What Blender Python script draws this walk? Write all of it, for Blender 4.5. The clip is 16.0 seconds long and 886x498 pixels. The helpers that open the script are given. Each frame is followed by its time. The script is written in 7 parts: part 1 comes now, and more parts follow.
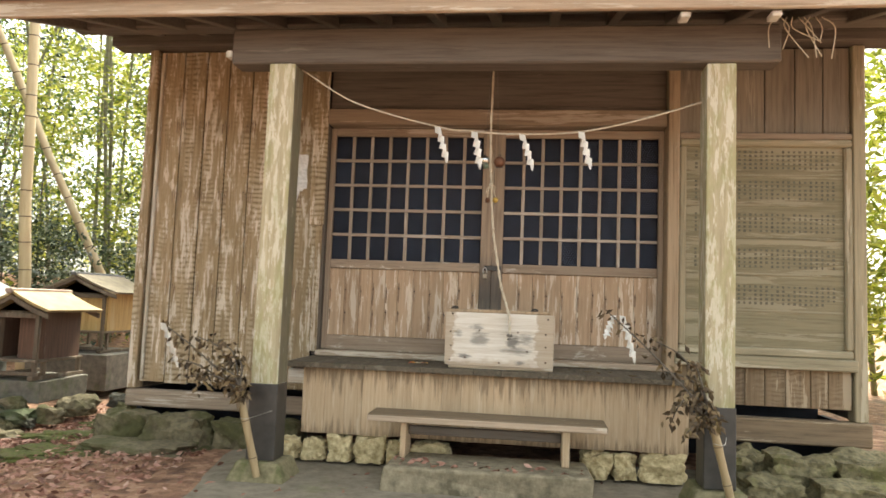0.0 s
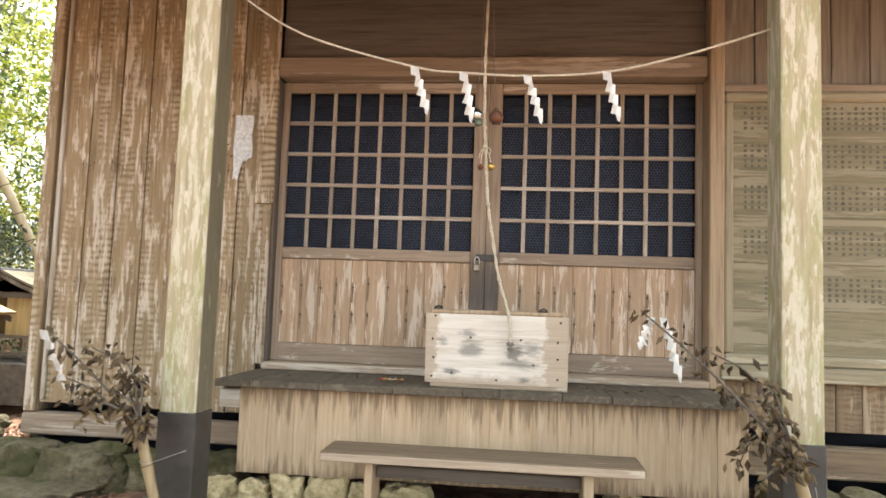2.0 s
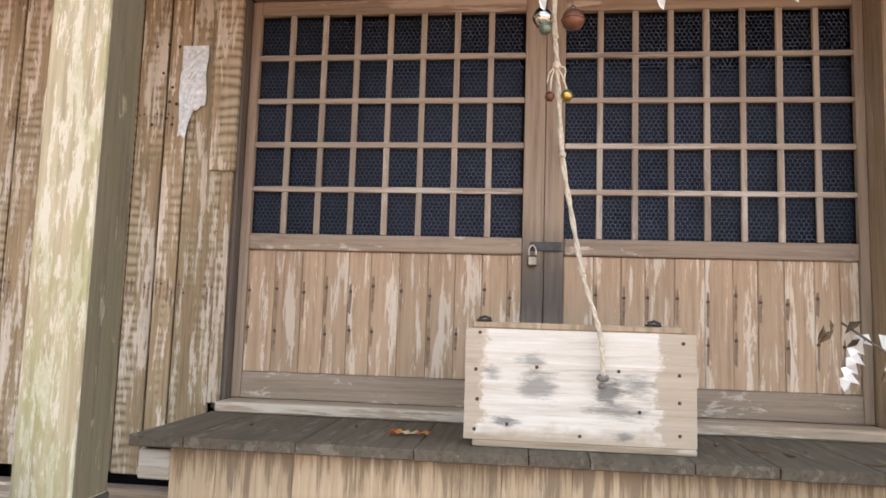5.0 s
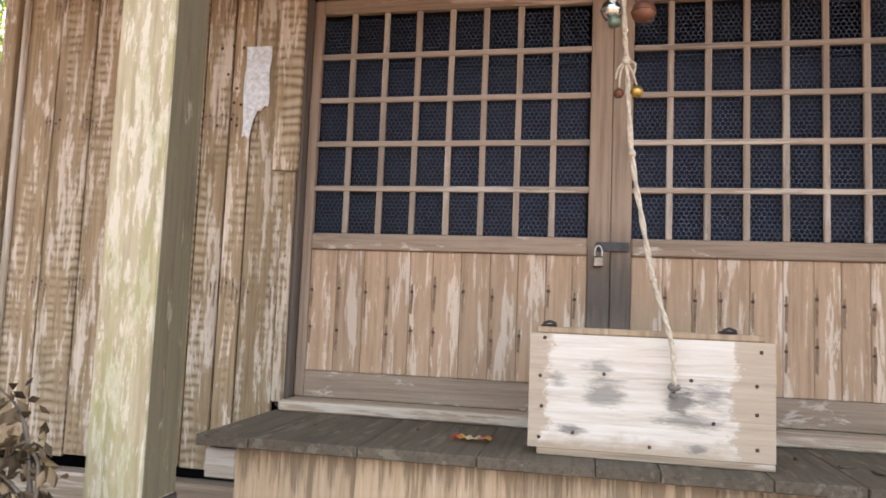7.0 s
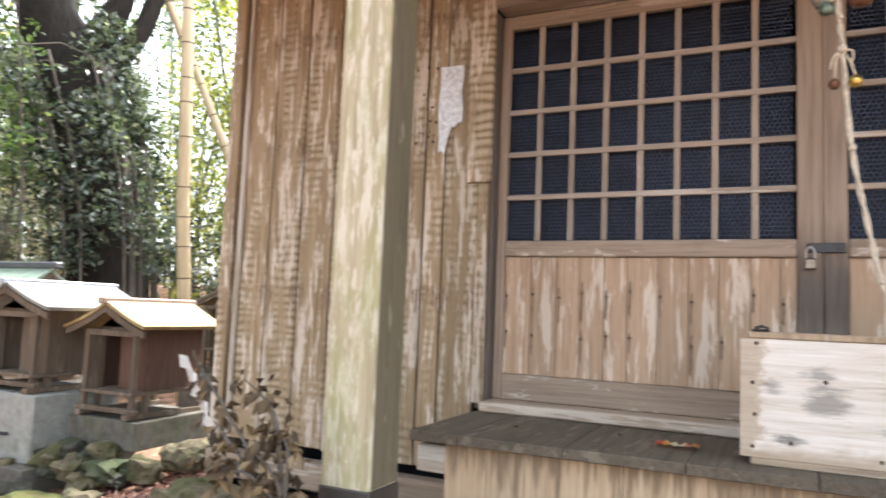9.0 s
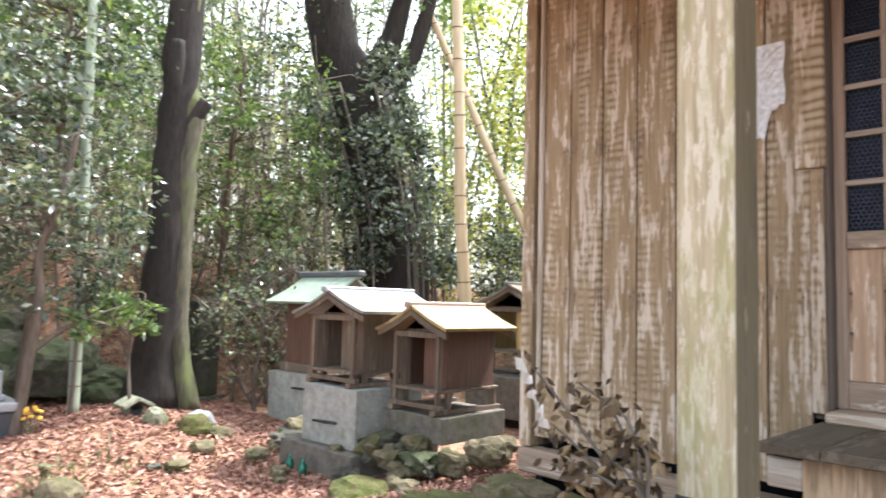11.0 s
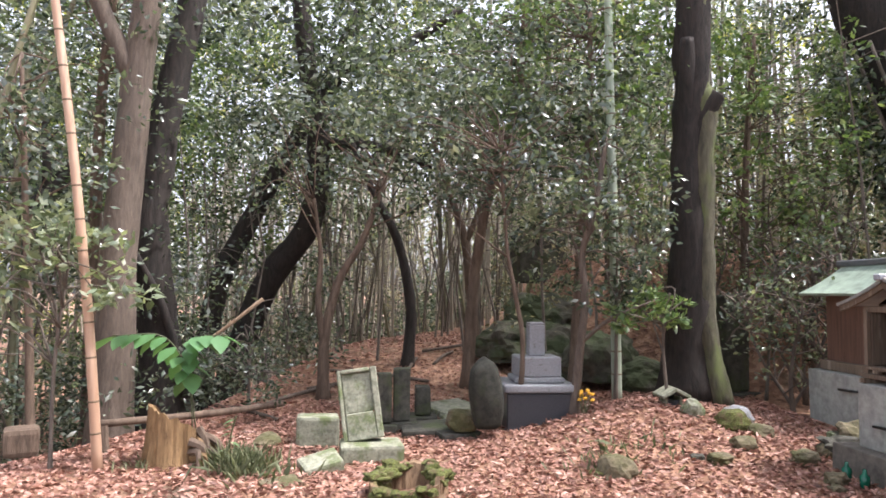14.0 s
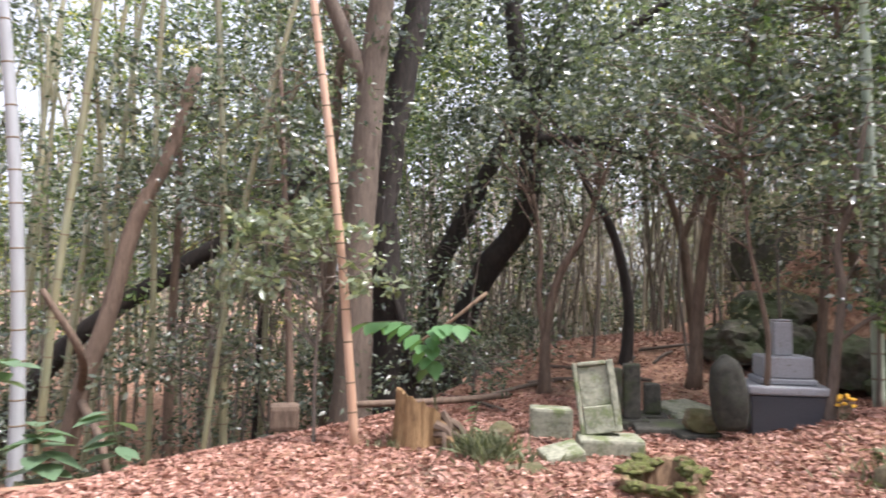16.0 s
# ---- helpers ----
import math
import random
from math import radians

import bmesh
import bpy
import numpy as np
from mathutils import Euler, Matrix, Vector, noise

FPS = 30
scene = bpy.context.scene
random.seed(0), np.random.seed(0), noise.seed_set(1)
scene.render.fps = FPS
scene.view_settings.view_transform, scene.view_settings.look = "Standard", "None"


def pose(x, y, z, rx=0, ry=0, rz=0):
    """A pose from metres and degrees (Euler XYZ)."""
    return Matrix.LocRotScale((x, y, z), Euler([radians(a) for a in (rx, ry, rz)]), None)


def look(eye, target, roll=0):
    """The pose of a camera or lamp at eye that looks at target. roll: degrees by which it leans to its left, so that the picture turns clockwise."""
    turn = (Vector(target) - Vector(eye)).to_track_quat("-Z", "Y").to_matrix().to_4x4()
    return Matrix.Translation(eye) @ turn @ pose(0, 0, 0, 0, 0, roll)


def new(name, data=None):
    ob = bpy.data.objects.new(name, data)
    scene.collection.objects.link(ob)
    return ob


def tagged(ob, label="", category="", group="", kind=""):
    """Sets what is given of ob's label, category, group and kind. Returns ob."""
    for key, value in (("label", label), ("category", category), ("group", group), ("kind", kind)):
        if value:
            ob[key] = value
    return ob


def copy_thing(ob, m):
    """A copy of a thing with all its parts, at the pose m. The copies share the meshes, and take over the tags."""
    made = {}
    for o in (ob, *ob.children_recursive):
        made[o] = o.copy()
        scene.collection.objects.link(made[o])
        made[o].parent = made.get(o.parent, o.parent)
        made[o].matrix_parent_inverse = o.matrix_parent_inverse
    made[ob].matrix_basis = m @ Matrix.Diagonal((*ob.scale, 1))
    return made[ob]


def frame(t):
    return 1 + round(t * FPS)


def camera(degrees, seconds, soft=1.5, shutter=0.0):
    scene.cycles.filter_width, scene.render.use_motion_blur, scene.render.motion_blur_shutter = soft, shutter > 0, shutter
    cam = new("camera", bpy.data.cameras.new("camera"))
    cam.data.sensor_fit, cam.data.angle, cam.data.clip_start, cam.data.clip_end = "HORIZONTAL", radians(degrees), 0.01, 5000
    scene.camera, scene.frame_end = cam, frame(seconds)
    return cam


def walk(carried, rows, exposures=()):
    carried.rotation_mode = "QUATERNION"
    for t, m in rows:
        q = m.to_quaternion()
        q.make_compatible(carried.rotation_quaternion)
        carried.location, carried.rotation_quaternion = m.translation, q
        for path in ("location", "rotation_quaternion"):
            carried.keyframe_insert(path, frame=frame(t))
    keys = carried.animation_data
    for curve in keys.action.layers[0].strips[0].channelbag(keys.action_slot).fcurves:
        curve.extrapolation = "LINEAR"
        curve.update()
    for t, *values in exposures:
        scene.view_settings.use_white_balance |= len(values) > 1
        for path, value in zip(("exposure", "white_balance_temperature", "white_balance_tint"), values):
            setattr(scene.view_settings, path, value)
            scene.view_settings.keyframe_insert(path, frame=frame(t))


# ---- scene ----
cam = camera(64.6, 16.0, soft=1.6, shutter=0.4)
PATH = [
    (0, (0.495, -0.172, 1.157), (0.251, 1.806, 1.319), 2.2),
    (0.5, (0.538, 0.09, 1.113), (0.311, 2.069, 1.282), 2.2),
    (1, (0.492, 0.399, 1.094), (0.272, 2.38, 1.26), 2.2),
    (1.5, (0.39, 0.733, 1.131), (0.17, 2.714, 1.296), 2.2),
    (2, (0.399, 1.052, 1.157), (0.187, 3.034, 1.32), 2.0),
    (2.5, (0.342, 1.426, 1.142), (0.138, 3.41, 1.298), 2.2),
    (3, (0.266, 1.773, 1.154), (0.062, 3.755, 1.324), 2.0),
    (3.5, (0.259, 2.064, 1.139), (0.066, 4.045, 1.337), 2.1),
    (4, (0.192, 2.292, 1.126), (0.0, 4.273, 1.323), 2.1),
    (4.2, (0.161, 2.379, 1.117), (-0.045, 4.357, 1.331), 1.9),
    (6.3, (0.074, 2.534, 1.187), (-0.201, 4.507, 1.365), 2.4),
    (6.5, (0.084, 2.538, 1.183), (-0.228, 4.505, 1.361), 2.4),
    (7, (0.073, 2.538, 1.184), (-0.32, 4.491, 1.357), 2.3),
    (7.5, (0.062, 2.528, 1.183), (-0.415, 4.463, 1.356), 2.4),
    (8, (0.044, 2.516, 1.18), (-0.508, 4.43, 1.355), 2.3),
    (8.5, (0.031, 2.484, 1.177), (-0.624, 4.365, 1.354), 2.3),
    (9, (0.001, 2.429, 1.167), (-0.852, 4.229, 1.344), 2.3),
    (9.2, (-0.025, 2.405, 1.178), (-0.972, 4.159, 1.344), 2.1),
    (11.3, (-0.282, 2.265, 1.169), (-1.799, 3.56, 1.315), 1.3),
    (11.5, (-0.295, 2.254, 1.178), (-1.885, 3.459, 1.317), 1.1),
    (12, (-0.323, 2.199, 1.183), (-2.082, 3.141, 1.316), 0.9),
    (12.5, (-0.317, 2.163, 1.208), (-2.197, 2.834, 1.329), 0.6),
    (13, (-0.298, 2.141, 1.184), (-2.248, 2.569, 1.302), 0.5),
    (13.5, (-0.277, 2.123, 1.147), (-2.257, 2.381, 1.269), 0.4),
    (14, (-0.286, 2.11, 1.132), (-2.276, 2.273, 1.254), 0.4),
    (14.5, (-0.296, 2.088, 1.129), (-2.29, 2.197, 1.251), 0.6),
    (15, (-0.289, 2.034, 1.11), (-2.285, 2.056, 1.234), 0.7),
    (15.5, (-0.287, 1.87, 1.072), (-2.278, 1.717, 1.197), 0.8),
    (16, (-0.263, 1.652, 1.026), (-2.227, 1.297, 1.15), 0.9),
]
EXPOSURES = [(0, 2.26, 7000, 2), (1.5, 2.53, 6700, 3), (4, 2.72, 6300, 7), (8.5, 2.64, 6150, 9), (11.5, 2.38, 6050, 11), (12.5, 1.98, 6100, 15), (14.5, 1.7, 6150, 18), (16, 1.62, 6150, 19)]
walk(cam, [(t, look(eye, target, roll)) for t, eye, target, roll in PATH], EXPOSURES)

# ---- sky and sun ----
world = bpy.data.worlds.new("sky")
scene.world = world
world.use_nodes = True
wn = world.node_tree
sky = wn.nodes.new("ShaderNodeTexSky")
sky.sky_type = "NISHITA"
sky.sun_disc = False
sky.sun_elevation = radians(61)
sky.sun_rotation = radians(13)
sky.air_density, sky.dust_density, sky.ozone_density = 1.0, 4.0, 0.6
veil = wn.nodes.new("ShaderNodeHueSaturation")
veil.inputs["Saturation"].default_value = 0.3
wn.links.new(sky.outputs[0], veil.inputs["Color"])
wn.links.new(veil.outputs[0], wn.nodes["Background"].inputs[0])
wn.nodes["Background"].inputs[1].default_value = 0.15
sun = new("sun", bpy.data.lights.new("sun", "SUN"))
sun.data.energy = 2.0
sun.data.angle = radians(5)
sun.data.color = (1.0, 0.95, 0.86)
sun.matrix_basis = look((1.25, 5.4, 10), (0, 0, 0))

# ---- materials ----


class Mat:
    """A node material with short calls for its nodes."""

    def __init__(self, name, rough=0.8, metal=0.0):
        self.m = bpy.data.materials.new(name)
        self.m.use_nodes = True
        self.t = self.m.node_tree
        self.b = self.t.nodes["Principled BSDF"]
        self.b.inputs["Roughness"].default_value = rough
        self.b.inputs["Metallic"].default_value = metal
        self.vec = None

    def node(self, kind, **inputs):
        n = self.t.nodes.new(kind)
        for k, v in inputs.items():
            self.put(v, n.inputs[k.replace("_", " ")])
        return n

    def put(self, v, socket):
        if isinstance(v, bpy.types.NodeSocket):
            self.t.links.new(v, socket)
        else:
            socket.default_value = v

    def coords(self, scale, shift=True):
        """Object coordinates, moved at random from piece to piece."""
        tc = self.node("ShaderNodeTexCoord")
        mp = self.node("ShaderNodeMapping", Vector=tc.outputs["Object"], Scale=scale)
        if shift:
            info = self.node("ShaderNodeObjectInfo")
            mul = self.node("ShaderNodeVectorMath", )
            mul.operation = "SCALE"
            mul.inputs[0].default_value = (37.0, 91.0, 53.0)
            self.put(info.outputs["Random"], mul.inputs["Scale"])
            self.put(mul.outputs[0], mp.inputs["Location"])
        return mp.outputs[0]

    def noise(self, vec, scale=1.0, detail=4.0, rough=0.55, distort=0.0):
        n = self.node("ShaderNodeTexNoise", Vector=vec, Scale=scale, Detail=detail, Roughness=rough, Distortion=distort)
        return n.outputs["Fac"]

    def ramp(self, fac, *stops):
        n = self.node("ShaderNodeValToRGB", Fac=fac)
        e = n.color_ramp.elements
        while len(e) < len(stops):
            e.new(0.5)
        for el, (p, c) in zip(e, stops):
            el.position = p
            el.color = (*c, 1) if len(c) == 3 else c
        return n.outputs[0]

    def mask(self, fac, lo, hi):
        return self.ramp(fac, (lo, (0, 0, 0)), (hi, (1, 1, 1)))

    def mix(self, fac, a, b, mode="MIX"):
        n = self.t.nodes.new("ShaderNodeMix")
        n.data_type, n.blend_type = "RGBA", mode
        for v, i in ((fac, 0), (a, 6), (b, 7)):
            if isinstance(v, tuple) and len(v) == 3:
                v = (*v, 1)
            self.put(v, n.inputs[i])
        return n.outputs[2]

    def math(self, op, a, b):
        n = self.t.nodes.new("ShaderNodeMath")
        n.operation = op
        self.put(a, n.inputs[0])
        self.put(b, n.inputs[1])
        return n.outputs[0]

    def colour(self, c):
        self.put((*c, 1) if isinstance(c, tuple) else c, self.b.inputs["Base Color"])
        return self

    def bump(self, height, strength=0.3, distance=0.01):
        n = self.node("ShaderNodeBump", Height=height, Strength=strength, Distance=distance)
        self.put(n.outputs[0], self.b.inputs["Normal"])
        return self


def wood(name, dark, mid, pale, axis=2, pale_at=0.55, stain=(0.08, 0.06, 0.045), stain_at=0.62, ripple=0.0, moss=None, rough=0.78, vary=0.35, fleck=9.0, tall=0.085, grey_above=None):
    """Weathered timber: grain along an axis, pale worn streaks, dark stains."""
    m = Mat(name, rough)
    s = [26.0, 26.0, 26.0]
    s[axis] = 1.1
    g = m.coords(tuple(s))
    s2 = [fleck, fleck, fleck]
    s2[axis] = fleck * tall
    g2 = m.coords(tuple(s2))
    fine = m.noise(g, 1.8, 8, 0.72, 0.12)
    col = m.ramp(fine, (0.3, dark), (0.52, mid), (0.75, tuple(c * 1.18 for c in mid)))
    if ripple:
        w = m.node("ShaderNodeTexWave", Vector=m.coords((4.0, 4.0, 6.5)), Scale=1.3, Distortion=11.0, Detail=3.0)
        w.bands_direction = "Z"
        rip = m.mask(w.outputs["Fac"], 0.25, 0.6)
        where = m.mask(m.noise(m.coords((5.0, 5.0, 1.0)), 1.1, 3), 0.5, 0.6)
        col = m.mix(m.math("MULTIPLY", where, ripple), col, m.mix(rip, tuple(c * 0.72 for c in mid), tuple(c * 0.78 for c in pale)))
    streak = m.mask(m.noise(g2, 1.2, 9, 0.72, 0.25), pale_at - 0.035, pale_at + 0.0)
    col = m.mix(m.math("MULTIPLY", streak, 0.88), col, m.mix(fine, pale, tuple(c * 0.8 for c in pale)))
    if grey_above is not None:
        high = m.node("ShaderNodeSeparateXYZ", Vector=m.coords((1, 1, 1), False)).outputs[2]
        ragged = m.math("ADD", high, m.math("MULTIPLY", m.noise(m.coords((7.0, 7.0, 0.8)), 1.3, 6, 0.7), 1.6))
        bleached = m.mask(ragged, grey_above + 0.75, grey_above + 1.0)
        col = m.mix(m.math("MULTIPLY", bleached, 0.5), col, m.ramp(fine, (0.3, (0.27, 0.225, 0.18)), (0.5, (0.43, 0.385, 0.335)), (0.7, (0.6, 0.56, 0.51))))
    dirt = m.mask(m.noise(g2, 0.55, 4, 0.6), stain_at, stain_at + 0.16)
    col = m.mix(m.math("MULTIPLY", dirt, 0.8), col, stain)
    if moss:
        mo = m.mask(m.noise(m.coords((6.0, 6.0, 2.0)), 1.6, 8, 0.75), 0.48, 0.6)
        col = m.mix(m.math("MULTIPLY", mo, 0.55), col, moss)
    info = m.node("ShaderNodeObjectInfo")
    tone = m.ramp(info.outputs["Random"], (0.0, (1 - vary,) * 3), (1.0, (1 + vary * 0.3,) * 3))
    col = m.mix(1.0, col, tone, "MULTIPLY")
    m.colour(col)
    m.bump(m.math("ADD", fine, m.math("MULTIPLY", streak, 0.4)), 0.35, 0.004)
    return m.m


def stone(name, a, b, moss=None, moss_at=0.5, scale=6.0, rough=0.9, bump=0.5):
    m = Mat(name, rough)
    v = m.coords((1, 1, 1))
    n1 = m.noise(v, scale * 4, 8, 0.7)
    n2 = m.noise(v, scale * 0.6, 4, 0.6)
    col = m.mix(n2, m.ramp(n1, (0.3, a), (0.7, b)), m.ramp(n1, (0.35, tuple(c * 0.7 for c in a)), (0.7, tuple(c * 1.05 for c in b))))
    if moss:
        k = m.mask(m.noise(v, scale * 0.8, 6, 0.65), moss_at, moss_at + 0.12)
        col = m.mix(m.math("MULTIPLY", k, 0.85), col, m.mix(n1, tuple(c * 0.5 for c in moss), moss))
    m.colour(col)
    m.bump(n1, bump, 0.012)
    return m.m


def plain(name, c, rough=0.6, metal=0.0, vary=0.2, scale=20.0):
    m = Mat(name, rough, metal)
    n = m.noise(m.coords((1, 1, 1)), scale, 5, 0.6)
    m.colour(m.ramp(n, (0.3, tuple(x * (1 - vary) for x in c)), (0.7, tuple(min(1, x * (1 + vary)) for x in c))))
    m.bump(n, 0.15, 0.003)
    return m.m


def leafy(name, stops, rough=0.45, through_light=0.35, spec=0.5):
    """Leaves, each one of its own tone, that let some light through."""
    m = Mat(name, rough)
    geo = m.node("ShaderNodeNewGeometry")
    col = m.ramp(geo.outputs["Random Per Island"], *stops)
    m.colour(col)
    m.b.inputs["Specular IOR Level"].default_value = spec
    if through_light:
        tr = m.node("ShaderNodeBsdfTranslucent", Color=m.mix(1.0, col, (1.25, 1.3, 0.7), "MULTIPLY"))
        mx = m.node("ShaderNodeMixShader", Fac=through_light)
        m.put(m.b.outputs[0], mx.inputs[1])
        m.put(tr.outputs[0], mx.inputs[2])
        m.put(mx.outputs[0], m.t.nodes["Material Output"].inputs[0])
    return m.m


def bark(name, a, b, moss=None, scale=1.0):
    m = Mat(name, 0.9)
    n = m.noise(m.coords((14 * scale, 14 * scale, 3 * scale)), 1.5, 7, 0.7, 0.5)
    big = m.noise(m.coords((2, 2, 0.8)), 1.5, 4)
    col = m.ramp(n, (0.3, a), (0.7, b))
    if moss:
        col = m.mix(m.mask(big, 0.5, 0.62), col, moss)
    m.colour(col)
    m.bump(n, 0.7, 0.02)
    return m.m


def culm(name, a, b, ring):
    """Bamboo: a smooth tube with faint streaks and stains."""
    m = Mat(name, 0.42)
    n = m.noise(m.coords((18, 18, 1.2)), 1.2, 5, 0.6)
    big = m.noise(m.coords((1.5, 1.5, 1.0)), 1.4, 3)
    col = m.mix(m.mask(big, 0.35, 0.7), m.ramp(n, (0.3, a), (0.75, b)), ring)
    m.colour(col)
    return m.m




def eroded_boards(name):
    """Old cedar siding: rippled cross-grain erosion, pale peeled patches, olive-brown skin."""
    m = Mat(name, 0.82)
    fine = m.noise(m.coords((30.0, 30.0, 1.2)), 1.8, 8, 0.72, 0.12)
    col = m.ramp(fine, (0.28, (0.16, 0.112, 0.06)), (0.5, (0.315, 0.235, 0.142)), (0.74, (0.44, 0.345, 0.23)))
    wave = m.node("ShaderNodeTexWave", Vector=m.coords((0.45, 0.45, 0.8)), Scale=9.0, Distortion=7.0, Detail=2.0)
    wave.inputs["Detail Scale"].default_value = 0.8
    wave.bands_direction = "Z"
    rip = m.math("ADD", m.math("MULTIPLY", wave.outputs["Fac"], 0.7), m.math("MULTIPLY", fine, 0.5))
    ripples = m.ramp(rip, (0.22, (0.165, 0.12, 0.066)), (0.42, (0.315, 0.247, 0.158)), (0.95, (0.5, 0.42, 0.31)))
    zone = m.mask(m.noise(m.coords((5.5, 5.5, 0.75)), 1.15, 5, 0.65), 0.5, 0.6)
    col = m.mix(m.math("MULTIPLY", zone, 0.75), col, ripples)
    peel = m.noise(m.coords((17.0, 17.0, 2.2)), 1.2, 10, 0.74, 0.3)
    streak = m.mask(m.math("ADD", peel, m.math("MULTIPLY", wave.outputs["Fac"], 0.015)), 0.535, 0.57)
    col = m.mix(m.math("MULTIPLY", streak, 0.9), col, m.ramp(fine, (0.3, (0.49, 0.42, 0.34)), (0.6, (0.69, 0.62, 0.53))))
    high = m.node("ShaderNodeSeparateXYZ", Vector=m.coords((1, 1, 1), False)).outputs[2]
    ragged = m.math("ADD", high, m.math("MULTIPLY", m.noise(m.coords((9.0, 9.0, 0.8)), 1.3, 7, 0.72), 1.7))
    bleached = m.mask(ragged, 2.62, 2.95)
    col = m.mix(m.math("MULTIPLY", bleached, 0.7), col, m.ramp(fine, (0.3, (0.29, 0.25, 0.215)), (0.5, (0.5, 0.455, 0.41)), (0.7, (0.69, 0.65, 0.605))))
    blot = m.mask(m.noise(m.coords((6.0, 6.0, 1.6)), 1.4, 6, 0.68), 0.56, 0.68)
    col = m.mix(m.math("MULTIPLY", blot, 0.55), col, (0.175, 0.13, 0.068))
    info = m.node("ShaderNodeObjectInfo")
    col = m.mix(1.0, col, m.ramp(info.outputs["Random"], (0.0, (0.8, 0.79, 0.76)), (1.0, (1.08, 1.06, 1.04))), "MULTIPLY")
    m.colour(col)
    m.bump(m.math("ADD", m.math("ADD", fine, m.math("MULTIPLY", streak, 0.4)), m.math("MULTIPLY", m.math("MULTIPLY", wave.outputs["Fac"], zone), 0.5)), 0.45, 0.005)
    return m.m


def run_stained(name):
    """Sawn skirting boards with dark water runs creeping down from their tops."""
    m = Mat(name, 0.8)
    fine = m.noise(m.coords((34.0, 34.0, 1.1)), 1.8, 8, 0.72, 0.1)
    col = m.ramp(fine, (0.28, (0.38, 0.265, 0.16)), (0.5, (0.48, 0.355, 0.23)), (0.74, (0.57, 0.445, 0.31)))
    pale = m.mask(m.noise(m.coords((24.0, 24.0, 1.7)), 1.2, 8, 0.7), 0.56, 0.62)
    col = m.mix(m.math("MULTIPLY", pale, 0.4), col, (0.67, 0.56, 0.43))
    drip = m.noise(m.coords((30.0, 30.0, 1.6)), 1.3, 7, 0.7)
    up = m.node("ShaderNodeSeparateXYZ", Vector=m.coords((1, 1, 1), False)).outputs[2]
    runs = m.mask(m.math("ADD", drip, m.math("MULTIPLY", up, 0.9)), 0.84, 0.93)
    foot = m.mask(m.math("SUBTRACT", drip, m.math("MULTIPLY", up, 1.9)), 0.38, 0.52)
    col = m.mix(m.math("MULTIPLY", m.math("MAXIMUM", runs, foot), 0.72), col, (0.17, 0.12, 0.075))
    info = m.node("ShaderNodeObjectInfo")
    col = m.mix(1.0, col, m.ramp(info.outputs["Random"], (0.0, (0.86,) * 3), (1.0, (1.05,) * 3)), "MULTIPLY")
    m.colour(col)
    m.bump(fine, 0.35, 0.004)
    return m.m


WALL_WOOD = eroded_boards("weathered_wall_boards")
CORNER_WOOD = wood("weathered_corner_timber", (0.2, 0.14, 0.085), (0.36, 0.27, 0.18), (0.5, 0.42, 0.32), pale_at=0.6)
CORNER_PALE = wood("bleached_corner_timber", (0.27, 0.22, 0.16), (0.44, 0.375, 0.29), (0.66, 0.6, 0.52), pale_at=0.52, vary=0.1)
POST_SIDE = wood("dark_olive_post_face", (0.105, 0.088, 0.055), (0.17, 0.145, 0.095), (0.4, 0.36, 0.26), pale_at=0.62, moss=(0.15, 0.14, 0.07), vary=0.05, fleck=22.0, tall=0.17)
POST_WOOD = wood("mossy_post_timber", (0.26, 0.215, 0.13), (0.41, 0.355, 0.235), (0.66, 0.62, 0.5), pale_at=0.54, moss=(0.3, 0.3, 0.13), stain_at=0.66, stain=(0.24, 0.2, 0.1), vary=0.06, fleck=22.0, tall=0.17)
DOOR_WOOD = wood("door_panel_boards", (0.27, 0.175, 0.11), (0.42, 0.3, 0.2), (0.71, 0.61, 0.5), pale_at=0.57, stain=(0.24, 0.16, 0.1), stain_at=0.62, vary=0.14, fleck=19.0, tall=0.11)
RAIL_WOOD = wood("worn_door_rail", (0.2, 0.148, 0.105), (0.31, 0.24, 0.18), (0.6, 0.53, 0.45), axis=0, pale_at=0.6, vary=0.1, fleck=7.0, tall=0.35)
FRAME_WOOD = wood("grey_brown_frame_timber", (0.19, 0.14, 0.1), (0.3, 0.23, 0.17), (0.46, 0.38, 0.3), pale_at=0.64, vary=0.15)
BAR_WOOD = wood("lattice_bar_timber", (0.23, 0.185, 0.14), (0.37, 0.305, 0.245), (0.56, 0.5, 0.43), pale_at=0.58, vary=0.2)
BAR_WOOD_X = wood("lattice_rail_timber", (0.23, 0.185, 0.14), (0.37, 0.305, 0.245), (0.56, 0.5, 0.43), axis=0, pale_at=0.58, vary=0.2)
FRAME_WOOD_X = wood("grey_brown_rail_timber", (0.19, 0.14, 0.1), (0.3, 0.23, 0.17), (0.55, 0.47, 0.39), axis=0, pale_at=0.6, vary=0.15)
# shaded copies of the frame timber, the shade put into their dark colours
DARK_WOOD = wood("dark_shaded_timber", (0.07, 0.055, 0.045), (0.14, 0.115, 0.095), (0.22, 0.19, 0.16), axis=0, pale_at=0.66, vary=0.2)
DARK_WOOD_Z = wood("dark_shaded_upright", (0.07, 0.055, 0.045), (0.14, 0.115, 0.095), (0.22, 0.19, 0.16), pale_at=0.66, vary=0.2)
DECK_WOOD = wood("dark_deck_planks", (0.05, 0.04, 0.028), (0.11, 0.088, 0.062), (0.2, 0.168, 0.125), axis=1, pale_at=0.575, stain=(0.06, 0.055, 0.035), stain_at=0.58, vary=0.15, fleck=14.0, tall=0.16)
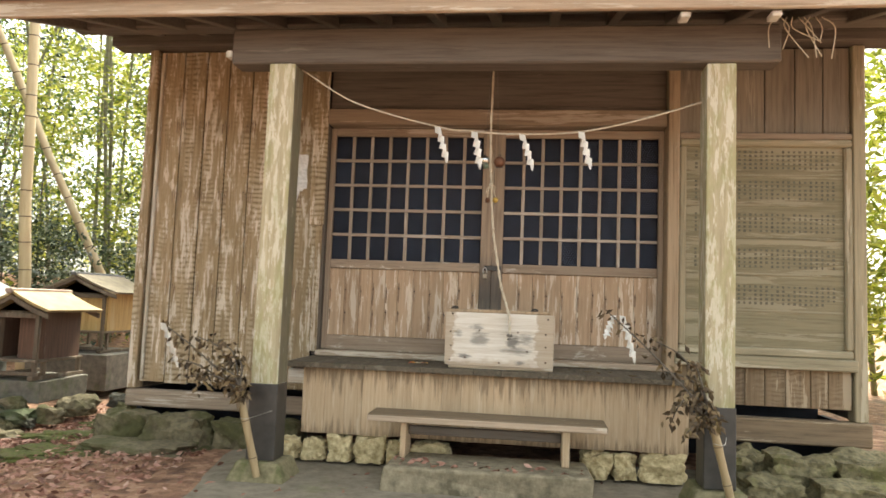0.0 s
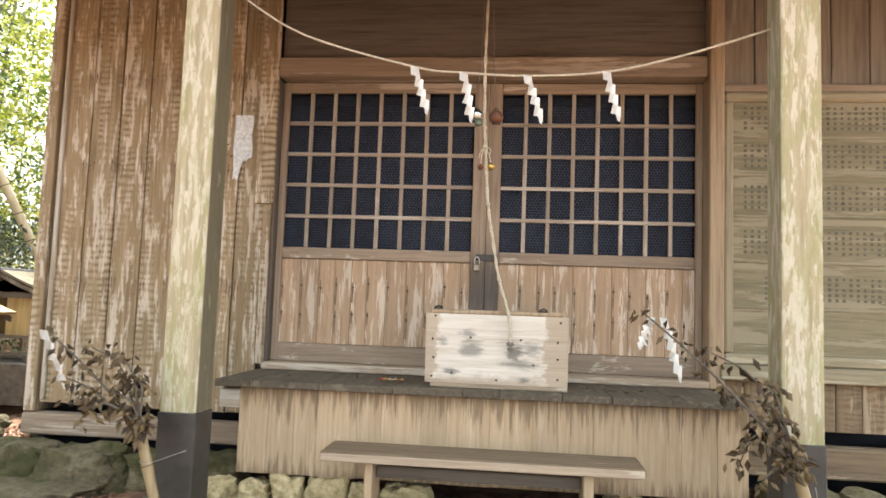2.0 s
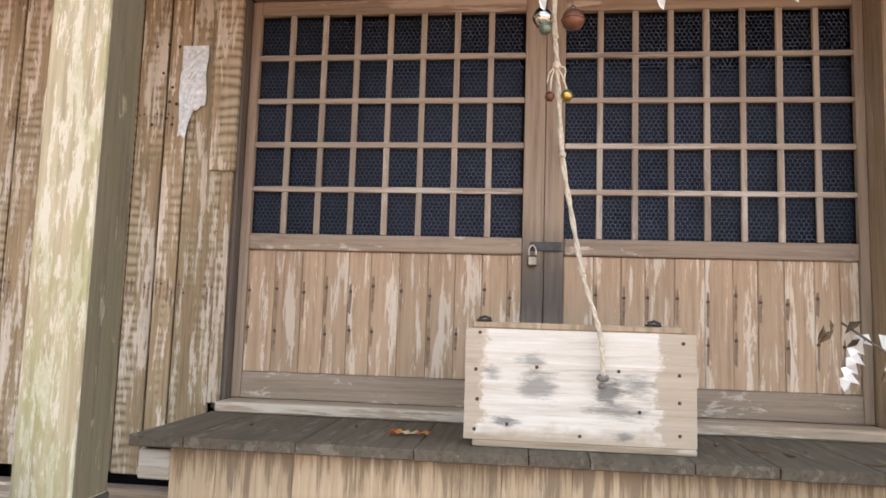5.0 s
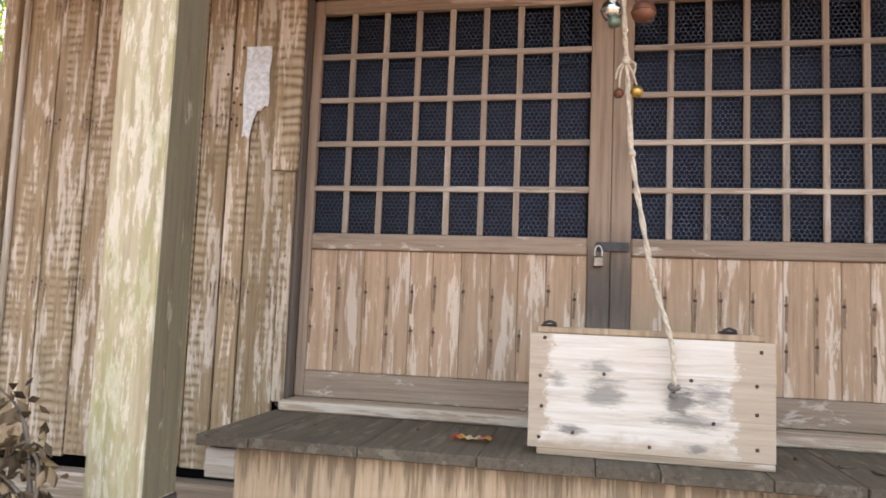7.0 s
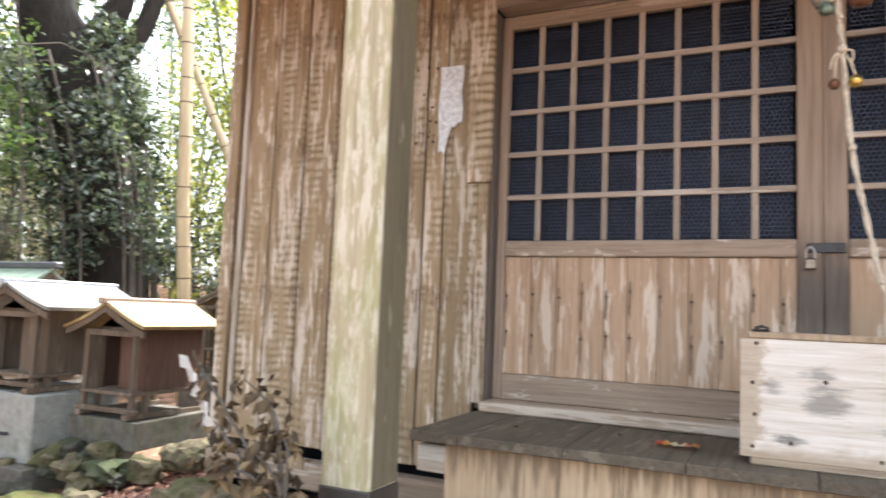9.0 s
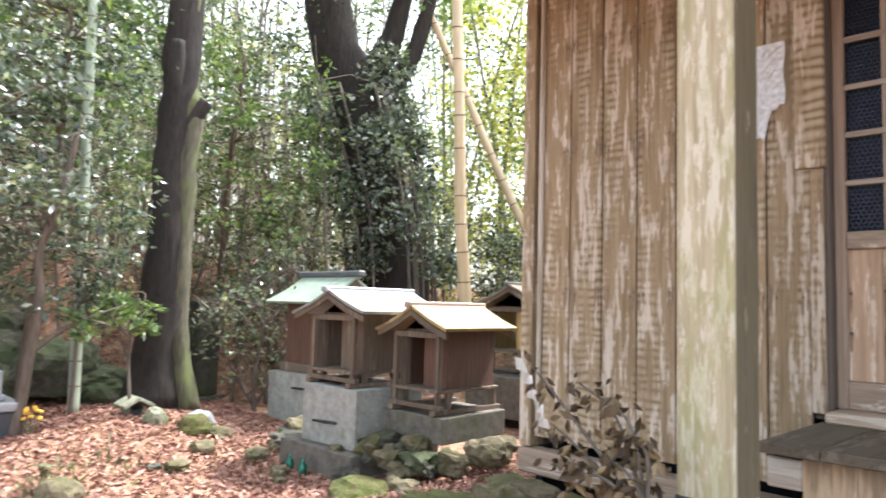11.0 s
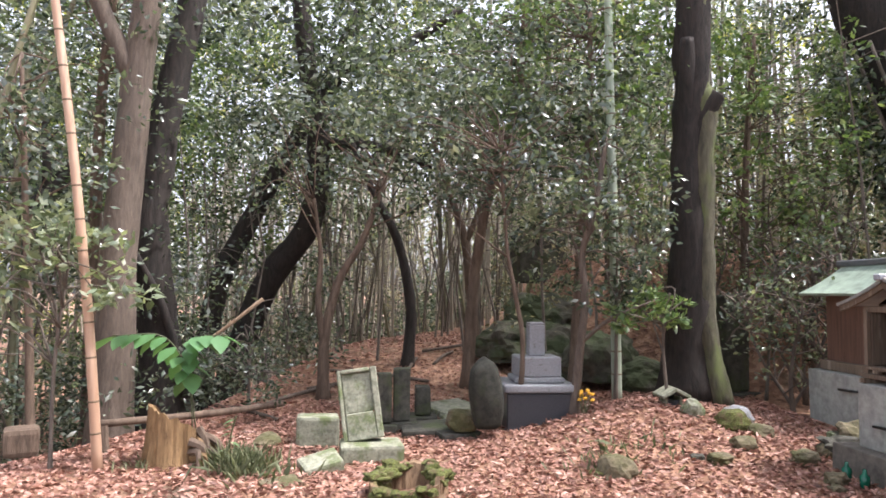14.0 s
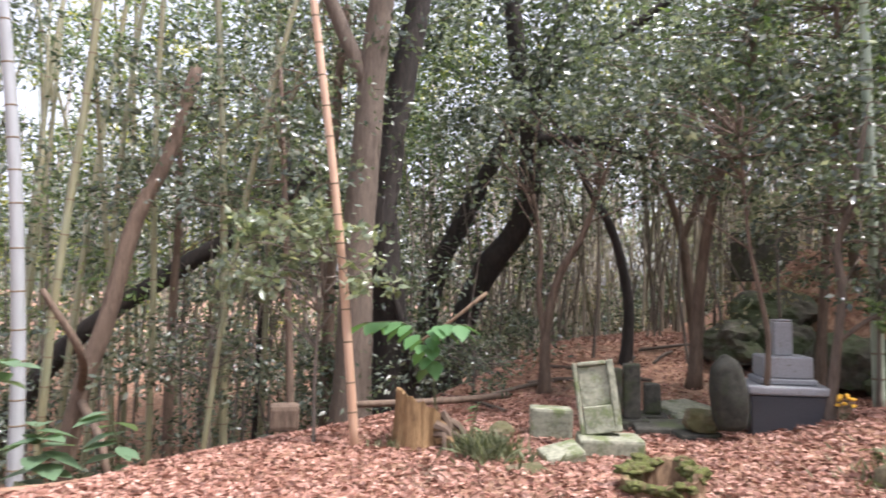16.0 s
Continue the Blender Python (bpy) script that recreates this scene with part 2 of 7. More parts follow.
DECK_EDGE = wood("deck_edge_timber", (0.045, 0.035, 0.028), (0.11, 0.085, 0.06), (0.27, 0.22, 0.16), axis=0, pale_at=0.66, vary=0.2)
SKIRT_WOOD = run_stained("tan_skirting_boards")
PALE_WOOD_X = wood("pale_bleached_planks", (0.34, 0.28, 0.21), (0.53, 0.47, 0.39), (0.72, 0.69, 0.63), axis=0, pale_at=0.53, stain=(0.1, 0.09, 0.08), stain_at=0.68, vary=0.12)
SILL_WOOD = wood("pale_sill_timber", (0.27, 0.2, 0.14), (0.42, 0.325, 0.24), (0.64, 0.56, 0.46), axis=0, pale_at=0.57, vary=0.1)
BATTEN_WOOD = wood("browned_batten_timber", (0.2, 0.145, 0.095), (0.34, 0.262, 0.185), (0.55, 0.48, 0.4), axis=0, pale_at=0.6, vary=0.05)
BENCH_WOOD = wood("bench_plank_timber", (0.09, 0.064, 0.038), (0.2, 0.143, 0.088), (0.5, 0.41, 0.28), axis=0, pale_at=0.62, vary=0.1)
PANEL_WOOD = wood("greenish_notice_board_timber", (0.125, 0.11, 0.066), (0.215, 0.19, 0.12), (0.33, 0.295, 0.205), axis=0, pale_at=0.55, stain=(0.15, 0.145, 0.075), vary=0.1)
YELLOW_WOOD = wood("yellow_cedar_boards", (0.33, 0.2, 0.07), (0.52, 0.36, 0.15), (0.6, 0.46, 0.24), pale_at=0.62, vary=0.15)
RED_WOOD = wood("red_brown_stained_boards", (0.075, 0.04, 0.026), (0.15, 0.082, 0.055), (0.23, 0.16, 0.12), pale_at=0.68, vary=0.2)
RIGHT_WOOD = wood("grey_upper_boards", (0.13, 0.11, 0.085), (0.23, 0.195, 0.15), (0.34, 0.3, 0.24), pale_at=0.6, vary=0.15)
SHRINE_WOOD = wood("aged_shrine_timber", (0.085, 0.062, 0.043), (0.17, 0.128, 0.09), (0.32, 0.26, 0.2), pale_at=0.6, vary=0.2)
METAL_SHOE = plain("dark_sheet_metal", (0.07, 0.066, 0.062), 0.5, 0.5, 0.25, 9)
FOIL = plain("crinkled_foil", (0.6, 0.6, 0.6), 0.5, 0.35, 0.25, 45)
IRON = plain("dark_iron", (0.06, 0.06, 0.06), 0.5, 0.8, 0.3, 30)
STEEL = plain("padlock_steel", (0.45, 0.44, 0.42), 0.35, 0.9, 0.15, 40)
BRASS = plain("brass", (0.62, 0.44, 0.13), 0.3, 1.0, 0.15, 40)
BRONZE = plain("green_bronze", (0.2, 0.26, 0.2), 0.5, 0.6, 0.3, 30)
RUSTED = plain("rust_brown_bell_metal", (0.2, 0.095, 0.06), 0.55, 0.6, 0.25, 30)
CHROMED = plain("bright_bell_metal", (0.7, 0.7, 0.68), 0.16, 1.0, 0.1, 30)
NAIL = plain("rusty_nail", (0.085, 0.058, 0.042), 0.7, 0.3, 0.2, 40)
ROPE = plain("pale_hemp_rope", (0.54, 0.48, 0.38), 0.9, 0, 0.25, 60)
PAPER = plain("white_paper", (0.86, 0.86, 0.84), 0.7, 0, 0.04, 20)
# near-black navy: the dim light of the hall interior put into the colour
BLACK = plain("interior_shade_tone", (0.024, 0.029, 0.044), 0.8, 0, 0.3, 6)
MESH = plain("galvanised_wire", (0.13, 0.155, 0.225), 0.5, 0.6, 0.2, 30)
INK = plain("faded_ink", (0.12, 0.11, 0.08), 0.8, 0, 0.3, 40)
ASPHALT = stone("worn_concrete_ground", (0.15, 0.125, 0.09), (0.26, 0.225, 0.17), (0.2, 0.2, 0.09), 0.6, 2.0, 0.9, 0.25)
CONCRETE = stone("pale_concrete", (0.27, 0.275, 0.25), (0.4, 0.41, 0.37), (0.22, 0.25, 0.15), 0.6, 3.0, 0.85, 0.2)
CONCRETE_DARK = stone("damp_concrete", (0.1, 0.09, 0.075), (0.19, 0.17, 0.14), (0.1, 0.12, 0.05), 0.6, 3.0, 0.9, 0.25)
STONE_MOSS = stone("mossy_boulder", (0.075, 0.062, 0.036), (0.21, 0.175, 0.105), (0.085, 0.085, 0.026), 0.46, 4.0, 0.9, 0.9)
STONE_LICHEN = stone("lichen_spotted_boulder", (0.06, 0.055, 0.028), (0.25, 0.21, 0.115), (0.2, 0.19, 0.07), 0.5, 5.0, 0.9, 0.9)
STONE_OLIVE = stone("olive_footing_stone", (0.15, 0.13, 0.07), (0.3, 0.26, 0.155), (0.13, 0.14, 0.05), 0.5, 5.0, 0.9, 0.5)
STEP_STONE = stone("eroded_step_concrete", (0.17, 0.14, 0.092), (0.32, 0.27, 0.185), (0.1, 0.085, 0.05), 0.54, 4.0, 0.9, 0.8)
LOWER_WOOD = wood("damp_lower_boards", (0.1, 0.068, 0.038), (0.2, 0.14, 0.082), (0.42, 0.34, 0.24), pale_at=0.59, ripple=0.3, stain=(0.09, 0.06, 0.036), stain_at=0.55, vary=0.15)
OLIVE_WOOD_X = wood("olive_frame_rail", (0.19, 0.165, 0.11), (0.32, 0.28, 0.19), (0.5, 0.45, 0.34), axis=0, pale_at=0.58, stain=(0.16, 0.14, 0.08), vary=0.1)
OLIVE_WOOD = wood("olive_frame_upright", (0.19, 0.16, 0.105), (0.32, 0.275, 0.185), (0.5, 0.45, 0.34), pale_at=0.58, stain=(0.16, 0.14, 0.08), vary=0.1)
STONE_YELLOW = stone("pale_yellow_stone", (0.36, 0.27, 0.13), (0.74, 0.63, 0.39), (0.13, 0.1, 0.05), 0.6, 5.0, 0.9, 0.9)
STONE_GREY = stone("grey_grave_stone", (0.14, 0.145, 0.1), (0.35, 0.355, 0.265), (0.13, 0.165, 0.055), 0.49, 5.0)
STONE_DARK = stone("dark_mossy_stone", (0.028, 0.028, 0.021), (0.095, 0.09, 0.07), (0.07, 0.09, 0.032), 0.5, 3.0, 0.9, 0.9)
STONE_WET = stone("dark_damp_stone", (0.013, 0.014, 0.01), (0.042, 0.041, 0.03), (0.036, 0.045, 0.018), 0.52, 4.0, 0.9, 0.6)
GRANITE = stone("light_granite", (0.22, 0.225, 0.235), (0.33, 0.335, 0.345), (0.16, 0.15, 0.12), 0.6, 20.0, 0.6, 0.15)
GRANITE_DARK = stone("dark_polished_granite", (0.035, 0.04, 0.048), (0.075, 0.08, 0.09), None, 0.5, 24.0, 0.3, 0.05)
ROCK_MOSS = stone("moss_grown_rock", (0.028, 0.028, 0.02), (0.12, 0.108, 0.08), (0.062, 0.085, 0.032), 0.42, 2.2, 0.95, 0.9)
MOSS = stone("bright_moss", (0.032, 0.038, 0.01), (0.15, 0.165, 0.04), (0.13, 0.09, 0.045), 0.5, 16.0, 1.0, 1.0)
STUMP = bark("rotten_stump_wood", (0.09, 0.05, 0.02), (0.31, 0.195, 0.09))
STUMP_MOSS = bark("mossy_stump_wood", (0.07, 0.043, 0.024), (0.27, 0.175, 0.1), (0.15, 0.16, 0.04), 1.6)
BARK_DARK = bark("near_black_bark", (0.006, 0.005, 0.004), (0.038, 0.029, 0.023))
BARK_BROWN = bark("brown_bark", (0.06, 0.04, 0.027), (0.17, 0.12, 0.085))
BARK_GREY = bark("grey_brown_bark", (0.062, 0.047, 0.036), (0.165, 0.128, 0.098))
BARK_TORN = bark("torn_pale_wood", (0.2, 0.13, 0.08), (0.45, 0.33, 0.22))
BARK_MOSS = bark("mossy_bark", (0.035, 0.032, 0.022), (0.13, 0.12, 0.075), (0.1, 0.118, 0.04))
BAMBOO_TAN = culm("dry_tan_bamboo", (0.45, 0.35, 0.2), (0.68, 0.57, 0.37), (0.54, 0.42, 0.26))
BAMBOO_OLD = culm("old_cut_bamboo", (0.24, 0.17, 0.09), (0.44, 0.34, 0.2), (0.32, 0.235, 0.13))
BAMBOO_RED = culm("dead_orange_bamboo", (0.33, 0.2, 0.125), (0.56, 0.41, 0.3), (0.4, 0.25, 0.165))
BAMBOO_PALE = culm("pale_bleached_bamboo", (0.2, 0.215, 0.215), (0.37, 0.38, 0.4), (0.27, 0.285, 0.285))
BAMBOO_GREY = culm("grey_green_bamboo", (0.2, 0.25, 0.18), (0.42, 0.46, 0.38), (0.28, 0.34, 0.24))
BAMBOO_FAR = culm("shaded_bamboo", (0.12, 0.13, 0.07), (0.28, 0.28, 0.18), (0.2, 0.18, 0.1))
BAMBOO_DUN = culm("dun_bamboo", (0.25, 0.22, 0.17), (0.5, 0.46, 0.38), (0.36, 0.32, 0.25))
RING = plain("dark_culm_ring", (0.14, 0.1, 0.06), 0.7, 0, 0.2, 30)
ROOF_YELLOW = plain("yellowed_sheet_roof", (0.33, 0.24, 0.11), 0.55, 0.0, 0.3, 9)
ROOF_WHITE = plain("pale_sheet_roof", (0.26, 0.255, 0.235), 0.5, 0.0, 0.25, 9)
ROOF_GREEN = plain("verdigris_roof", (0.27, 0.34, 0.27), 0.6, 0.1, 0.25, 9)
ROOF_RIDGE = plain("grey_ridge_sheet", (0.36, 0.38, 0.43), 0.5, 0.2, 0.2, 8)
ROOF_RIDGE_RED = plain("brown_ridge_sheet", (0.4, 0.3, 0.25), 0.5, 0.1, 0.12, 8)
ROOF_BROWN = plain("weathered_brown_roof", (0.2, 0.165, 0.115), 0.75, 0, 0.25, 9)
ROOF_TILE = plain("dark_roof_tile", (0.11, 0.115, 0.12), 0.55, 0, 0.2, 8)
BOTTLE = plain("green_bottle_glass", (0.01, 0.12, 0.07), 0.15, 0, 0.2, 8)
# the palest leaf tones carry sky reflection in their colour
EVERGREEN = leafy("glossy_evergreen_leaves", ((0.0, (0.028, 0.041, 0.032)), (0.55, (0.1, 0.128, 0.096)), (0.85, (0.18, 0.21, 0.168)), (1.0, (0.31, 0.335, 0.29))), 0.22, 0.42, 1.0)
# lit copy of the evergreen leaves, sunlight put into a lighter colour
EVERGREEN_LIT = leafy("sunlit_evergreen_leaves", ((0.0, (0.055, 0.095, 0.035)), (0.6, (0.125, 0.19, 0.07)), (1.0, (0.25, 0.31, 0.13))), 0.4, 0.4)
BAMBOO_LEAF = leafy("bamboo_leaves", ((0.0, (0.12, 0.15, 0.03)), (0.5, (0.3, 0.33, 0.075)), (1.0, (0.5, 0.47, 0.16))), 0.5, 0.5)
PALE_LEAF = leafy("pale_drooping_leaves", ((0.0, (0.08, 0.11, 0.06)), (0.6, (0.2, 0.245, 0.155)), (1.0, (0.36, 0.38, 0.28))), 0.3, 0.42, 0.8)
PALE_BRUSH = leafy("dry_beige_leaves", ((0.0, (0.13, 0.11, 0.07)), (0.5, (0.29, 0.26, 0.18)), (1.0, (0.47, 0.43, 0.33))), 0.6, 0.4, 0.4)
FRESH_LEAF = leafy("fresh_green_leaves", ((0.0, (0.08, 0.19, 0.075)), (1.0, (0.18, 0.34, 0.15))), 0.4, 0.4)
TEAL_LEAF = leafy("pale_broad_leaves", ((0.0, (0.09, 0.16, 0.09)), (1.0, (0.2, 0.29, 0.18))), 0.35, 0.3)
DRY_LEAF = leafy("dry_brown_leaves", ((0.0, (0.05, 0.032, 0.018)), (0.6, (0.14, 0.095, 0.052)), (1.0, (0.32, 0.235, 0.13))), 0.7, 0.15)
LITTER = leafy("fallen_leaves", ((0.0, (0.1, 0.044, 0.029)), (0.3, (0.26, 0.125, 0.087)), (0.8, (0.385, 0.207, 0.152)), (1.0, (0.5, 0.33, 0.26))), 0.6, 0.0)
GRASS = leafy("dull_grass", ((0.0, (0.07, 0.085, 0.04)), (1.0, (0.22, 0.24, 0.14))), 0.6, 0.3)
TWIG = bark("thin_twigs", (0.07, 0.058, 0.046), (0.19, 0.16, 0.13))


def soil():
    m = Mat("leaf_strewn_soil", 0.95)
    v = m.coords((1, 1, 1), False)
    n = m.noise(v, 30, 8, 0.75)
    cells = m.node("ShaderNodeTexVoronoi", Vector=v, Scale=22.0)
    leaf = m.ramp(m.noise(cells.outputs["Position"], 9.0, 1), (0.25, (0.1, 0.052, 0.032)), (0.5, (0.26, 0.14, 0.085)), (0.72, (0.43, 0.265, 0.175)))
    col = m.mix(m.mask(m.noise(v, 1.1, 5, 0.6), 0.55, 0.72), leaf, m.ramp(n, (0.3, (0.06, 0.045, 0.03)), (0.7, (0.17, 0.125, 0.08))))
    m.colour(col)
    m.bump(m.math("ADD", n, cells.outputs["Distance"]), 0.7, 0.03)
    return m.m


def sooted():
    """Door stile timber blackened by hands and rain round the lock."""
    m = Mat("sooted_stile_timber", 0.75)
    g = m.coords((26.0, 26.0, 1.1))
    fine = m.noise(g, 1.6, 6, 0.65, 0.4)
    col = m.ramp(fine, (0.3, (0.19, 0.14, 0.1)), (0.52, (0.3, 0.23, 0.17)), (0.75, (0.36, 0.28, 0.21)))
    sep = m.node("ShaderNodeSeparateXYZ", Vector=m.coords((1, 1, 1), False))
    z = m.math("ADD", sep.outputs[2], m.math("MULTIPLY", m.noise(m.coords((34, 34, 2)), 1.0, 5), 0.3))
    dark = m.ramp(z, (0.0, (0.1,) * 3), (0.35, (0.25,) * 3), (0.62, (0.8,) * 3), (0.76, (0.72,) * 3), (1.08, (0.0,) * 3))
    m.colour(m.mix(dark, col, (0.05, 0.046, 0.044)))
    m.bump(fine, 0.3, 0.004)
    return m.m


SOIL = soil()
SOOTED = sooted()
RUN = plain("dark_nail_run", (0.21, 0.145, 0.098), 0.85, 0, 0.4, 60)
LOCK = plain("tarnished_lock_steel", (0.24, 0.21, 0.17), 0.42, 1.0, 0.25, 60)
ROPE_DARK = plain("soiled_rope", (0.17, 0.155, 0.14), 0.9, 0, 0.35, 80)

# ---- building tools ----
ROOTS = {}


def thing(name, at, label, category, group="", kind=""):
    """An empty at a thing's base, under which its parts go."""
    ob = new(name)
    ob.location = at
    ob.empty_display_size = 0.1
    ROOTS[ob.name] = Vector(at)
    return tagged(ob, label, category, group, kind)


def finish(name, bm, material, smooth=False):
    me = bpy.data.meshes.new(name)
    bm.normal_update()
    bm.to_mesh(me)
    bm.free()
    me.materials.append(material)
    if smooth:
        me.shade_smooth()
    return new(name, me)


def part(name, bm, material, parent, label="", smooth=False):
    """One mesh, given in world places, as a child of a thing or of a part."""
    base = ROOTS[parent.name]
    bmesh.ops.translate(bm, verts=bm.verts, vec=-base)
    ob = finish(name, bm, material, smooth)
    ob.parent = parent
    ROOTS[ob.name] = base
    return tagged(ob, label)


def single(name, bm, material, label, category, group="", kind="", smooth=False):
    """A thing that is one mesh; its origin goes to the foot of its middle."""
    xs = [v.co for v in bm.verts]
    lo = Vector((min(v.x for v in xs), min(v.y for v in xs), min(v.z for v in xs)))
    hi = Vector((max(v.x for v in xs), max(v.y for v in xs), max(v.z for v in xs)))
    base = Vector(((lo.x + hi.x) / 2, (lo.y + hi.y) / 2, lo.z))
    bmesh.ops.translate(bm, verts=bm.verts, vec=-base)
    ob = finish(name, bm, material, smooth)
    ob.location = base
    ROOTS[ob.name] = base
    return tagged(ob, label, category, group, kind)


def box(x0, x1, y0, y1, z0, z1, bevel=0.004, bm=None, wob=0.0, seg=1):
    """A box with broken edges, a little out of true if wob is given."""
    b = bmesh.new()
    bmesh.ops.create_cube(b, size=1)
    for v in b.verts:
        v.co = Vector(((x0 + x1) / 2 + v.co.x * (x1 - x0), (y0 + y1) / 2 + v.co.y * (y1 - y0), (z0 + z1) / 2 + v.co.z * (z1 - z0)))
        if wob:
            v.co += Vector((random.uniform(-wob, wob), random.uniform(-wob, wob), random.uniform(-wob, wob)))
    if bevel:
        bmesh.ops.bevel(b, geom=b.edges[:], offset=min(bevel, 0.45 * min(x1 - x0, y1 - y0, z1 - z0)), segments=seg, affect="EDGES", profile=0.6)
    return add(bm, b)


def add(bm, b):
    """b alone, or b joined into bm."""
    if bm is None:
        return b
    me = bpy.data.meshes.new("join")
    b.to_mesh(me)
    b.free()
    bm.from_mesh(me)
    bpy.data.meshes.remove(me)
    return bm


def turned(bm, m):
    bmesh.ops.transform(bm, matrix=m, verts=bm.verts)
    return bm


def about(p, rx=0, ry=0, rz=0):
    """A turn about the point p, in degrees."""
    return Matrix.Translation(p) @ pose(0, 0, 0, rx, ry, rz) @ Matrix.Translation(-Vector(p))


def tube(points, radii, n=10, bm=None, caps=True, rough=0.0):
    """A round bar along points, with a radius at each."""
    b = bm if bm is not None else bmesh.new()
    pts = [Vector(p) for p in points]
    if not hasattr(radii, "__len__"):
        radii = [radii] * len(pts)
    rings = []
    side = None
    for i, p in enumerate(pts):
        d = (pts[min(i + 1, len(pts) - 1)] - pts[max(i - 1, 0)]).normalized()
        if side is None:
            side = d.cross(Vector((0.31, 0.95, 0.07))).normalized()
        side = (side - d * side.dot(d)).normalized()
        up = d.cross(side)
        ring = []
        for k in range(n):
            a = 2 * math.pi * k / n
            r = radii[i]
            if rough:
                q = p * 3.0 + Vector((math.cos(a), math.sin(a), 0)) * 1.7
                r *= 1 + rough * noise.noise(q)
            ring.append(b.verts.new(p + side * (math.cos(a) * r) + up * (math.sin(a) * r)))
        rings.append(ring)
    for r0, r1 in zip(rings, rings[1:]):
        for k in range(n):
            b.faces.new((r0[k], r0[(k + 1) % n], r1[(k + 1) % n], r1[k]))
    if caps:
        b.faces.new(rings[0][::-1])
        b.faces.new(rings[-1])
    return b


def smooth_line(points, steps=5):
    """A Catmull-Rom line through points."""
    p = [Vector(q) for q in points]
    p = [p[0] * 2 - p[1]] + p + [p[-1] * 2 - p[-2]]
    out = []
    for i in range(1, len(p) - 2):
        for s in range(steps):
            t = s / steps
            a, b, c, d = p[i - 1], p[i], p[i + 1], p[i + 2]
            out.append(0.5 * ((2 * b) + (c - a) * t + (2 * a - 5 * b + 4 * c - d) * t * t + (3 * b - a - 3 * c + d) * t ** 3))
    out.append(p[-2])
    return out


def rock(at, size, seed, sub=3, rough=0.28, flat=0.0, square=0.0):
    """A worn stone: a ball pressed, roughened and cut flat below."""
    b = bmesh.new()
    bmesh.ops.create_icosphere(b, subdivisions=sub, radius=1)
    off = Vector((seed * 7.3, seed * 3.1, seed * 1.7))
    for v in b.verts:
        c = v.co.copy()
        if square:
            m = max(abs(c.x), abs(c.y), abs(c.z))
            c = c.lerp(c / m * 0.82, square)
        k = 1 + rough * noise.noise(c * 1.3 + off) + rough * 0.45 * noise.noise(c * 3.4 + off) + rough * 0.16 * noise.noise(c * 9 + off)
        c *= k
        c.z = max(c.z, -0.75 + flat)
        v.co = Vector((at[0] + c.x * size[0], at[1] + c.y * size[1], at[2] + c.z * size[2]))
    return b


def leaf_mesh(name, centres, normals, size, material, aspect=0.45, fold=0.25, spread=0.5, jitter=0.35):
    """Many leaves as one mesh: each a folded lozenge of four triangles."""
    rng = np.random.default_rng(abs(hash_name(name)) % 100000)
    n = len(centres)
    c = np.asarray(centres, float)
    ax = np.asarray(normals, float) + rng.normal(0, spread, (n, 3))
    ax /= np.linalg.norm(ax, axis=1, keepdims=True) + 1e-9
    ref = rng.normal(0, 1, (n, 3))
    sd = np.cross(ax, ref)
    sd /= np.linalg.norm(sd, axis=1, keepdims=True) + 1e-9
    up = np.cross(sd, ax)
    s = size * (1 + rng.uniform(-jitter, jitter, (n, 1)))
    base = c - ax * s * 0.5
    tip = c + ax * s * 0.5
    mid = c + up * s * fold * 0.35
    left = c + sd * s * aspect * 0.5 - ax * s * 0.05
    right = c - sd * s * aspect * 0.5 - ax * s * 0.05
    v = np.stack([base, left, tip, right, mid], 1).reshape(-1, 3)
    i = np.arange(n)[:, None] * 5
    f = np.concatenate([i + np.array([[0, 4, 1]]), i + np.array([[1, 4, 2]]), i + np.array([[2, 4, 3]]), i + np.array([[3, 4, 0]])])
    me = bpy.data.meshes.new(name)
    me.vertices.add(len(v))
    me.vertices.foreach_set("co", v.astype(np.float32).ravel())
    me.loops.add(len(f) * 3)
    me.loops.foreach_set("vertex_index", f.astype(np.int32).ravel())
    me.polygons.add(len(f))
    me.polygons.foreach_set("loop_start", (np.arange(len(f)) * 3).astype(np.int32))
    me.update(calc_edges=True)
    me.validate()
    me.materials.append(material)
    return new(name, me)


COUNT = [0]


def hash_name(name):
    COUNT[0] += 1
    return COUNT[0] * 7919 + len(name)


def clumps(centres, radius, per, flat=0.6, seed=1):
    """Points scattered in clumps about centres, with their outward ways."""
    rng = np.random.default_rng(seed)
    pts, nrm = [], []
    for c in centres:
        d = rng.normal(0, 1, (per, 3))
        d /= np.linalg.norm(d, axis=1, keepdims=True)
        r = radius * rng.uniform(0.25, 1.0, (per, 1)) ** 0.6 * rng.uniform(0.6, 1.25)
        q = d * r
        q[:, 2] *= flat
        pts.append(np.asarray(c) + q)
        nrm.append(d * np.array([1, 1, 0.4]) + np.array([0, 0, -0.15]))
    return np.concatenate(pts), np.concatenate(nrm)


def bump_at(x, y, cx, cy, rx, ry, h):
    return h * math.exp(-((x - cx) / rx) ** 2 - ((y - cy) / ry) ** 2)


def ease(v, a, b):
    t = min(1, max(0, (v - a) / (b - a)))
    return t * t * (3 - 2 * t)


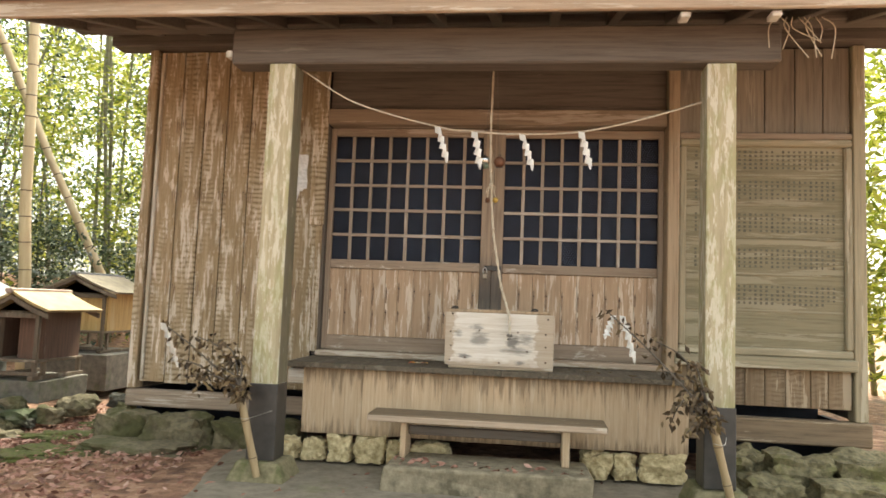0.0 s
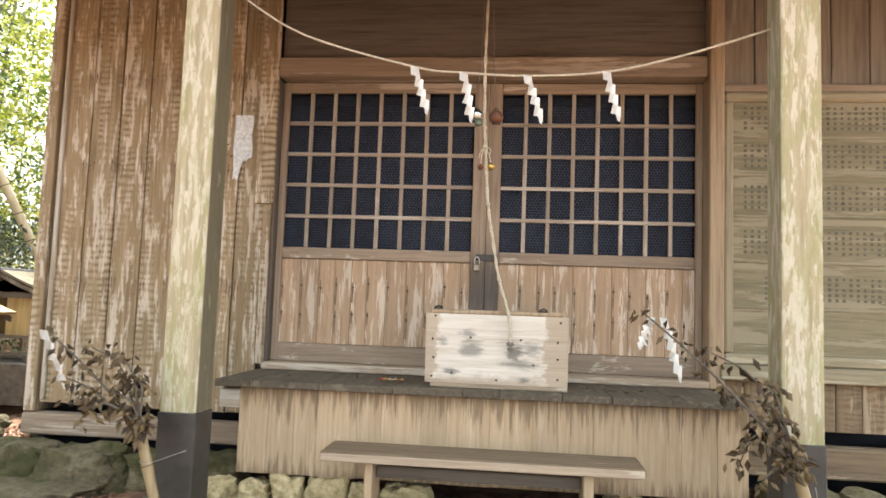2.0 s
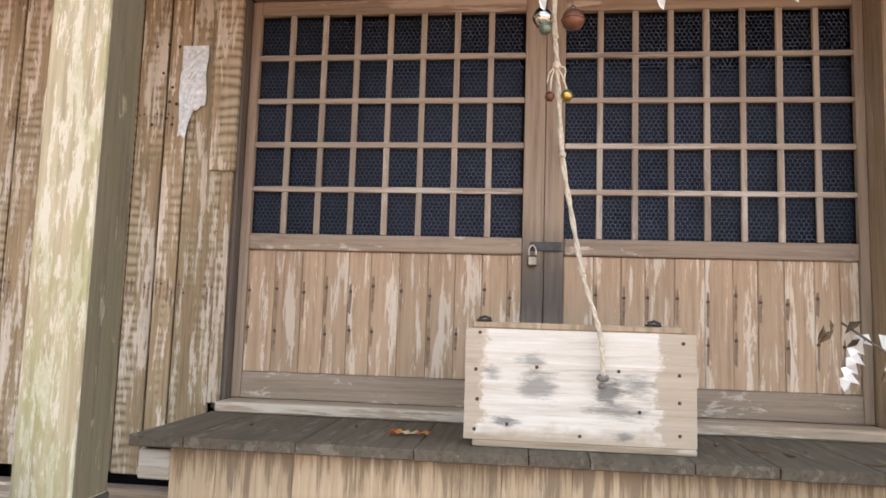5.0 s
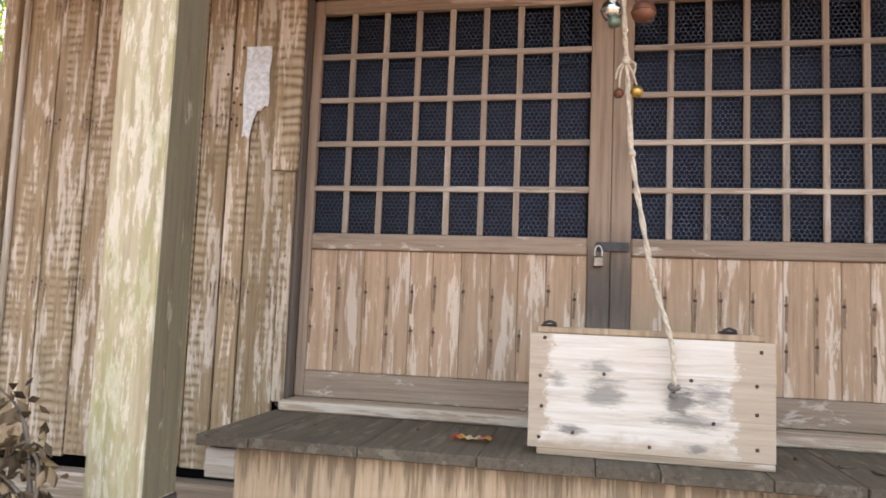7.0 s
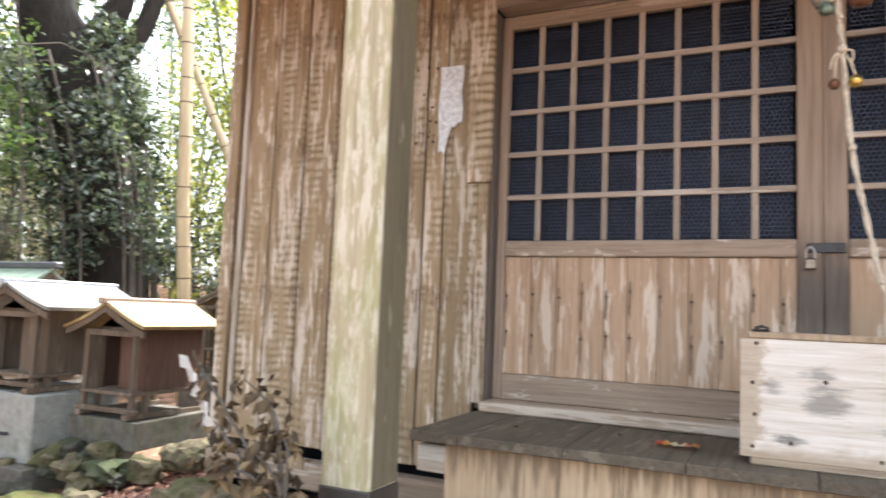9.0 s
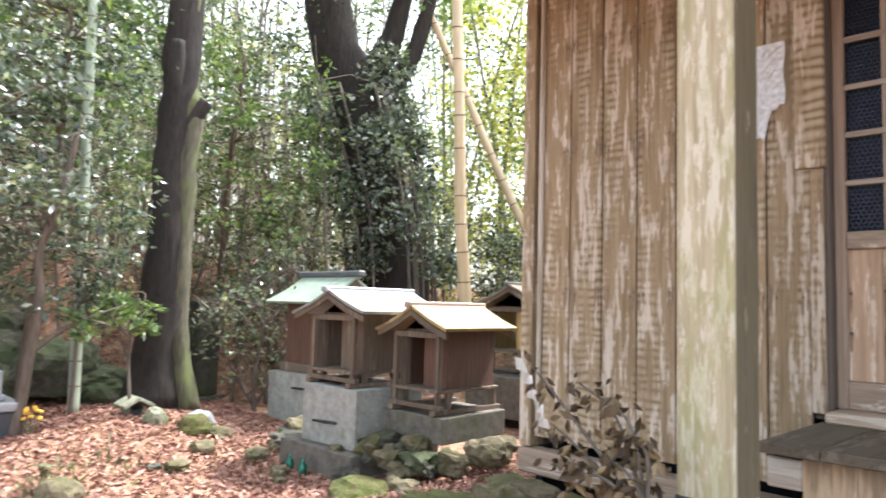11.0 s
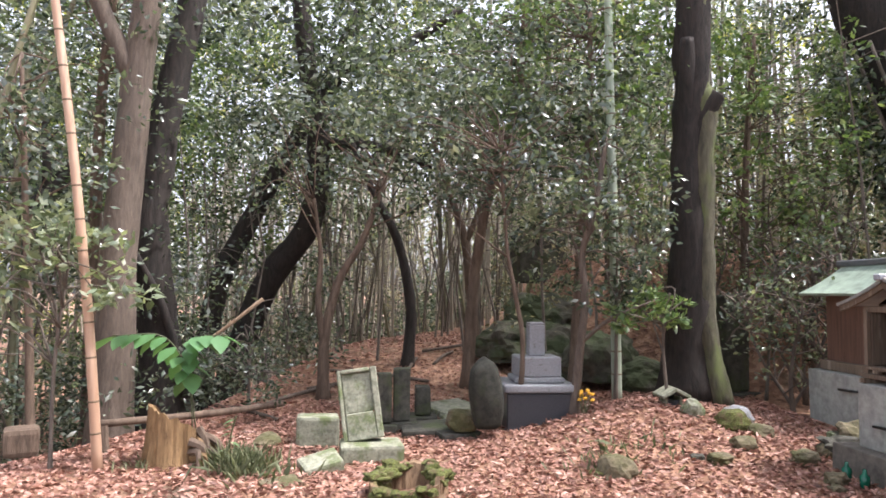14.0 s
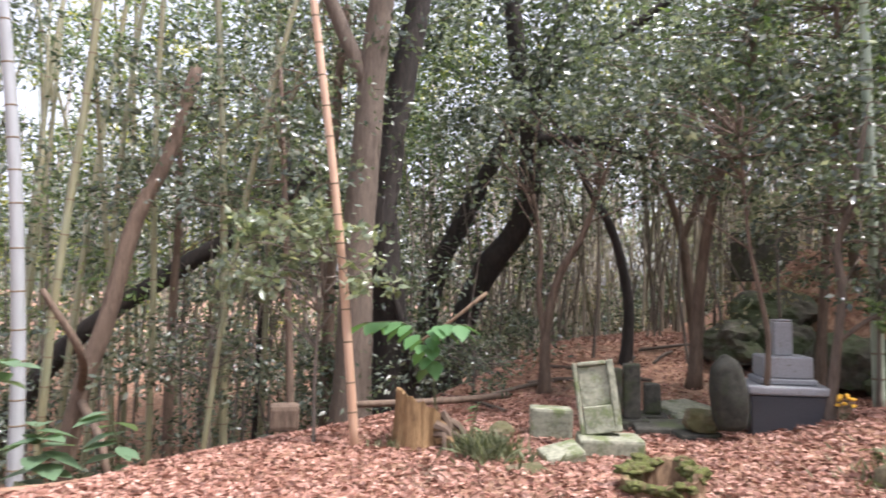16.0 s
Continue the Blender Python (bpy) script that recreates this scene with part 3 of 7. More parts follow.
def ground_z(x, y):
    """The lie of the land."""
    z = -0.04
    z -= 0.3 * ease(-x, 2.6, 5.2) * (1 - 0.45 * ease(y, 4.5, 7.0))
    z += 0.6 * ease(-x, 7.6, 12.5) * ease(y, -1.5, 1.5) + 0.5 * ease(-x, 14, 30) * ease(y, -2, 5)
    z += bump_at(x, y, -7.9, 5.1, 1.3, 1.2, 0.2)
    z += bump_at(x, y, -7.15, 4.6, 0.85, 0.95, 0.2)
    z += 0.7 * ease(y - 0.1 * x, 9.5, 17) * ease(-x, 4, 10)
    z += 1.5 * ease(-x + 0.9 * (y - 4), 10.3, 13.6) * (1 - 0.7 * ease(y, 8.6, 10.0)) * ease(-x, 7.8, 9.2) * ease(y + 0.16 * x, 1.9, 3.6)
    z -= 1.3 * ease(-y - 0.45 * (x + 5.0), 1.5, 4.5) * ease(-x, 3.0, 5.0)
    if x < -2.2 or y < 3.4:
        z += 0.03 * noise.noise(Vector((x * 0.9, y * 0.9, 0.3))) * ease(abs(x), 1.5, 3.5)
    return z


# ---- the ground ----


def grid_axis(lo, hi, near_lo, near_hi, fine, coarse):
    a = list(np.arange(near_lo, near_hi, fine))
    v, s = near_lo, fine
    while v > lo:
        s = min(s * 1.35, coarse)
        v -= s
        a.insert(0, v)
    v, s = near_hi, fine
    while v < hi:
        a.append(v)
        s = min(s * 1.35, coarse)
        v += s
    return a


def build_ground():
    bm = bmesh.new()
    xs = grid_axis(-400, 400, -15, 3.5, 0.15, 60)
    ys = grid_axis(-400, 400, -3, 9, 0.15, 60)
    rows = [[bm.verts.new((x, y, ground_z(x, y))) for x in xs] for y in ys]
    for r0, r1 in zip(rows, rows[1:]):
        for i in range(len(xs) - 1):
            bm.faces.new((r0[i], r0[i + 1], r1[i + 1], r1[i]))
    g = finish("ground", bm, SOIL, True)
    tagged(g, "forest floor of soil strewn with fallen brown leaves", "ground", kind="structure")
    # worn concrete in front of the hall
    bm = bmesh.new()
    edge_l = [(-1.35, 2.2), (-1.55, 3.0), (-1.72, 4.0), (-1.95, 4.9), (-2.0, 5.5)]
    left = smooth_line([(x, y, 0) for x, y in edge_l], 5)
    right = [Vector((3.4 + 0.1 * math.sin(i), p.y, 0)) for i, p in enumerate(left)]
    n = 16
    rows = []
    for l, r in zip(left, right):
        rows.append([])
        for k in range(n + 1):
            p = l.lerp(r, k / n)
            edge = min(1, k / 1.0)
            rows[-1].append(bm.verts.new((p.x + 0.04 * noise.noise(p * 4) * (k == 0), p.y, ground_z(p.x, p.y) - 0.03 + 0.05 * edge + 0.006 * noise.noise(p * 2))))
    for r0, r1 in zip(rows, rows[1:]):
        for k in range(n):
            bm.faces.new((r0[k], r0[k + 1], r1[k + 1], r1[k]))
    p = finish("pavement", bm, ASPHALT, True)
    tagged(p, "worn grey concrete apron in front of the hall", "pavement", kind="structure")


build_ground()

# ---- the hall: walls ----
WALL_Y = 5.555


def nails_at(parent, spots, r=0.006, stained=True, run=1.3):
    bm = bmesh.new()
    for x, y, z in spots:
        b = bmesh.new()
        bmesh.ops.create_cone(b, segments=6, radius1=r, radius2=r * 0.6, depth=0.006, cap_ends=True)
        turned(b, Matrix.Translation((x, y, z)) @ pose(0, 0, 0, 90, 0, 0))
        add(bm, b)
    runs = bmesh.new()
    for x, y, z in spots if stained else ():
        w, h, d = run * random.uniform(0.003, 0.005), run * random.uniform(0.025, 0.06), random.uniform(0.0, 0.02)
        vs = [runs.verts.new(q) for q in ((x - w, y, z - d - h), (x + w * 0.4, y, z - d - h * 1.2), (x + w, y, z - d), (x + w * 0.5, y, z + h * 0.5), (x - w * 0.6, y, z + h * 0.4))]
        runs.faces.new(vs)
    if stained:
        tagged(part("rust_runs", runs, RUN, parent, "dark runs below the nails"), kind="stuff")
    return tagged(part("nails", bm, NAIL, parent, "rusty nail heads"), kind="stuff")


def left_wall():
    w = thing("wall_front_left", (-2.05, WALL_Y + 0.03, 0.42), "weathered peeling vertical cedar boards of the hall front", "wall", kind="structure")
    part("corner_post", box(-2.885, -2.805, WALL_Y - 0.035, WALL_Y + 0.09, 0.36, 3.32, 0.008), WALL_WOOD, w)
    part("batten", box(-2.775, -2.748, WALL_Y - 0.03, WALL_Y, 0.44, 3.3, 0.006), CORNER_PALE, w)
    joints = [-2.80, -2.57, -2.36, -2.15, -1.93, -1.74, -1.60, -1.49, -1.30]
    spots = []
    for i, (a, b) in enumerate(zip(joints, joints[1:])):
        y = WALL_Y + random.uniform(-0.004, 0.004)
        part("board", box(a + 0.0045, b - 0.0045, y, y + 0.025, 0.415 + random.uniform(-0.008, 0.008), 3.31, 0.004), WALL_WOOD, w)
        for z in (2.66, 2.05, 1.25):
            spots += [(q, y - 0.002, z + random.uniform(-0.025, 0.025)) for q in (a + 0.018, a + 0.04, b - 0.036, b - 0.016)]
    part("casing_board", box(-1.36, -1.238, WALL_Y - 0.018, WALL_Y + 0.012, 1.80, 3.3, 0.005), WALL_WOOD, w)
    part("casing_board", box(-1.303, -1.25, WALL_Y - 0.004, WALL_Y + 0.022, 0.74, 1.798, 0.005), WALL_WOOD, w)
    nails_at(w, spots)
    holes = [(-1.66, 2.4), (-1.6, 2.41), (-1.548, 2.4), (-1.57, 2.2), (-1.58, 2.13), (-1.545, 2.12), (-1.56, 2.02), (-1.66, 2.02), (-1.62, 2.27), (-1.59, 2.05)]
    nails_at(w, [(x, WALL_Y - 0.006, z) for x, z in holes], 0.008, False)
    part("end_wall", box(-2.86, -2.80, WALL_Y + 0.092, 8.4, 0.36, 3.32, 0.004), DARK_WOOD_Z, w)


def foil_patch():
    bm = bmesh.new()
    x0, x1, z0, z1 = -1.527, -1.40, 1.96, 2.40
    nx, nz = 7, 16
    grid = []
    for j in range(nz + 1):
        row = []
        for i in range(nx + 1):
            u, v = i / nx, j / nz
            low = 0.13 * ease(u, 0.3, 0.55) + 0.015 * math.sin(u * 17) + 0.03 * ease(u, 0.8, 1.0)
            z = z1 - (1 - v) * (z1 - z0 - low)
            row.append(bm.verts.new((x0 + (x1 - x0) * u + 0.004 * math.sin(v * 9), WALL_Y - 0.012 + 0.006 * noise.noise(Vector((u * 6, v * 14, 3))), z)))
        grid.append(row)
    for r0, r1 in zip(grid, grid[1:]):
        for i in range(nx):
            bm.faces.new((r0[i], r0[i + 1], r1[i + 1], r1[i]))
    ob = single("foil_patch", bm, FOIL, "torn crinkled silver foil sheet tacked on the wall boards", "foil sheet")
    m = ob.modifiers.new("thick", "SOLIDIFY")
    m.thickness = 0.002


def right_wall():
    w = thing("wall_front_right", (2.35, WALL_Y + 0.03, 0.45), "weathered upright boards around the notice board", "wall", kind="structure")
    part("corner_post", box(2.965, 3.06, WALL_Y - 0.04, WALL_Y + 0.1, 0.40, 3.32, 0.008), OLIVE_WOOD, w)
    part("jamb_post", box(1.575, 1.665, WALL_Y - 0.05, WALL_Y + 0.14, 0.71, 3.3, 0.008), CORNER_WOOD, w)
    part("rail", box(1.667, 2.963, WALL_Y - 0.035, WALL_Y + 0.03, 2.565, 2.615, 0.006), FRAME_WOOD_X, w)
    xs = [1.667, 1.86, 2.09, 2.32, 2.55, 2.76, 2.963]
    for a, b in zip(xs, xs[1:]):
        part("board", box(a + 0.003, b - 0.003, WALL_Y + random.uniform(-0.003, 0.003), WALL_Y + 0.03, 2.617, 3.31, 0.005), RIGHT_WOOD, w)
    part("ledge", box(1.64, 2.98, WALL_Y - 0.07, WALL_Y + 0.03, 0.775, 0.865, 0.008), OLIVE_WOOD_X, w)
    x = 1.667
    while x < 2.93:
        b = min(2.963, x + random.uniform(0.12, 0.2))
        part("board", box(x + 0.002, b - 0.002, WALL_Y - 0.01, WALL_Y + 0.02, 0.485, 0.773, 0.004), LOWER_WOOD, w)
        x = b
    part("end_wall", box(3.0, 3.05, WALL_Y + 0.102, 8.4, 0.40, 3.32, 0.004), DARK_WOOD_Z, w)


def notice_board():
    n = thing("notice_board", (2.3, WALL_Y - 0.01, 0.87), "large framed wooden board with rows of faded ink characters", "notice board")
    y = WALL_Y - 0.005
    part("backing", box(1.70, 2.93, y, y + 0.02, 0.9, 2.53, 0.002), PANEL_WOOD, n)
    part("frame_top", box(1.668, 2.962, y - 0.035, y + 0.015, 2.505, 2.563, 0.012), OLIVE_WOOD_X, n)
    part("frame_bottom", box(1.668, 2.962, y - 0.035, y + 0.015, 0.867, 0.93, 0.012), OLIVE_WOOD_X, n)
    part("frame_side", box(1.668, 1.722, y - 0.035, y + 0.015, 0.932, 2.503, 0.012), OLIVE_WOOD, n)
    part("frame_side", box(2.905, 2.962, y - 0.035, y + 0.015, 0.932, 2.503, 0.012), OLIVE_WOOD, n)
    rows = [2.30, 2.06, 1.80, 1.52, 1.235]
    for z in rows:
        part("slat", box(1.724, 2.903, y - 0.008, y - 0.002, z - 0.028, z - 0.012, 0.002), PANEL_WOOD, n)
    bm = bmesh.new()
    rng = random.Random(5)
    for r, z in enumerate([2.31, 2.07, 1.81, 1.53, 1.245]):
        for c in range(26):
            x = 1.80 + c * 0.0412
            if r == 4 and c < 3:
                continue
            for k in range(5):
                zz = z + 0.028 + k * 0.032
                if rng.random() < 0.06:
                    continue
                w, h = rng.uniform(0.007, 0.011), rng.uniform(0.007, 0.011)
                add_quad(bm, x, y - 0.0035, zz, w, h)
    tagged(part("ink_writing", bm, INK, n, "rows of small unreadable ink characters"), kind="stuff")


def add_quad(bm, x, y, z, w, h):
    vs = [bm.verts.new((x - w, y, z - h)), bm.verts.new((x + w, y, z - h)), bm.verts.new((x + w, y, z + h)), bm.verts.new((x - w, y, z + h))]
    bm.faces.new(vs)


# ---- the hall: doors ----


def wire_net(x0, x1, z0, z1, y, cell=0.021):
    """Hexagonal wire netting as thin flat strips."""
    bm = bmesh.new()
    h = cell * 0.5
    t = 0.0009
    nx, nz = int((x1 - x0) / cell), int((z1 - z0) / (cell * 0.85))

    def strip(a, b):
        d = Vector((b[0] - a[0], 0, b[1] - a[1])).normalized()
        s = Vector((-d.z, 0, d.x)) * t
        p, q = Vector((a[0], y, a[1])), Vector((b[0], y, b[1]))
        bm.faces.new([bm.verts.new(v) for v in (p - s, q - s, q + s, p + s)])

    for j in range(nz):
        for i in range(nx):
            x = x0 + i * cell + (j % 2) * h
            z = z0 + j * cell * 0.85
            if z + cell > z1 or x + cell > x1:
                continue
            strip((x, z), (x + h, z + cell * 0.28))
            strip((x + h, z + cell * 0.28), (x + cell, z))
            strip((x + h, z + cell * 0.28), (x + h, z + cell * 0.85))
    return bm


def door(name, x0, x1, y, stile_l, stile_r, label, soot):
    d = thing(name, ((x0 + x1) / 2, y, 0.76), label, "door", kind="structure")
    ZB, ZT, ROWS = 1.523, 2.59, 5
    t = 0.035
    part("stile", box(x0, x0 + stile_l, y - t, y, 0.76, 2.66, 0.004), SOOTED if soot < 0 else FRAME_WOOD, d)
    part("stile", box(x1 - stile_r, x1, y - t, y, 0.76, 2.66, 0.004), SOOTED if soot > 0 else FRAME_WOOD, d)
    a, b = x0 + stile_l, x1 - stile_r
    part("top_rail", box(a + 0.001, b - 0.001, y - t, y, ZT, 2.66, 0.004), FRAME_WOOD_X, d)
    part("middle_rail", box(a + 0.001, b - 0.001, y - t - 0.004, y, 1.447, ZB, 0.006), RAIL_WOOD, d)
    part("bottom_rail", box(a + 0.001, b - 0.001, y - t, y, 0.76, 0.88, 0.004), RAIL_WOOD, d)
    cols = 8
    for i in range(1, cols):
        x = a + (b - a) * i / cols
        part("lattice_bar", box(x - 0.0135, x + 0.0135, y - t + 0.004, y - 0.012, ZB + 0.001, ZT - 0.001, 0.003, wob=0.001), BAR_WOOD, d)
    for j in range(1, ROWS):
        z = ZB + (ZT - ZB) * j / ROWS
        part("lattice_rail", box(a + 0.001, b - 0.001, y - t + 0.001, y - 0.016, z - 0.0125, z + 0.0125, 0.003, wob=0.001), BAR_WOOD_X, d)
    part("wire_net", wire_net(a, b, ZB, ZT, y - 0.006), MESH, d, "rusty hexagonal wire netting")
    x = a
    spots = []
    while x < b - 0.02:
        w = random.uniform(0.1, 0.135)
        e = x + w if x + w < b - 0.06 else b
        yy = y - 0.02 + random.uniform(-0.002, 0.002)
        part("panel_board", box(x + 0.0008, e - 0.0008, yy, y - 0.002, 0.881, 1.446, 0.003), DOOR_WOOD, d)
        for z in (1.075, 1.27):
            if random.random() < 0.9:
                spots.append((x + 0.012, yy - 0.002, z + random.uniform(-0.02, 0.02)))
        x = e
    nails_at(d, spots, 0.0095, True, 1.9)
    return d


def doors():
    door("door_1", -1.235, 0.185, 5.685, 0.045, 0.095, "closed wooden sliding lattice door with panelled lower half", 1)
    door("door_2", 0.187, 1.572, 5.695, 0.088, 0.042, "closed wooden lattice door with panelled lower half and padlock", -1)
    f = thing("door_frame", (0.17, 5.6, 0.71), "dark weathered timber frame round the doors", "door frame", kind="structure")
    part("jamb", box(-1.30, -1.237, 5.585, 5.76, 0.712, 2.665, 0.006), DARK_WOOD_Z, f)
    part("lintel", box(-1.236, 1.573, 5.53, 5.76, 2.667, 2.80, 0.008), FRAME_WOOD_X, f)
    part("sill", box(-1.235, 1.573, 5.48, 5.76, 0.712, 0.758, 0.008), SILL_WOOD, f)
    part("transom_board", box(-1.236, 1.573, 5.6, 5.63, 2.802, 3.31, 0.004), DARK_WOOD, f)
    # padlock and hasp
    h = thing("padlock", (0.14, 5.63, 1.40), "steel padlock hanging on an iron hasp", "padlock")
    part("hasp", box(0.125, 0.265, 5.642, 5.648, 1.465, 1.505, 0.002), IRON, h)
    part("body", box(0.115, 0.158, 5.615, 5.64, 1.395, 1.44, 0.005), LOCK, h)
    part("shackle", tube(smooth_line([(0.122, 5.628, 1.438), (0.122, 5.628, 1.47), (0.136, 5.628, 1.488), (0.151, 5.628, 1.47), (0.151, 5.628, 1.438)], 4), 0.004, 8), STEEL, h, smooth=True)


# ---- the hall: deck, skirting, posts, roof ----


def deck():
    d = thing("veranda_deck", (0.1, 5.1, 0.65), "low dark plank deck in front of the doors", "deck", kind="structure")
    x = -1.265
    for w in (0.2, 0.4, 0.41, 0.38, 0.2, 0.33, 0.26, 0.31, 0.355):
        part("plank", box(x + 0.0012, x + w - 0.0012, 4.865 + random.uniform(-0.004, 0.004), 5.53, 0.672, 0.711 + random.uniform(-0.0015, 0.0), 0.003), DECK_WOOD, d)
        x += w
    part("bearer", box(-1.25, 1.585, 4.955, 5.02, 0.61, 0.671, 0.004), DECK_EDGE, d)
    part("beam_end", box(-1.262, -1.142, 4.93, 5.5, 0.545, 0.65, 0.006), PALE_WOOD_X, d)
    s = thing("deck_skirting", (0.2, 4.94, 0.19), "tan upright boards closing the deck front", "skirting", kind="structure")
    x = -1.14
    while x < 1.62:
        e = min(1.625, x + random.uniform(0.13, 0.24))
        if 1.625 - e < 0.06:
            e = 1.625
        part("board", box(x + 0.0004, e - 0.0004, 4.93 + random.uniform(-0.001, 0.001), 4.95, 0.195 + random.uniform(-0.004, 0.004), 0.671, 0.002), SKIRT_WOOD, s)
        x = e
    part("return_board", box(-1.14, -1.12, 4.952, 5.52, 0.195, 0.62, 0.002), SKIRT_WOOD, s)
    part("return_board", box(1.605, 1.625, 4.952, 5.52, 0.195, 0.62, 0.002), SKIRT_WOOD, s)


def porch_posts():
    for x, y, lab in ((-1.225, 4.45, "square lichen-stained porch post shod in dark sheet metal"), (1.69, 4.48, "square pale porch post shod in dark sheet metal")):
        p = thing("porch_post", (x, y, 0.09), lab, "post", "porch posts of the hall")
        part("shaft", box(x - 0.092, x + 0.092, y - 0.092, y + 0.092, 0.585, 2.779, 0.012, seg=2), POST_WOOD, p)
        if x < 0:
            # thin darker sheet over this post's inner side
            part("inner_face", box(x + 0.0915, x + 0.0945, y - 0.082, y + 0.082, 0.602, 2.77, 0.001), POST_SIDE, p, "darker olive inner face")
        part("metal_shoe", box(x - 0.097, x + 0.097, y - 0.097, y + 0.097, 0.1, 0.6, 0.006), METAL_SHOE, p, "dark sheet metal shoe")
        b = box(x - 0.2, x + 0.2, y - 0.2, y + 0.2, -0.05, 0.1, 0.015, wob=0.008)
        for v in b.verts:
            k = 1 - 0.28 * (v.co.z + 0.05) / 0.15
            v.co.x, v.co.y = x + (v.co.x - x) * k, y + (v.co.y - y) * k
        single("base_stone", b, STONE_OLIVE, "tapered square stone footing under a porch post", "footing stone", "post footings")


PAPER_PAINT = plain("flaking_white_paint", (0.6, 0.58, 0.54), 0.7, 0, 0.15, 20)


def roof():
    r = thing("roof", (0.2, 6.6, 3.0), "dark tiled roof of the hall over timber eaves", "roof", kind="structure")
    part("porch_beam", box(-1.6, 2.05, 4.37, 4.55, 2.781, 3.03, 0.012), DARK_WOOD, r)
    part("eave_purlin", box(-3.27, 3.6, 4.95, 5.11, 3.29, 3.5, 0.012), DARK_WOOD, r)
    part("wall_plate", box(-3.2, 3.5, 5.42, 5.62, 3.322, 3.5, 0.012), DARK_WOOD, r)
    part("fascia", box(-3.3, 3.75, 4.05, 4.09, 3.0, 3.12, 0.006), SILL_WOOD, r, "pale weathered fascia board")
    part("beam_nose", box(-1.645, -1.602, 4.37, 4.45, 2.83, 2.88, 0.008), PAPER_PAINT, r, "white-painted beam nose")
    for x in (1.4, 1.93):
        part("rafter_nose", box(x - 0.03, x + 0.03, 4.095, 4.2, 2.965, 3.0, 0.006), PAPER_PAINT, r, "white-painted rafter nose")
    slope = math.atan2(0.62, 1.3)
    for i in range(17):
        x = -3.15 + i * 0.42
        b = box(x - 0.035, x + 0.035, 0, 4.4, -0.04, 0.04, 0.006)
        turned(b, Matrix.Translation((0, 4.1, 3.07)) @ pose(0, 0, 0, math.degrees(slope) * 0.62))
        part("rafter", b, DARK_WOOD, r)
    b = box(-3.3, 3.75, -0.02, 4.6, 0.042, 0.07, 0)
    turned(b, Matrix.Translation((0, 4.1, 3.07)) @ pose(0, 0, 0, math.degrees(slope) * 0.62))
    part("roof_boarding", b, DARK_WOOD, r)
    b = box(-3.35, 3.8, -0.1, 4.6, 0.073, 0.13, 0.01)
    turned(b, Matrix.Translation((0, 4.1, 3.07)) @ pose(0, 0, 0, math.degrees(slope) * 0.62))
    part("tiles", b, ROOF_TILE, r)
    b = box(-3.3, 3.75, -4.6, 0.02, 0.042, 0.13, 0)
    turned(b, Matrix.Translation((0, 12.2, 3.07)) @ pose(0, 0, 0, -math.degrees(slope) * 0.62))
    part("rear_slope", b, ROOF_TILE, r)
    # interior faces, darkened by colour to read as an unlit room
    tagged(single("wall_back", box(-2.80, 3.0, 8.3, 8.36, 0.3, 3.32, 0), BLACK, "plain boards at the back of the hall, shade put in their colour", "wall"), kind="structure")
    tagged(single("floor", box(-2.79, 2.99, 5.77, 8.29, 0.66, 0.71, 0), BLACK, "plank floor inside the hall, shade put in its colour", "floor"), kind="structure")
    tagged(single("ceiling", box(-2.79, 2.99, 5.64, 8.29, 3.26, 3.3, 0), BLACK, "board ceiling inside the hall, shade put in its colour", "ceiling"), kind="structure")
    # sill beams under the wall boards
    tagged(single("sill_beam", box(-2.88, -1.16, 5.5, 5.62, 0.215, 0.355, 0.012), FRAME_WOOD_X, "grey weathered sill beam under the wall boards", "beam"), kind="structure")
    tagged(single("sill_beam", box(1.63, 3.07, 5.47, 5.62, 0.22, 0.4, 0.012), BENCH_WOOD, "weathered brown sill beam under the wall boards", "beam"), kind="structure")
    # added dark panels that stand for the shade under the floor
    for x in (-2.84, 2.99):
        tagged(single("crawl_space_wall", box(x, x + 0.05, 5.63, 6.29, -0.15, 0.35, 0), BLACK, "added dark panel keeping the void under the hall black", "wall"), kind="structure")
    tagged(single("crawl_space_wall", box(-2.8, 3.0, 6.3, 6.34, -0.1, 0.65, 0), BLACK, "added dark sheet for the shade under the hall floor", "wall"), kind="structure")


left_wall()
foil_patch()
right_wall()
notice_board()
doors()
deck()
porch_posts()
roof()

# ---- things on and round the porch ----


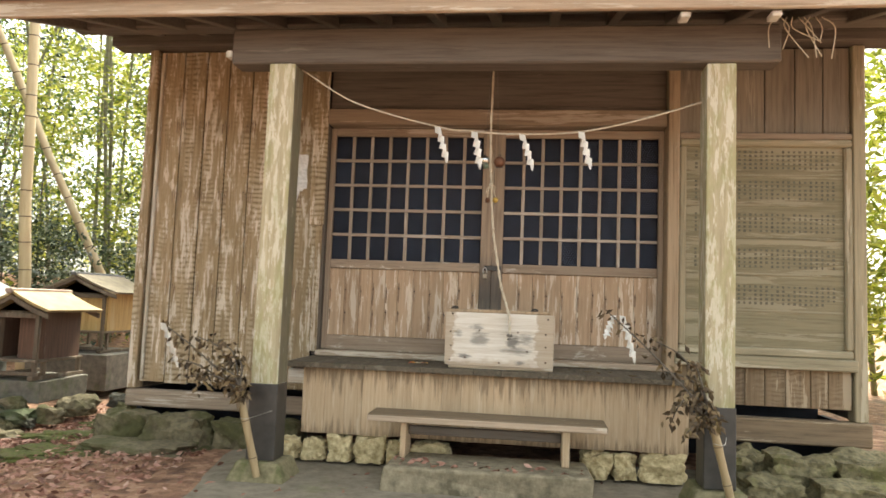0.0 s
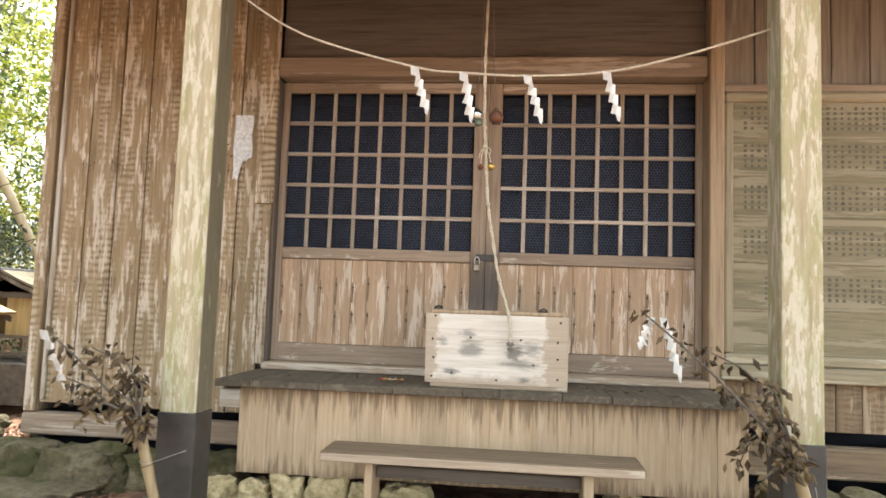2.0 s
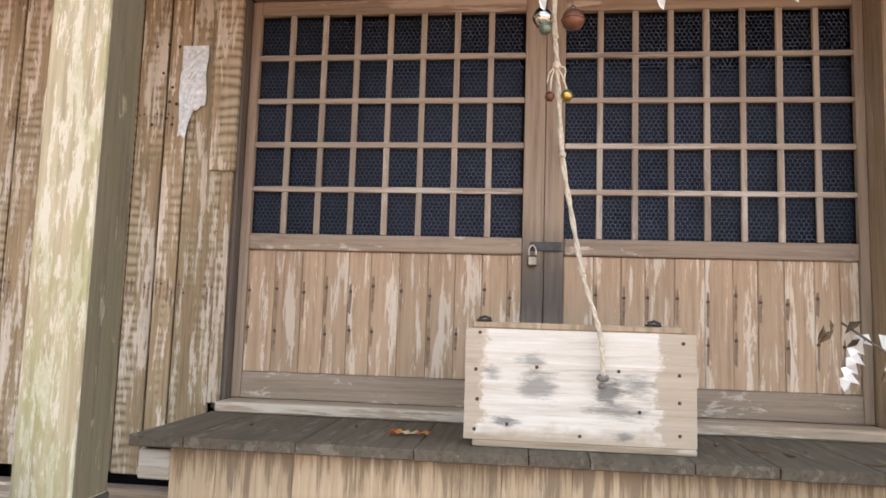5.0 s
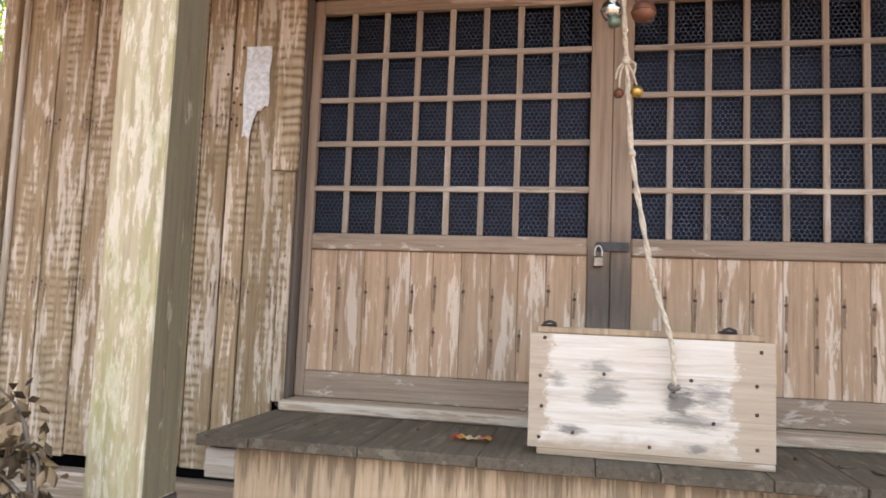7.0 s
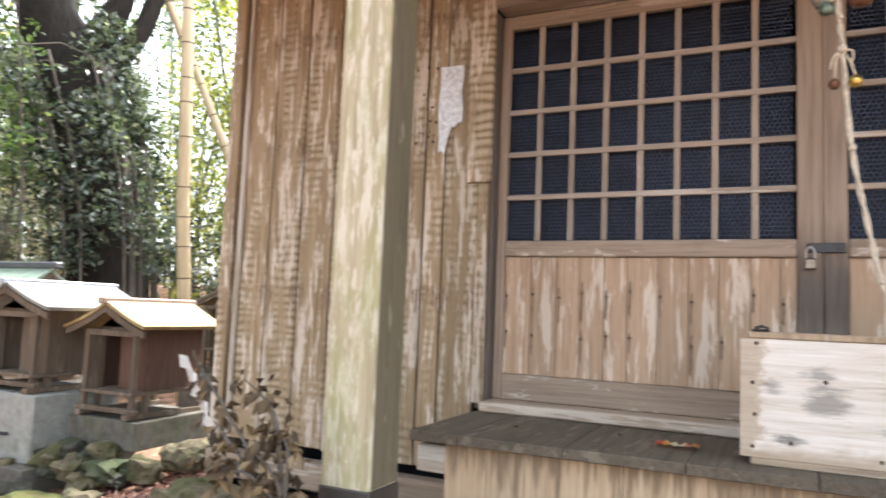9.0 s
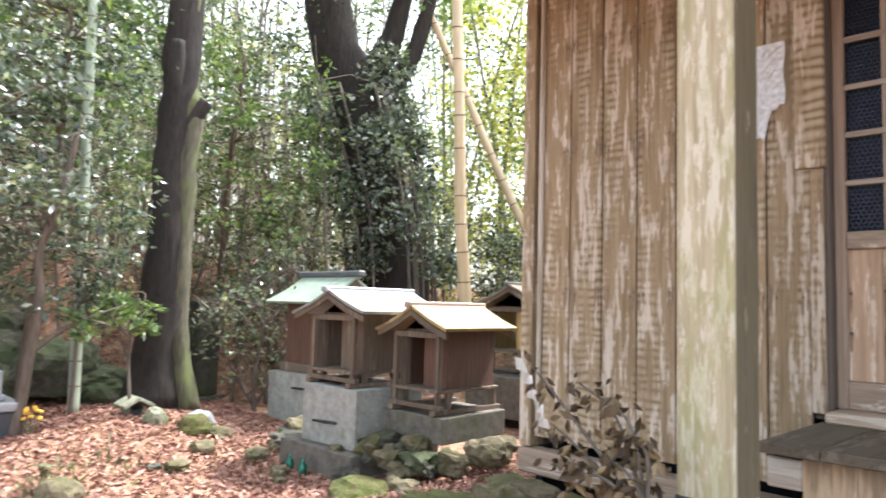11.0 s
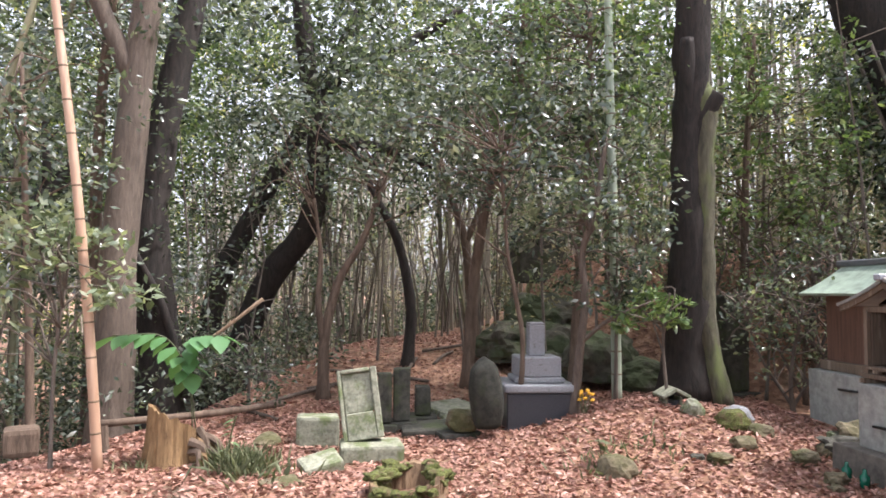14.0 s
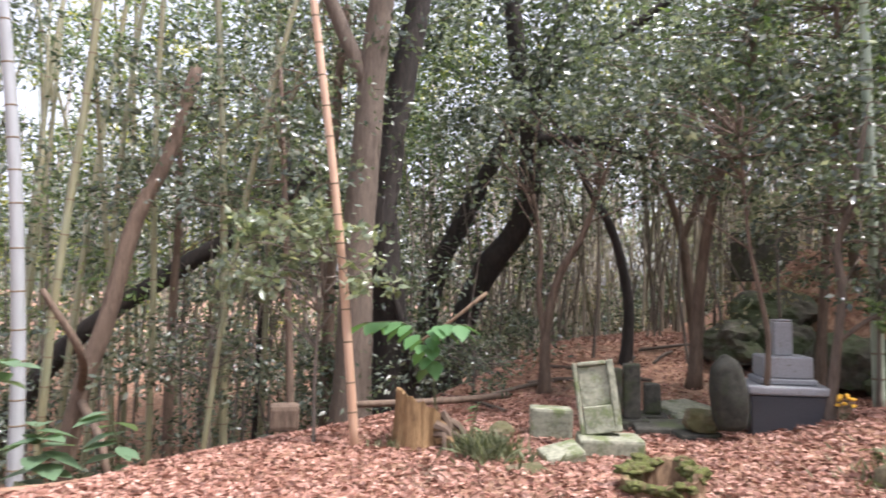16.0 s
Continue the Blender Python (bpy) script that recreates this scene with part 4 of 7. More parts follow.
def offering_box():
    x0, x1, y0, z0, z1 = -0.10, 0.69, 4.985, 0.711, 1.125
    o = thing("offering_box", (0.295, 5.12, 0.711), "bleached wooden box with ink-stained nailed front planks", "offering box")
    zs = [0.735, 0.86, 1.0, 1.118]
    for a, b in zip(zs, zs[1:]):
        part("front_plank", box(x0, x1, y0, y0 + 0.022, a + 0.0001, b - 0.0001, 0.0006), BOX_FRONT, o)
    part("bottom_batten", box(x0 + 0.03, x1 - 0.002, y0 - 0.006, y0 + 0.25, 0.711, 0.734, 0.004), BATTEN_WOOD, o)
    part("top_batten", box(x0 + 0.02, x1 - 0.03, y0 + 0.006, y0 + 0.04, 1.119, 1.142, 0.005), CORNER_WOOD, o)
    part("side_panel", box(x0 + 0.004, x0 + 0.024, y0 + 0.023, y0 + 0.26, 0.735, 1.11, 0.003), CORNER_WOOD, o)
    part("side_panel", box(x1 - 0.024, x1 - 0.004, y0 + 0.023, y0 + 0.26, 0.735, 1.11, 0.003), CORNER_WOOD, o)
    part("back_panel", box(x0 + 0.004, x1 - 0.004, y0 + 0.262, y0 + 0.28, 0.735, 1.11, 0.003), CORNER_WOOD, o)
    spots = []
    for x in (x0 + 0.045, x1 - 0.05):
        for z in (0.765, 0.88, 0.98, 1.09):
            spots.append((x + random.uniform(-0.008, 0.008), y0 - 0.003, z + random.uniform(-0.015, 0.015)))
    spots += [(0.15, y0 - 0.003, 0.99), (0.43, y0 - 0.003, 0.985), (0.3, y0 - 0.003, 0.76), (0.05, y0 - 0.003, 0.79), (0.5, y0 - 0.003, 0.85)]
    nails_at(o, spots, 0.007, False)
    for x in (x0 + 0.035, x1 - 0.17):
        hinge = part("hinge", box(x, x + 0.055, y0 + 0.004, y0 + 0.03, 1.1425, 1.15, 0.003, wob=0.002), IRON, o, "small rusted hinge")
        part("pin", tube([(x + 0.008, y0 + 0.012, 1.152), (x + 0.03, y0 + 0.01, 1.16), (x + 0.052, y0 + 0.014, 1.152)], 0.005, 6), IRON, hinge)


def stained_front():
    """Bleached planks with soaked-in ink blots and browned edges."""
    m = Mat("ink_stained_planks", 0.8)
    v = m.coords((1, 1, 1), False)
    g = m.coords((1.4, 26, 26))
    fine = m.noise(g, 1.5, 9, 0.72, 0.35)
    col = m.ramp(fine, (0.28, (0.42, 0.355, 0.28)), (0.45, (0.61, 0.56, 0.49)), (0.66, (0.73, 0.7, 0.65)))
    blot = m.noise(m.coords((4.5, 20, 19)), 1.3, 9, 0.78)
    edge_n = m.noise(m.coords((5, 8, 8)), 1.5, 6, 0.7)
    sep = m.node("ShaderNodeSeparateXYZ", Vector=v)
    side = m.math("ABSOLUTE", m.math("ADD", sep.outputs[0], 0.035), 0.0)
    brown = m.mask(m.math("ADD", side, m.math("MULTIPLY", edge_n, 0.26)), 0.425, 0.445)
    low = m.mask(m.math("SUBTRACT", m.math("MULTIPLY", edge_n, 0.16), sep.outputs[2]), -0.01, 0.05)
    col = m.mix(m.math("MULTIPLY", m.math("MAXIMUM", brown, low), 0.7), col, m.mix(fine, (0.25, 0.18, 0.11), (0.46, 0.36, 0.25)))
    for cx, cz, sx, sz, k in ((-0.15, 0.3, 0.07, 0.045, 0.6), (-0.14, 0.22, 0.085, 0.075, 0.62), (0.1, 0.195, 0.065, 0.06, 0.8), (0.2, 0.235, 0.085, 0.075, 0.66), (-0.25, 0.09, 0.06, 0.03, 0.8), (0.13, 0.14, 0.14, 0.045, 0.6), (-0.3, 0.25, 0.05, 0.03, 0.55), (0.15, 0.05, 0.05, 0.02, 0.7)):
        d = m.node("ShaderNodeVectorMath", )
        d.operation = "SUBTRACT"
        m.put(v, d.inputs[0])
        d.inputs[1].default_value = (cx, -0.135, cz)
        q = m.node("ShaderNodeMapping", Vector=d.outputs[0], Scale=(1 / sx, 1.0, 1 / sz))
        ln = m.node("ShaderNodeVectorMath")
        ln.operation = "LENGTH"
        m.put(q.outputs[0], ln.inputs[0])
        near = m.math("SUBTRACT", m.math("ADD", m.math("MULTIPLY", blot, 3.2), -0.75), ln.outputs["Value"])
        f = m.math("MULTIPLY", m.mask(near, 0.0, 0.55), k)
        col = m.mix(f, col, m.mix(fine, (0.06, 0.058, 0.055), (0.16, 0.155, 0.148)))
    m.colour(col)
    m.bump(fine, 0.3, 0.004)
    return m.m


BOX_FRONT = stained_front()



def bell_rope():
    y = 4.955
    b = thing("bell_rope", (0.23, y, 2.95), "hanging braided hemp bell rope with knots and a small brass bell", "bell rope")
    pts = [(0.2, 5.0, 3.29), (0.19, 4.97, 2.8), (0.188, y, 2.5), (0.194, y, 2.2), (0.205, y, 2.05), (0.226, y, 1.74), (0.262, y, 1.52), (0.302, y - 0.005, 1.31), (0.345, y - 0.01, 1.17), (0.366, y - 0.012, 1.08), (0.372, y - 0.012, 0.965)]
    line = smooth_line(pts, 8)
    for k in (-1, 1):
        tw = []
        for i, p in enumerate(line):
            a = i * 0.9 + (0 if k < 0 else math.pi)
            tw.append(p + Vector((math.cos(a) * 0.004, math.sin(a) * 0.004, 0)))
        part("strand", tube(tw, 0.0062, 6), ROPE, b, smooth=True)
    for x, z, r in ((0.202, 2.06, 0.016), (0.228, 1.735, 0.012), (0.302, 1.31, 0.012), (0.196, 2.17, 0.011)):
        part("knot", rock((x, y - 0.006, z), (r, r, r * 1.1), x * 40, 2, 0.2), ROPE, b, smooth=True)
    part("end_knot", rock((0.372, y - 0.008, 0.962), (0.021, 0.019, 0.015), 5, 2, 0.25), ROPE_DARK, b, "soiled grey end knot", smooth=True)
    part("end_knot", rock((0.37, y - 0.004, 0.936), (0.014, 0.014, 0.012), 8, 2, 0.25), ROPE_DARK, b, "soiled grey end knot", smooth=True)
    for cord in ([(0.2, y, 2.06), (0.222, y - 0.012, 2.02), (0.238, y - 0.014, 1.97)], [(0.2, y, 2.06), (0.185, y - 0.012, 2.02), (0.18, y - 0.013, 1.965)], [(0.2, y - 0.008, 2.06), (0.176, y - 0.014, 2.03), (0.168, y - 0.012, 1.995)], [(0.204, y - 0.01, 2.06), (0.232, y - 0.016, 2.045), (0.226, y - 0.014, 2.0)]):
        part("cord", tube(smooth_line(cord, 5), 0.0034, 6), ROPE, b, smooth=True)

    def round_bell(name, at, r, mat, label):
        """A pellet bell: a ball with a raised rim, a slit and a hanging eye."""
        x, yy, z = at
        bm = bmesh.new()
        bmesh.ops.create_uvsphere(bm, u_segments=20, v_segments=14, radius=r)
        turned(bm, Matrix.Translation(at))
        bell = part(name, bm, mat, b, label, smooth=True)
        part("rim", tube([(x + math.cos(k * math.pi / 10) * r, yy + math.sin(k * math.pi / 10) * r, z) for k in range(21)], r * 0.07, 6), mat, bell)
        part("slit", box(x - r * 0.6, x + r * 0.6, yy - r * 0.12, yy + r * 0.12, z - r * 1.02, z - r * 0.8, 0.001), IRON, bell)
        part("eye", tube([(x + math.cos(k * math.pi / 6) * r * 0.2, yy, z + r * 1.12 + math.sin(k * math.pi / 6) * r * 0.2) for k in range(13)], r * 0.06, 5), IRON, bell)
        return bell

    round_bell("small_bell", (0.238, y - 0.014, 1.948), 0.021, BRASS, "small round brass bell")
    round_bell("small_bell", (0.179, y - 0.012, 1.945), 0.017, RUSTED, "small rust-brown bell")
    g = round_bell("round_bell", (0.15, y, 2.245), 0.037, CHROMED, "round bright metal bell")
    part("collar", tube([(0.158, y - 0.004, 2.212), (0.16, y - 0.005, 2.197), (0.162, y - 0.005, 2.185)], [0.02, 0.024, 0.018], 12), BRONZE, g, "green collar ring", smooth=True)
    round_bell("round_bell", (0.258, y + 0.004, 2.235), 0.041, RUSTED, "round rust-brown bell")
    part("hanger", tube([(0.15, y, 2.285), (0.16, y, 2.5), (0.185, 5.0, 3.29)], 0.002, 6), ROPE_DARK, b)
    part("hanger", tube([(0.258, y + 0.004, 2.28), (0.24, y, 2.5), (0.21, 5.0, 3.29)], 0.002, 6), ROPE_DARK, b)


def zigzag(at, drop, lean, n=4, w=0.028, seed=1, away=0.0):
    """A strip of cut and folded white paper hanging down in steps, all in one piece."""
    rng = random.Random(seed)
    bm = bmesh.new()
    x, y, z = at
    h = drop / (n + 0.6)
    side = 1 if lean >= 0 else -1
    step = w * side
    left = bm.verts.new((x - step * 0.6, y, z))
    right = bm.verts.new((x + step, y + 0.002, z - 0.006))
    tops = [left, right]
    for i in range(n):
        last = i == n - 1
        fold = 0.012 * (1 if i % 2 else -1) + rng.uniform(-0.003, 0.003)
        x += step * (0.25 + abs(lean)) + rng.uniform(-0.002, 0.002)
        z -= h * rng.uniform(0.92, 1.08)
        bl = bm.verts.new((x - step, y + fold, z + 0.006 * side))
        bmid = bm.verts.new((x - step * 0.05, y + fold * 0.5, z))
        br = bm.verts.new((x + step * 0.9, y - fold * 0.4, z - 0.012))
        bm.faces.new(tops + [br, bmid, bl])
        if last:
            tip = [bm.verts.new((x + step * 0.2 + k * step * 0.5, y - 0.006, z - h * 0.6 - 0.01 * k)) for k in (0, 1)]
            bm.faces.new((bmid, br, tip[1], tip[0]))
        else:
            out = bm.verts.new((x + step * 1.5, y - fold * 0.5, z - 0.016))
            tops = [bmid, br, out]
    for v in bm.verts:
        v.co.y += away * (at[2] - v.co.z)
    bmesh.ops.solidify(bm, geom=bm.faces[:], thickness=0.0015)
    return bm


def straw_rope():
    y = 4.6
    s = thing("straw_rope", (0.28, y, 2.37), "thin sagging straw rope strung between the posts with paper streamers", "rope")
    pts = [(-1.13, 4.5, 2.78), (-0.75, 4.55, 2.56), (-0.17, y, 2.405), (0.09, y, 2.372), (0.42, y, 2.355), (0.82, y, 2.375), (1.2, 4.57, 2.45), (1.60, 4.52, 2.56)]
    part("rope", tube(smooth_line(pts, 6), 0.006, 6), ROPE, s, smooth=True)
    for x, z, drop, lean, sd in ((-0.17, 2.405, 0.26, 0.35, 1), (0.09, 2.372, 0.27, 0.1, 2), (0.42, 2.355, 0.26, 0.35, 3), (0.82, 2.375, 0.26, 0.3, 4)):
        part("paper_streamer", zigzag((x, y - 0.005, z + 0.005), drop, lean, 4, 0.026, sd), PAPER, s, "folded white paper streamer")


def bench():
    b = thing("bench", (0.24, 4.68, 0.1), "low weathered plank bench with two board legs", "bench")
    bm = box(-0.56, 1.035, 4.55, 4.83, 0.375, 0.415, 0.006, wob=0.002)
    part("seat", bm, BENCH_WOOD, b)
    part("front_edge", box(-0.555, 1.03, 4.538, 4.548, 0.368, 0.408, 0.004), SILL_WOOD, b, "pale worn front edge")
    part("leg", box(-0.335, -0.295, 4.58, 4.8, 0.13, 0.374, 0.005), SKIRT_WOOD, b)
    part("leg", box(0.745, 0.795, 4.58, 4.8, 0.13, 0.374, 0.005), SKIRT_WOOD, b)
    part("stretcher", box(-0.294, 0.744, 4.68, 4.71, 0.27, 0.33, 0.004), DARK_WOOD, b)


def steps_and_stones():
    single("step_slab", box(-0.40, 0.92, 4.30, 4.86, -0.06, 0.128, 0.025, wob=0.018, seg=3), STEP_STONE, "worn rounded concrete step under the bench", "step")
    g = "stones under the deck front"
    for i, (x, w, h) in enumerate(((-1.03, 0.15, 0.16), (-0.84, 0.17, 0.2), (-0.62, 0.2, 0.21), (-0.42, 0.14, 0.17), (-0.18, 0.24, 0.18), (1.0, 0.19, 0.18), (1.2, 0.16, 0.19), (1.45, 0.26, 0.2), (-1.25, 0.19, 0.16))):
        single("foundation_stone", rock((x, 4.98, h * 0.4), (w * 0.62, 0.1, h * 0.62), i + 3, 4, 0.4, 0.1, 0.7), STONE_YELLOW, "squarish pale yellow stone under the deck front", "foundation stone", g)
    g = "boulders under the wall"
    for i, (x, y, z, sx, sy, sz) in enumerate(((-2.72, 5.33, 0.04, 0.26, 0.2, 0.2), (-2.24, 5.31, 0.04, 0.3, 0.22, 0.21), (-1.8, 5.38, 0.03, 0.21, 0.18, 0.17), (-2.45, 5.12, -0.05, 0.52, 0.34, 0.1), (-1.45, 5.45, 0.05, 0.2, 0.15, 0.15))):
        single("foundation_boulder", rock((x, y, z), (sx, sy, sz), i + 20, 4, 0.26, 0.1, 0.75), STONE_MOSS, "mossy brown boulder under the wall sill", "boulder", g)
    for i, (x, y, z, sx, sy, sz) in enumerate(((2.0, 5.2, 0.06, 0.22, 0.2, 0.18), (2.4, 5.15, 0.05, 0.27, 0.22, 0.2), (2.85, 5.15, 0.04, 0.26, 0.24, 0.2), (2.15, 4.9, -0.02, 0.24, 0.2, 0.13), (2.65, 4.8, -0.02, 0.3, 0.22, 0.14), (3.1, 5.0, 0.0, 0.2, 0.2, 0.15))):
        single("foundation_boulder", rock((x, y, z), (sx, sy, sz), i + 30, 4, 0.42, 0.1, 0.7), STONE_LICHEN, "dark lichen-spotted boulder under the wall sill", "boulder", g)


def spray(name, foot, top, tips, label, seed, streamer):
    """A bamboo tube leaning at a post, holding a withered leafy branch."""
    t = thing(name, foot, label, "withered branch", "branches in bamboo tubes at the posts")
    f, p = Vector(foot), Vector(top)
    n = 9
    holder = part("bamboo_tube", tube([f.lerp(p, i / n) for i in range(n + 1)], [0.024 + 0.003 * (i in (2, 6)) for i in range(n + 1)], 12), BAMBOO_OLD, t, "cut tan bamboo tube")
    part("rim", tube([p, p + (p - f).normalized() * 0.012], [0.024, 0.021], 12), BAMBOO_OLD, holder)
    for k in (0.22, 0.66):
        q = f.lerp(p, k)
        part("node_ring", tube([q, q + (p - f).normalized() * 0.006], 0.0285, 12), RING, holder, "dark node ring")
    rng = random.Random(seed)
    pts, nrm = [], []
    for tip in tips:
        e = Vector(tip)
        mid = p.lerp(e, 0.5) + Vector((rng.uniform(-0.06, 0.06), rng.uniform(-0.05, 0.02), rng.uniform(0.02, 0.1)))
        line = smooth_line([p - (p - f).normalized() * 0.08, p, mid, e], 5)
        part("twig", tube(line, [0.009 - 0.006 * i / len(line) for i in range(len(line))], 6), TWIG, t, smooth=True)
        for q in line[4:]:
            for k in range(3):
                d = Vector((rng.gauss(0, 1), rng.gauss(0, 1), rng.gauss(-0.4, 0.8))).normalized()
                pts.append(q + d * rng.uniform(0.03, 0.075))
                nrm.append(d + Vector((0, 0, -0.8)))
    lv = leaf_mesh("withered_leaves", [q - f for q in pts], nrm, 0.056, DRY_LEAF, 0.42, 0.9, 0.5)
    lv.parent = t
    tagged(lv, "curled dry brown leaves", kind="stuff")
    ROOTS[lv.name] = f
    for (x, y, z), drop, lean, sd, away in streamer:
        part("paper_streamer", zigzag((x, y, z), drop, lean, 5, 0.024, sd, away), PAPER, t, "folded white paper streamer")
    part("wire", tube(smooth_line([p.lerp(f, 0.3) + Vector((-0.03, -0.01, 0)), p.lerp(f, 0.3) + Vector((0.03, -0.04, 0.0)), Vector((f.x + 0.06 if f.x < 0 else f.x - 0.02, f.y + 0.05, p.z - 0.12))], 4), 0.002, 5), STEEL, t)


def porch_clutter():
    spray("branch_spray", (-1.185, 4.22, 0.03), (-1.31, 4.17, 0.56),
          [(-2.02, 4.5, 0.95), (-1.9, 4.5, 0.72), (-1.8, 4.54, 0.88), (-1.5, 4.3, 0.86), (-1.75, 4.3, 0.62), (-1.4, 4.2, 0.78), (-1.6, 4.2, 0.58), (-1.52, 4.22, 0.72)],
          "withered leafy branch in a bamboo tube with white paper streamer", 3, [((-1.99, 4.4, 0.97), 0.3, 0.3, 6, 0.36)])
    spray("branch_spray", (1.73, 4.27, 0.05), (1.605, 4.26, 0.55),
          [(1.02, 4.66, 1.17), (1.3, 4.6, 1.0), (1.42, 4.3, 0.62), (1.38, 4.3, 0.5), (1.52, 4.3, 0.86), (1.36, 4.5, 0.8), (1.46, 4.25, 0.45), (1.5, 4.35, 0.7)],
          "withered leafy branch in a bamboo tube with white paper streamers", 4, [((1.07, 4.64, 1.14), 0.16, -0.1, 8, 0.0), ((1.12, 4.63, 1.14), 0.31, 0.42, 9, 0.0)])
    rng = random.Random(17)
    for i, (x, y) in enumerate(((0.95, 5.15), (1.02, 5.08), (1.25, 4.98), (-0.95, 5.2), (-0.55, 5.28), (0.82, 5.25), (1.12, 5.2))):
        bm = bmesh.new()
        a = rng.uniform(0, 6.28)
        line = [(x + math.cos(a) * 0.03 * k, y + math.sin(a) * 0.03 * k, 0.7135 + 0.004 * abs(k)) for k in (-1, 0, 1)]
        single("leaf_scrap", tube(line, [0.002, 0.007, 0.002], 5), DRY_LEAF, "small dry leaf scrap lying on the deck", "leaf", "scraps on the deck")
    # a dry vine hanging from the eaves
    v = thing("dry_vine", (2.15, 4.4, 3.02), "dry pale vine tuft hanging from the eaves", "vine")
    for i in range(9):
        x = 2.0 + 0.035 * i
        part("stem", tube(smooth_line([(x, 4.35, 3.06), (x + rng.uniform(-0.06, 0.08), 4.33, 2.98), (x + rng.uniform(-0.05, 0.15), 4.32, 2.9 - rng.uniform(0, 0.12))], 4), 0.004, 5), ROPE, v, smooth=True)
    # a sweet wrapper and odd leaves on the deck
    bm = bmesh.new()
    n = 9
    row = [[bm.verts.new((-0.385 + 0.145 * i / n, 5.09 + 0.065 * j + 0.012 * math.sin(i), 0.716 + 0.014 * abs(math.sin(i * 1.7 + j)))) for i in range(n + 1)] for j in range(2)]
    for i in range(n):
        bm.faces.new((row[0][i], row[0][i + 1], row[1][i + 1], row[1][i]))
    bmesh.ops.solidify(bm, geom=bm.faces[:], thickness=0.002)
    single("sweet_wrapper", bm, WRAPPER, "crumpled red and yellow sweet wrapper lying on the deck", "wrapper")


def wrapper_mat():
    """Printed foil: red ends, a yellow band and a white middle."""
    m = Mat("printed_wrapper", 0.35)
    x = m.node("ShaderNodeSeparateXYZ", Vector=m.coords((1, 1, 1), False)).outputs[0]
    u = m.math("ADD", m.math("MULTIPLY", x, 6.0), m.math("MULTIPLY", m.noise(m.coords((1, 1, 1)), 30, 2), 0.5))
    m.colour(m.ramp(m.math("ADD", u, 0.25), (0.12, (0.75, 0.05, 0.03)), (0.3, (0.9, 0.6, 0.08)), (0.42, (0.92, 0.89, 0.72)), (0.62, (0.92, 0.85, 0.6)), (0.72, (0.78, 0.08, 0.03)), (0.95, (0.9, 0.62, 0.1))))
    return m.m


WRAPPER = wrapper_mat()
offering_box()
bell_rope()
straw_rope()
bench()
steps_and_stones()
porch_clutter()

# ---- the small shrines ----


def gable_roof(root, ridge_a, ridge_b, half, drop, over, mat, ridge_mat, thick=0.025):
    """Two sheet slopes, bargeboards and a ridge cap along a ridge line."""
    a, b = Vector(ridge_a), Vector(ridge_b)
    d = (b - a).normalized()
    s = Vector((d.y, -d.x, 0))
    for k, nm in ((1, "roof_slope"), (-1, "roof_slope")):
        bm = bmesh.new()
        n = 6
        top, low = [], []
        for i in range(n + 1):
            t = i / n
            sag = 0.25 * drop * (t * (1 - t)) * 1.2
            for end, lst in ((a, top), (b, low)):
                p = end + s * (k * half * t) + Vector((0, 0, -drop * t - sag))
                lst.append(bm.verts.new(p))
        fs = [bm.faces.new((top[i], top[i + 1], low[i + 1], low[i])) for i in range(n)]
        bmesh.ops.recalc_face_normals(bm, faces=bm.faces)
        bmesh.ops.solidify(bm, geom=bm.faces[:], thickness=thick)
        part(nm, bm, mat, root)
    for end, out in ((a, -1), (b, 1)):
        for k in (1, -1):
            p0 = end - d * (out * 0.03)
            line = []
            for i in range(5):
                t = i / 4 * 0.97
                sag = 0.25 * drop * (t * (1 - t)) * 1.2
                line.append(p0 + s * (k * half * t) + Vector((0, 0, -drop * t - sag - 0.045)))
            bm = bmesh.new()
            prev = None
            for q in line:
                cur = [bm.verts.new(q + d * (o * 0.012) + Vector((0, 0, z))) for o, z in ((-1, -0.025), (1, -0.025), (1, 0.025), (-1, 0.025))]
                if prev:
                    for j in range(4):
                        bm.faces.new((prev[j], prev[(j + 1) % 4], cur[(j + 1) % 4], cur[j]))
                else:
                    bm.faces.new(cur[::-1])
                prev = cur
            bm.faces.new(prev)
            part("bargeboard", bm, SHRINE_WOOD, root)
    ln = (b - a).length
    bm = box(-0.035, 0.035, -0.03, ln + 0.03, -0.01, 0.04, 0.008)
    ang = math.degrees(math.atan2(-d.x, d.y))
    turned(bm, Matrix.Translation(a) @ pose(0, 0, 0, 0, 0, ang))
    part("ridge_cap", bm, ridge_mat, root)


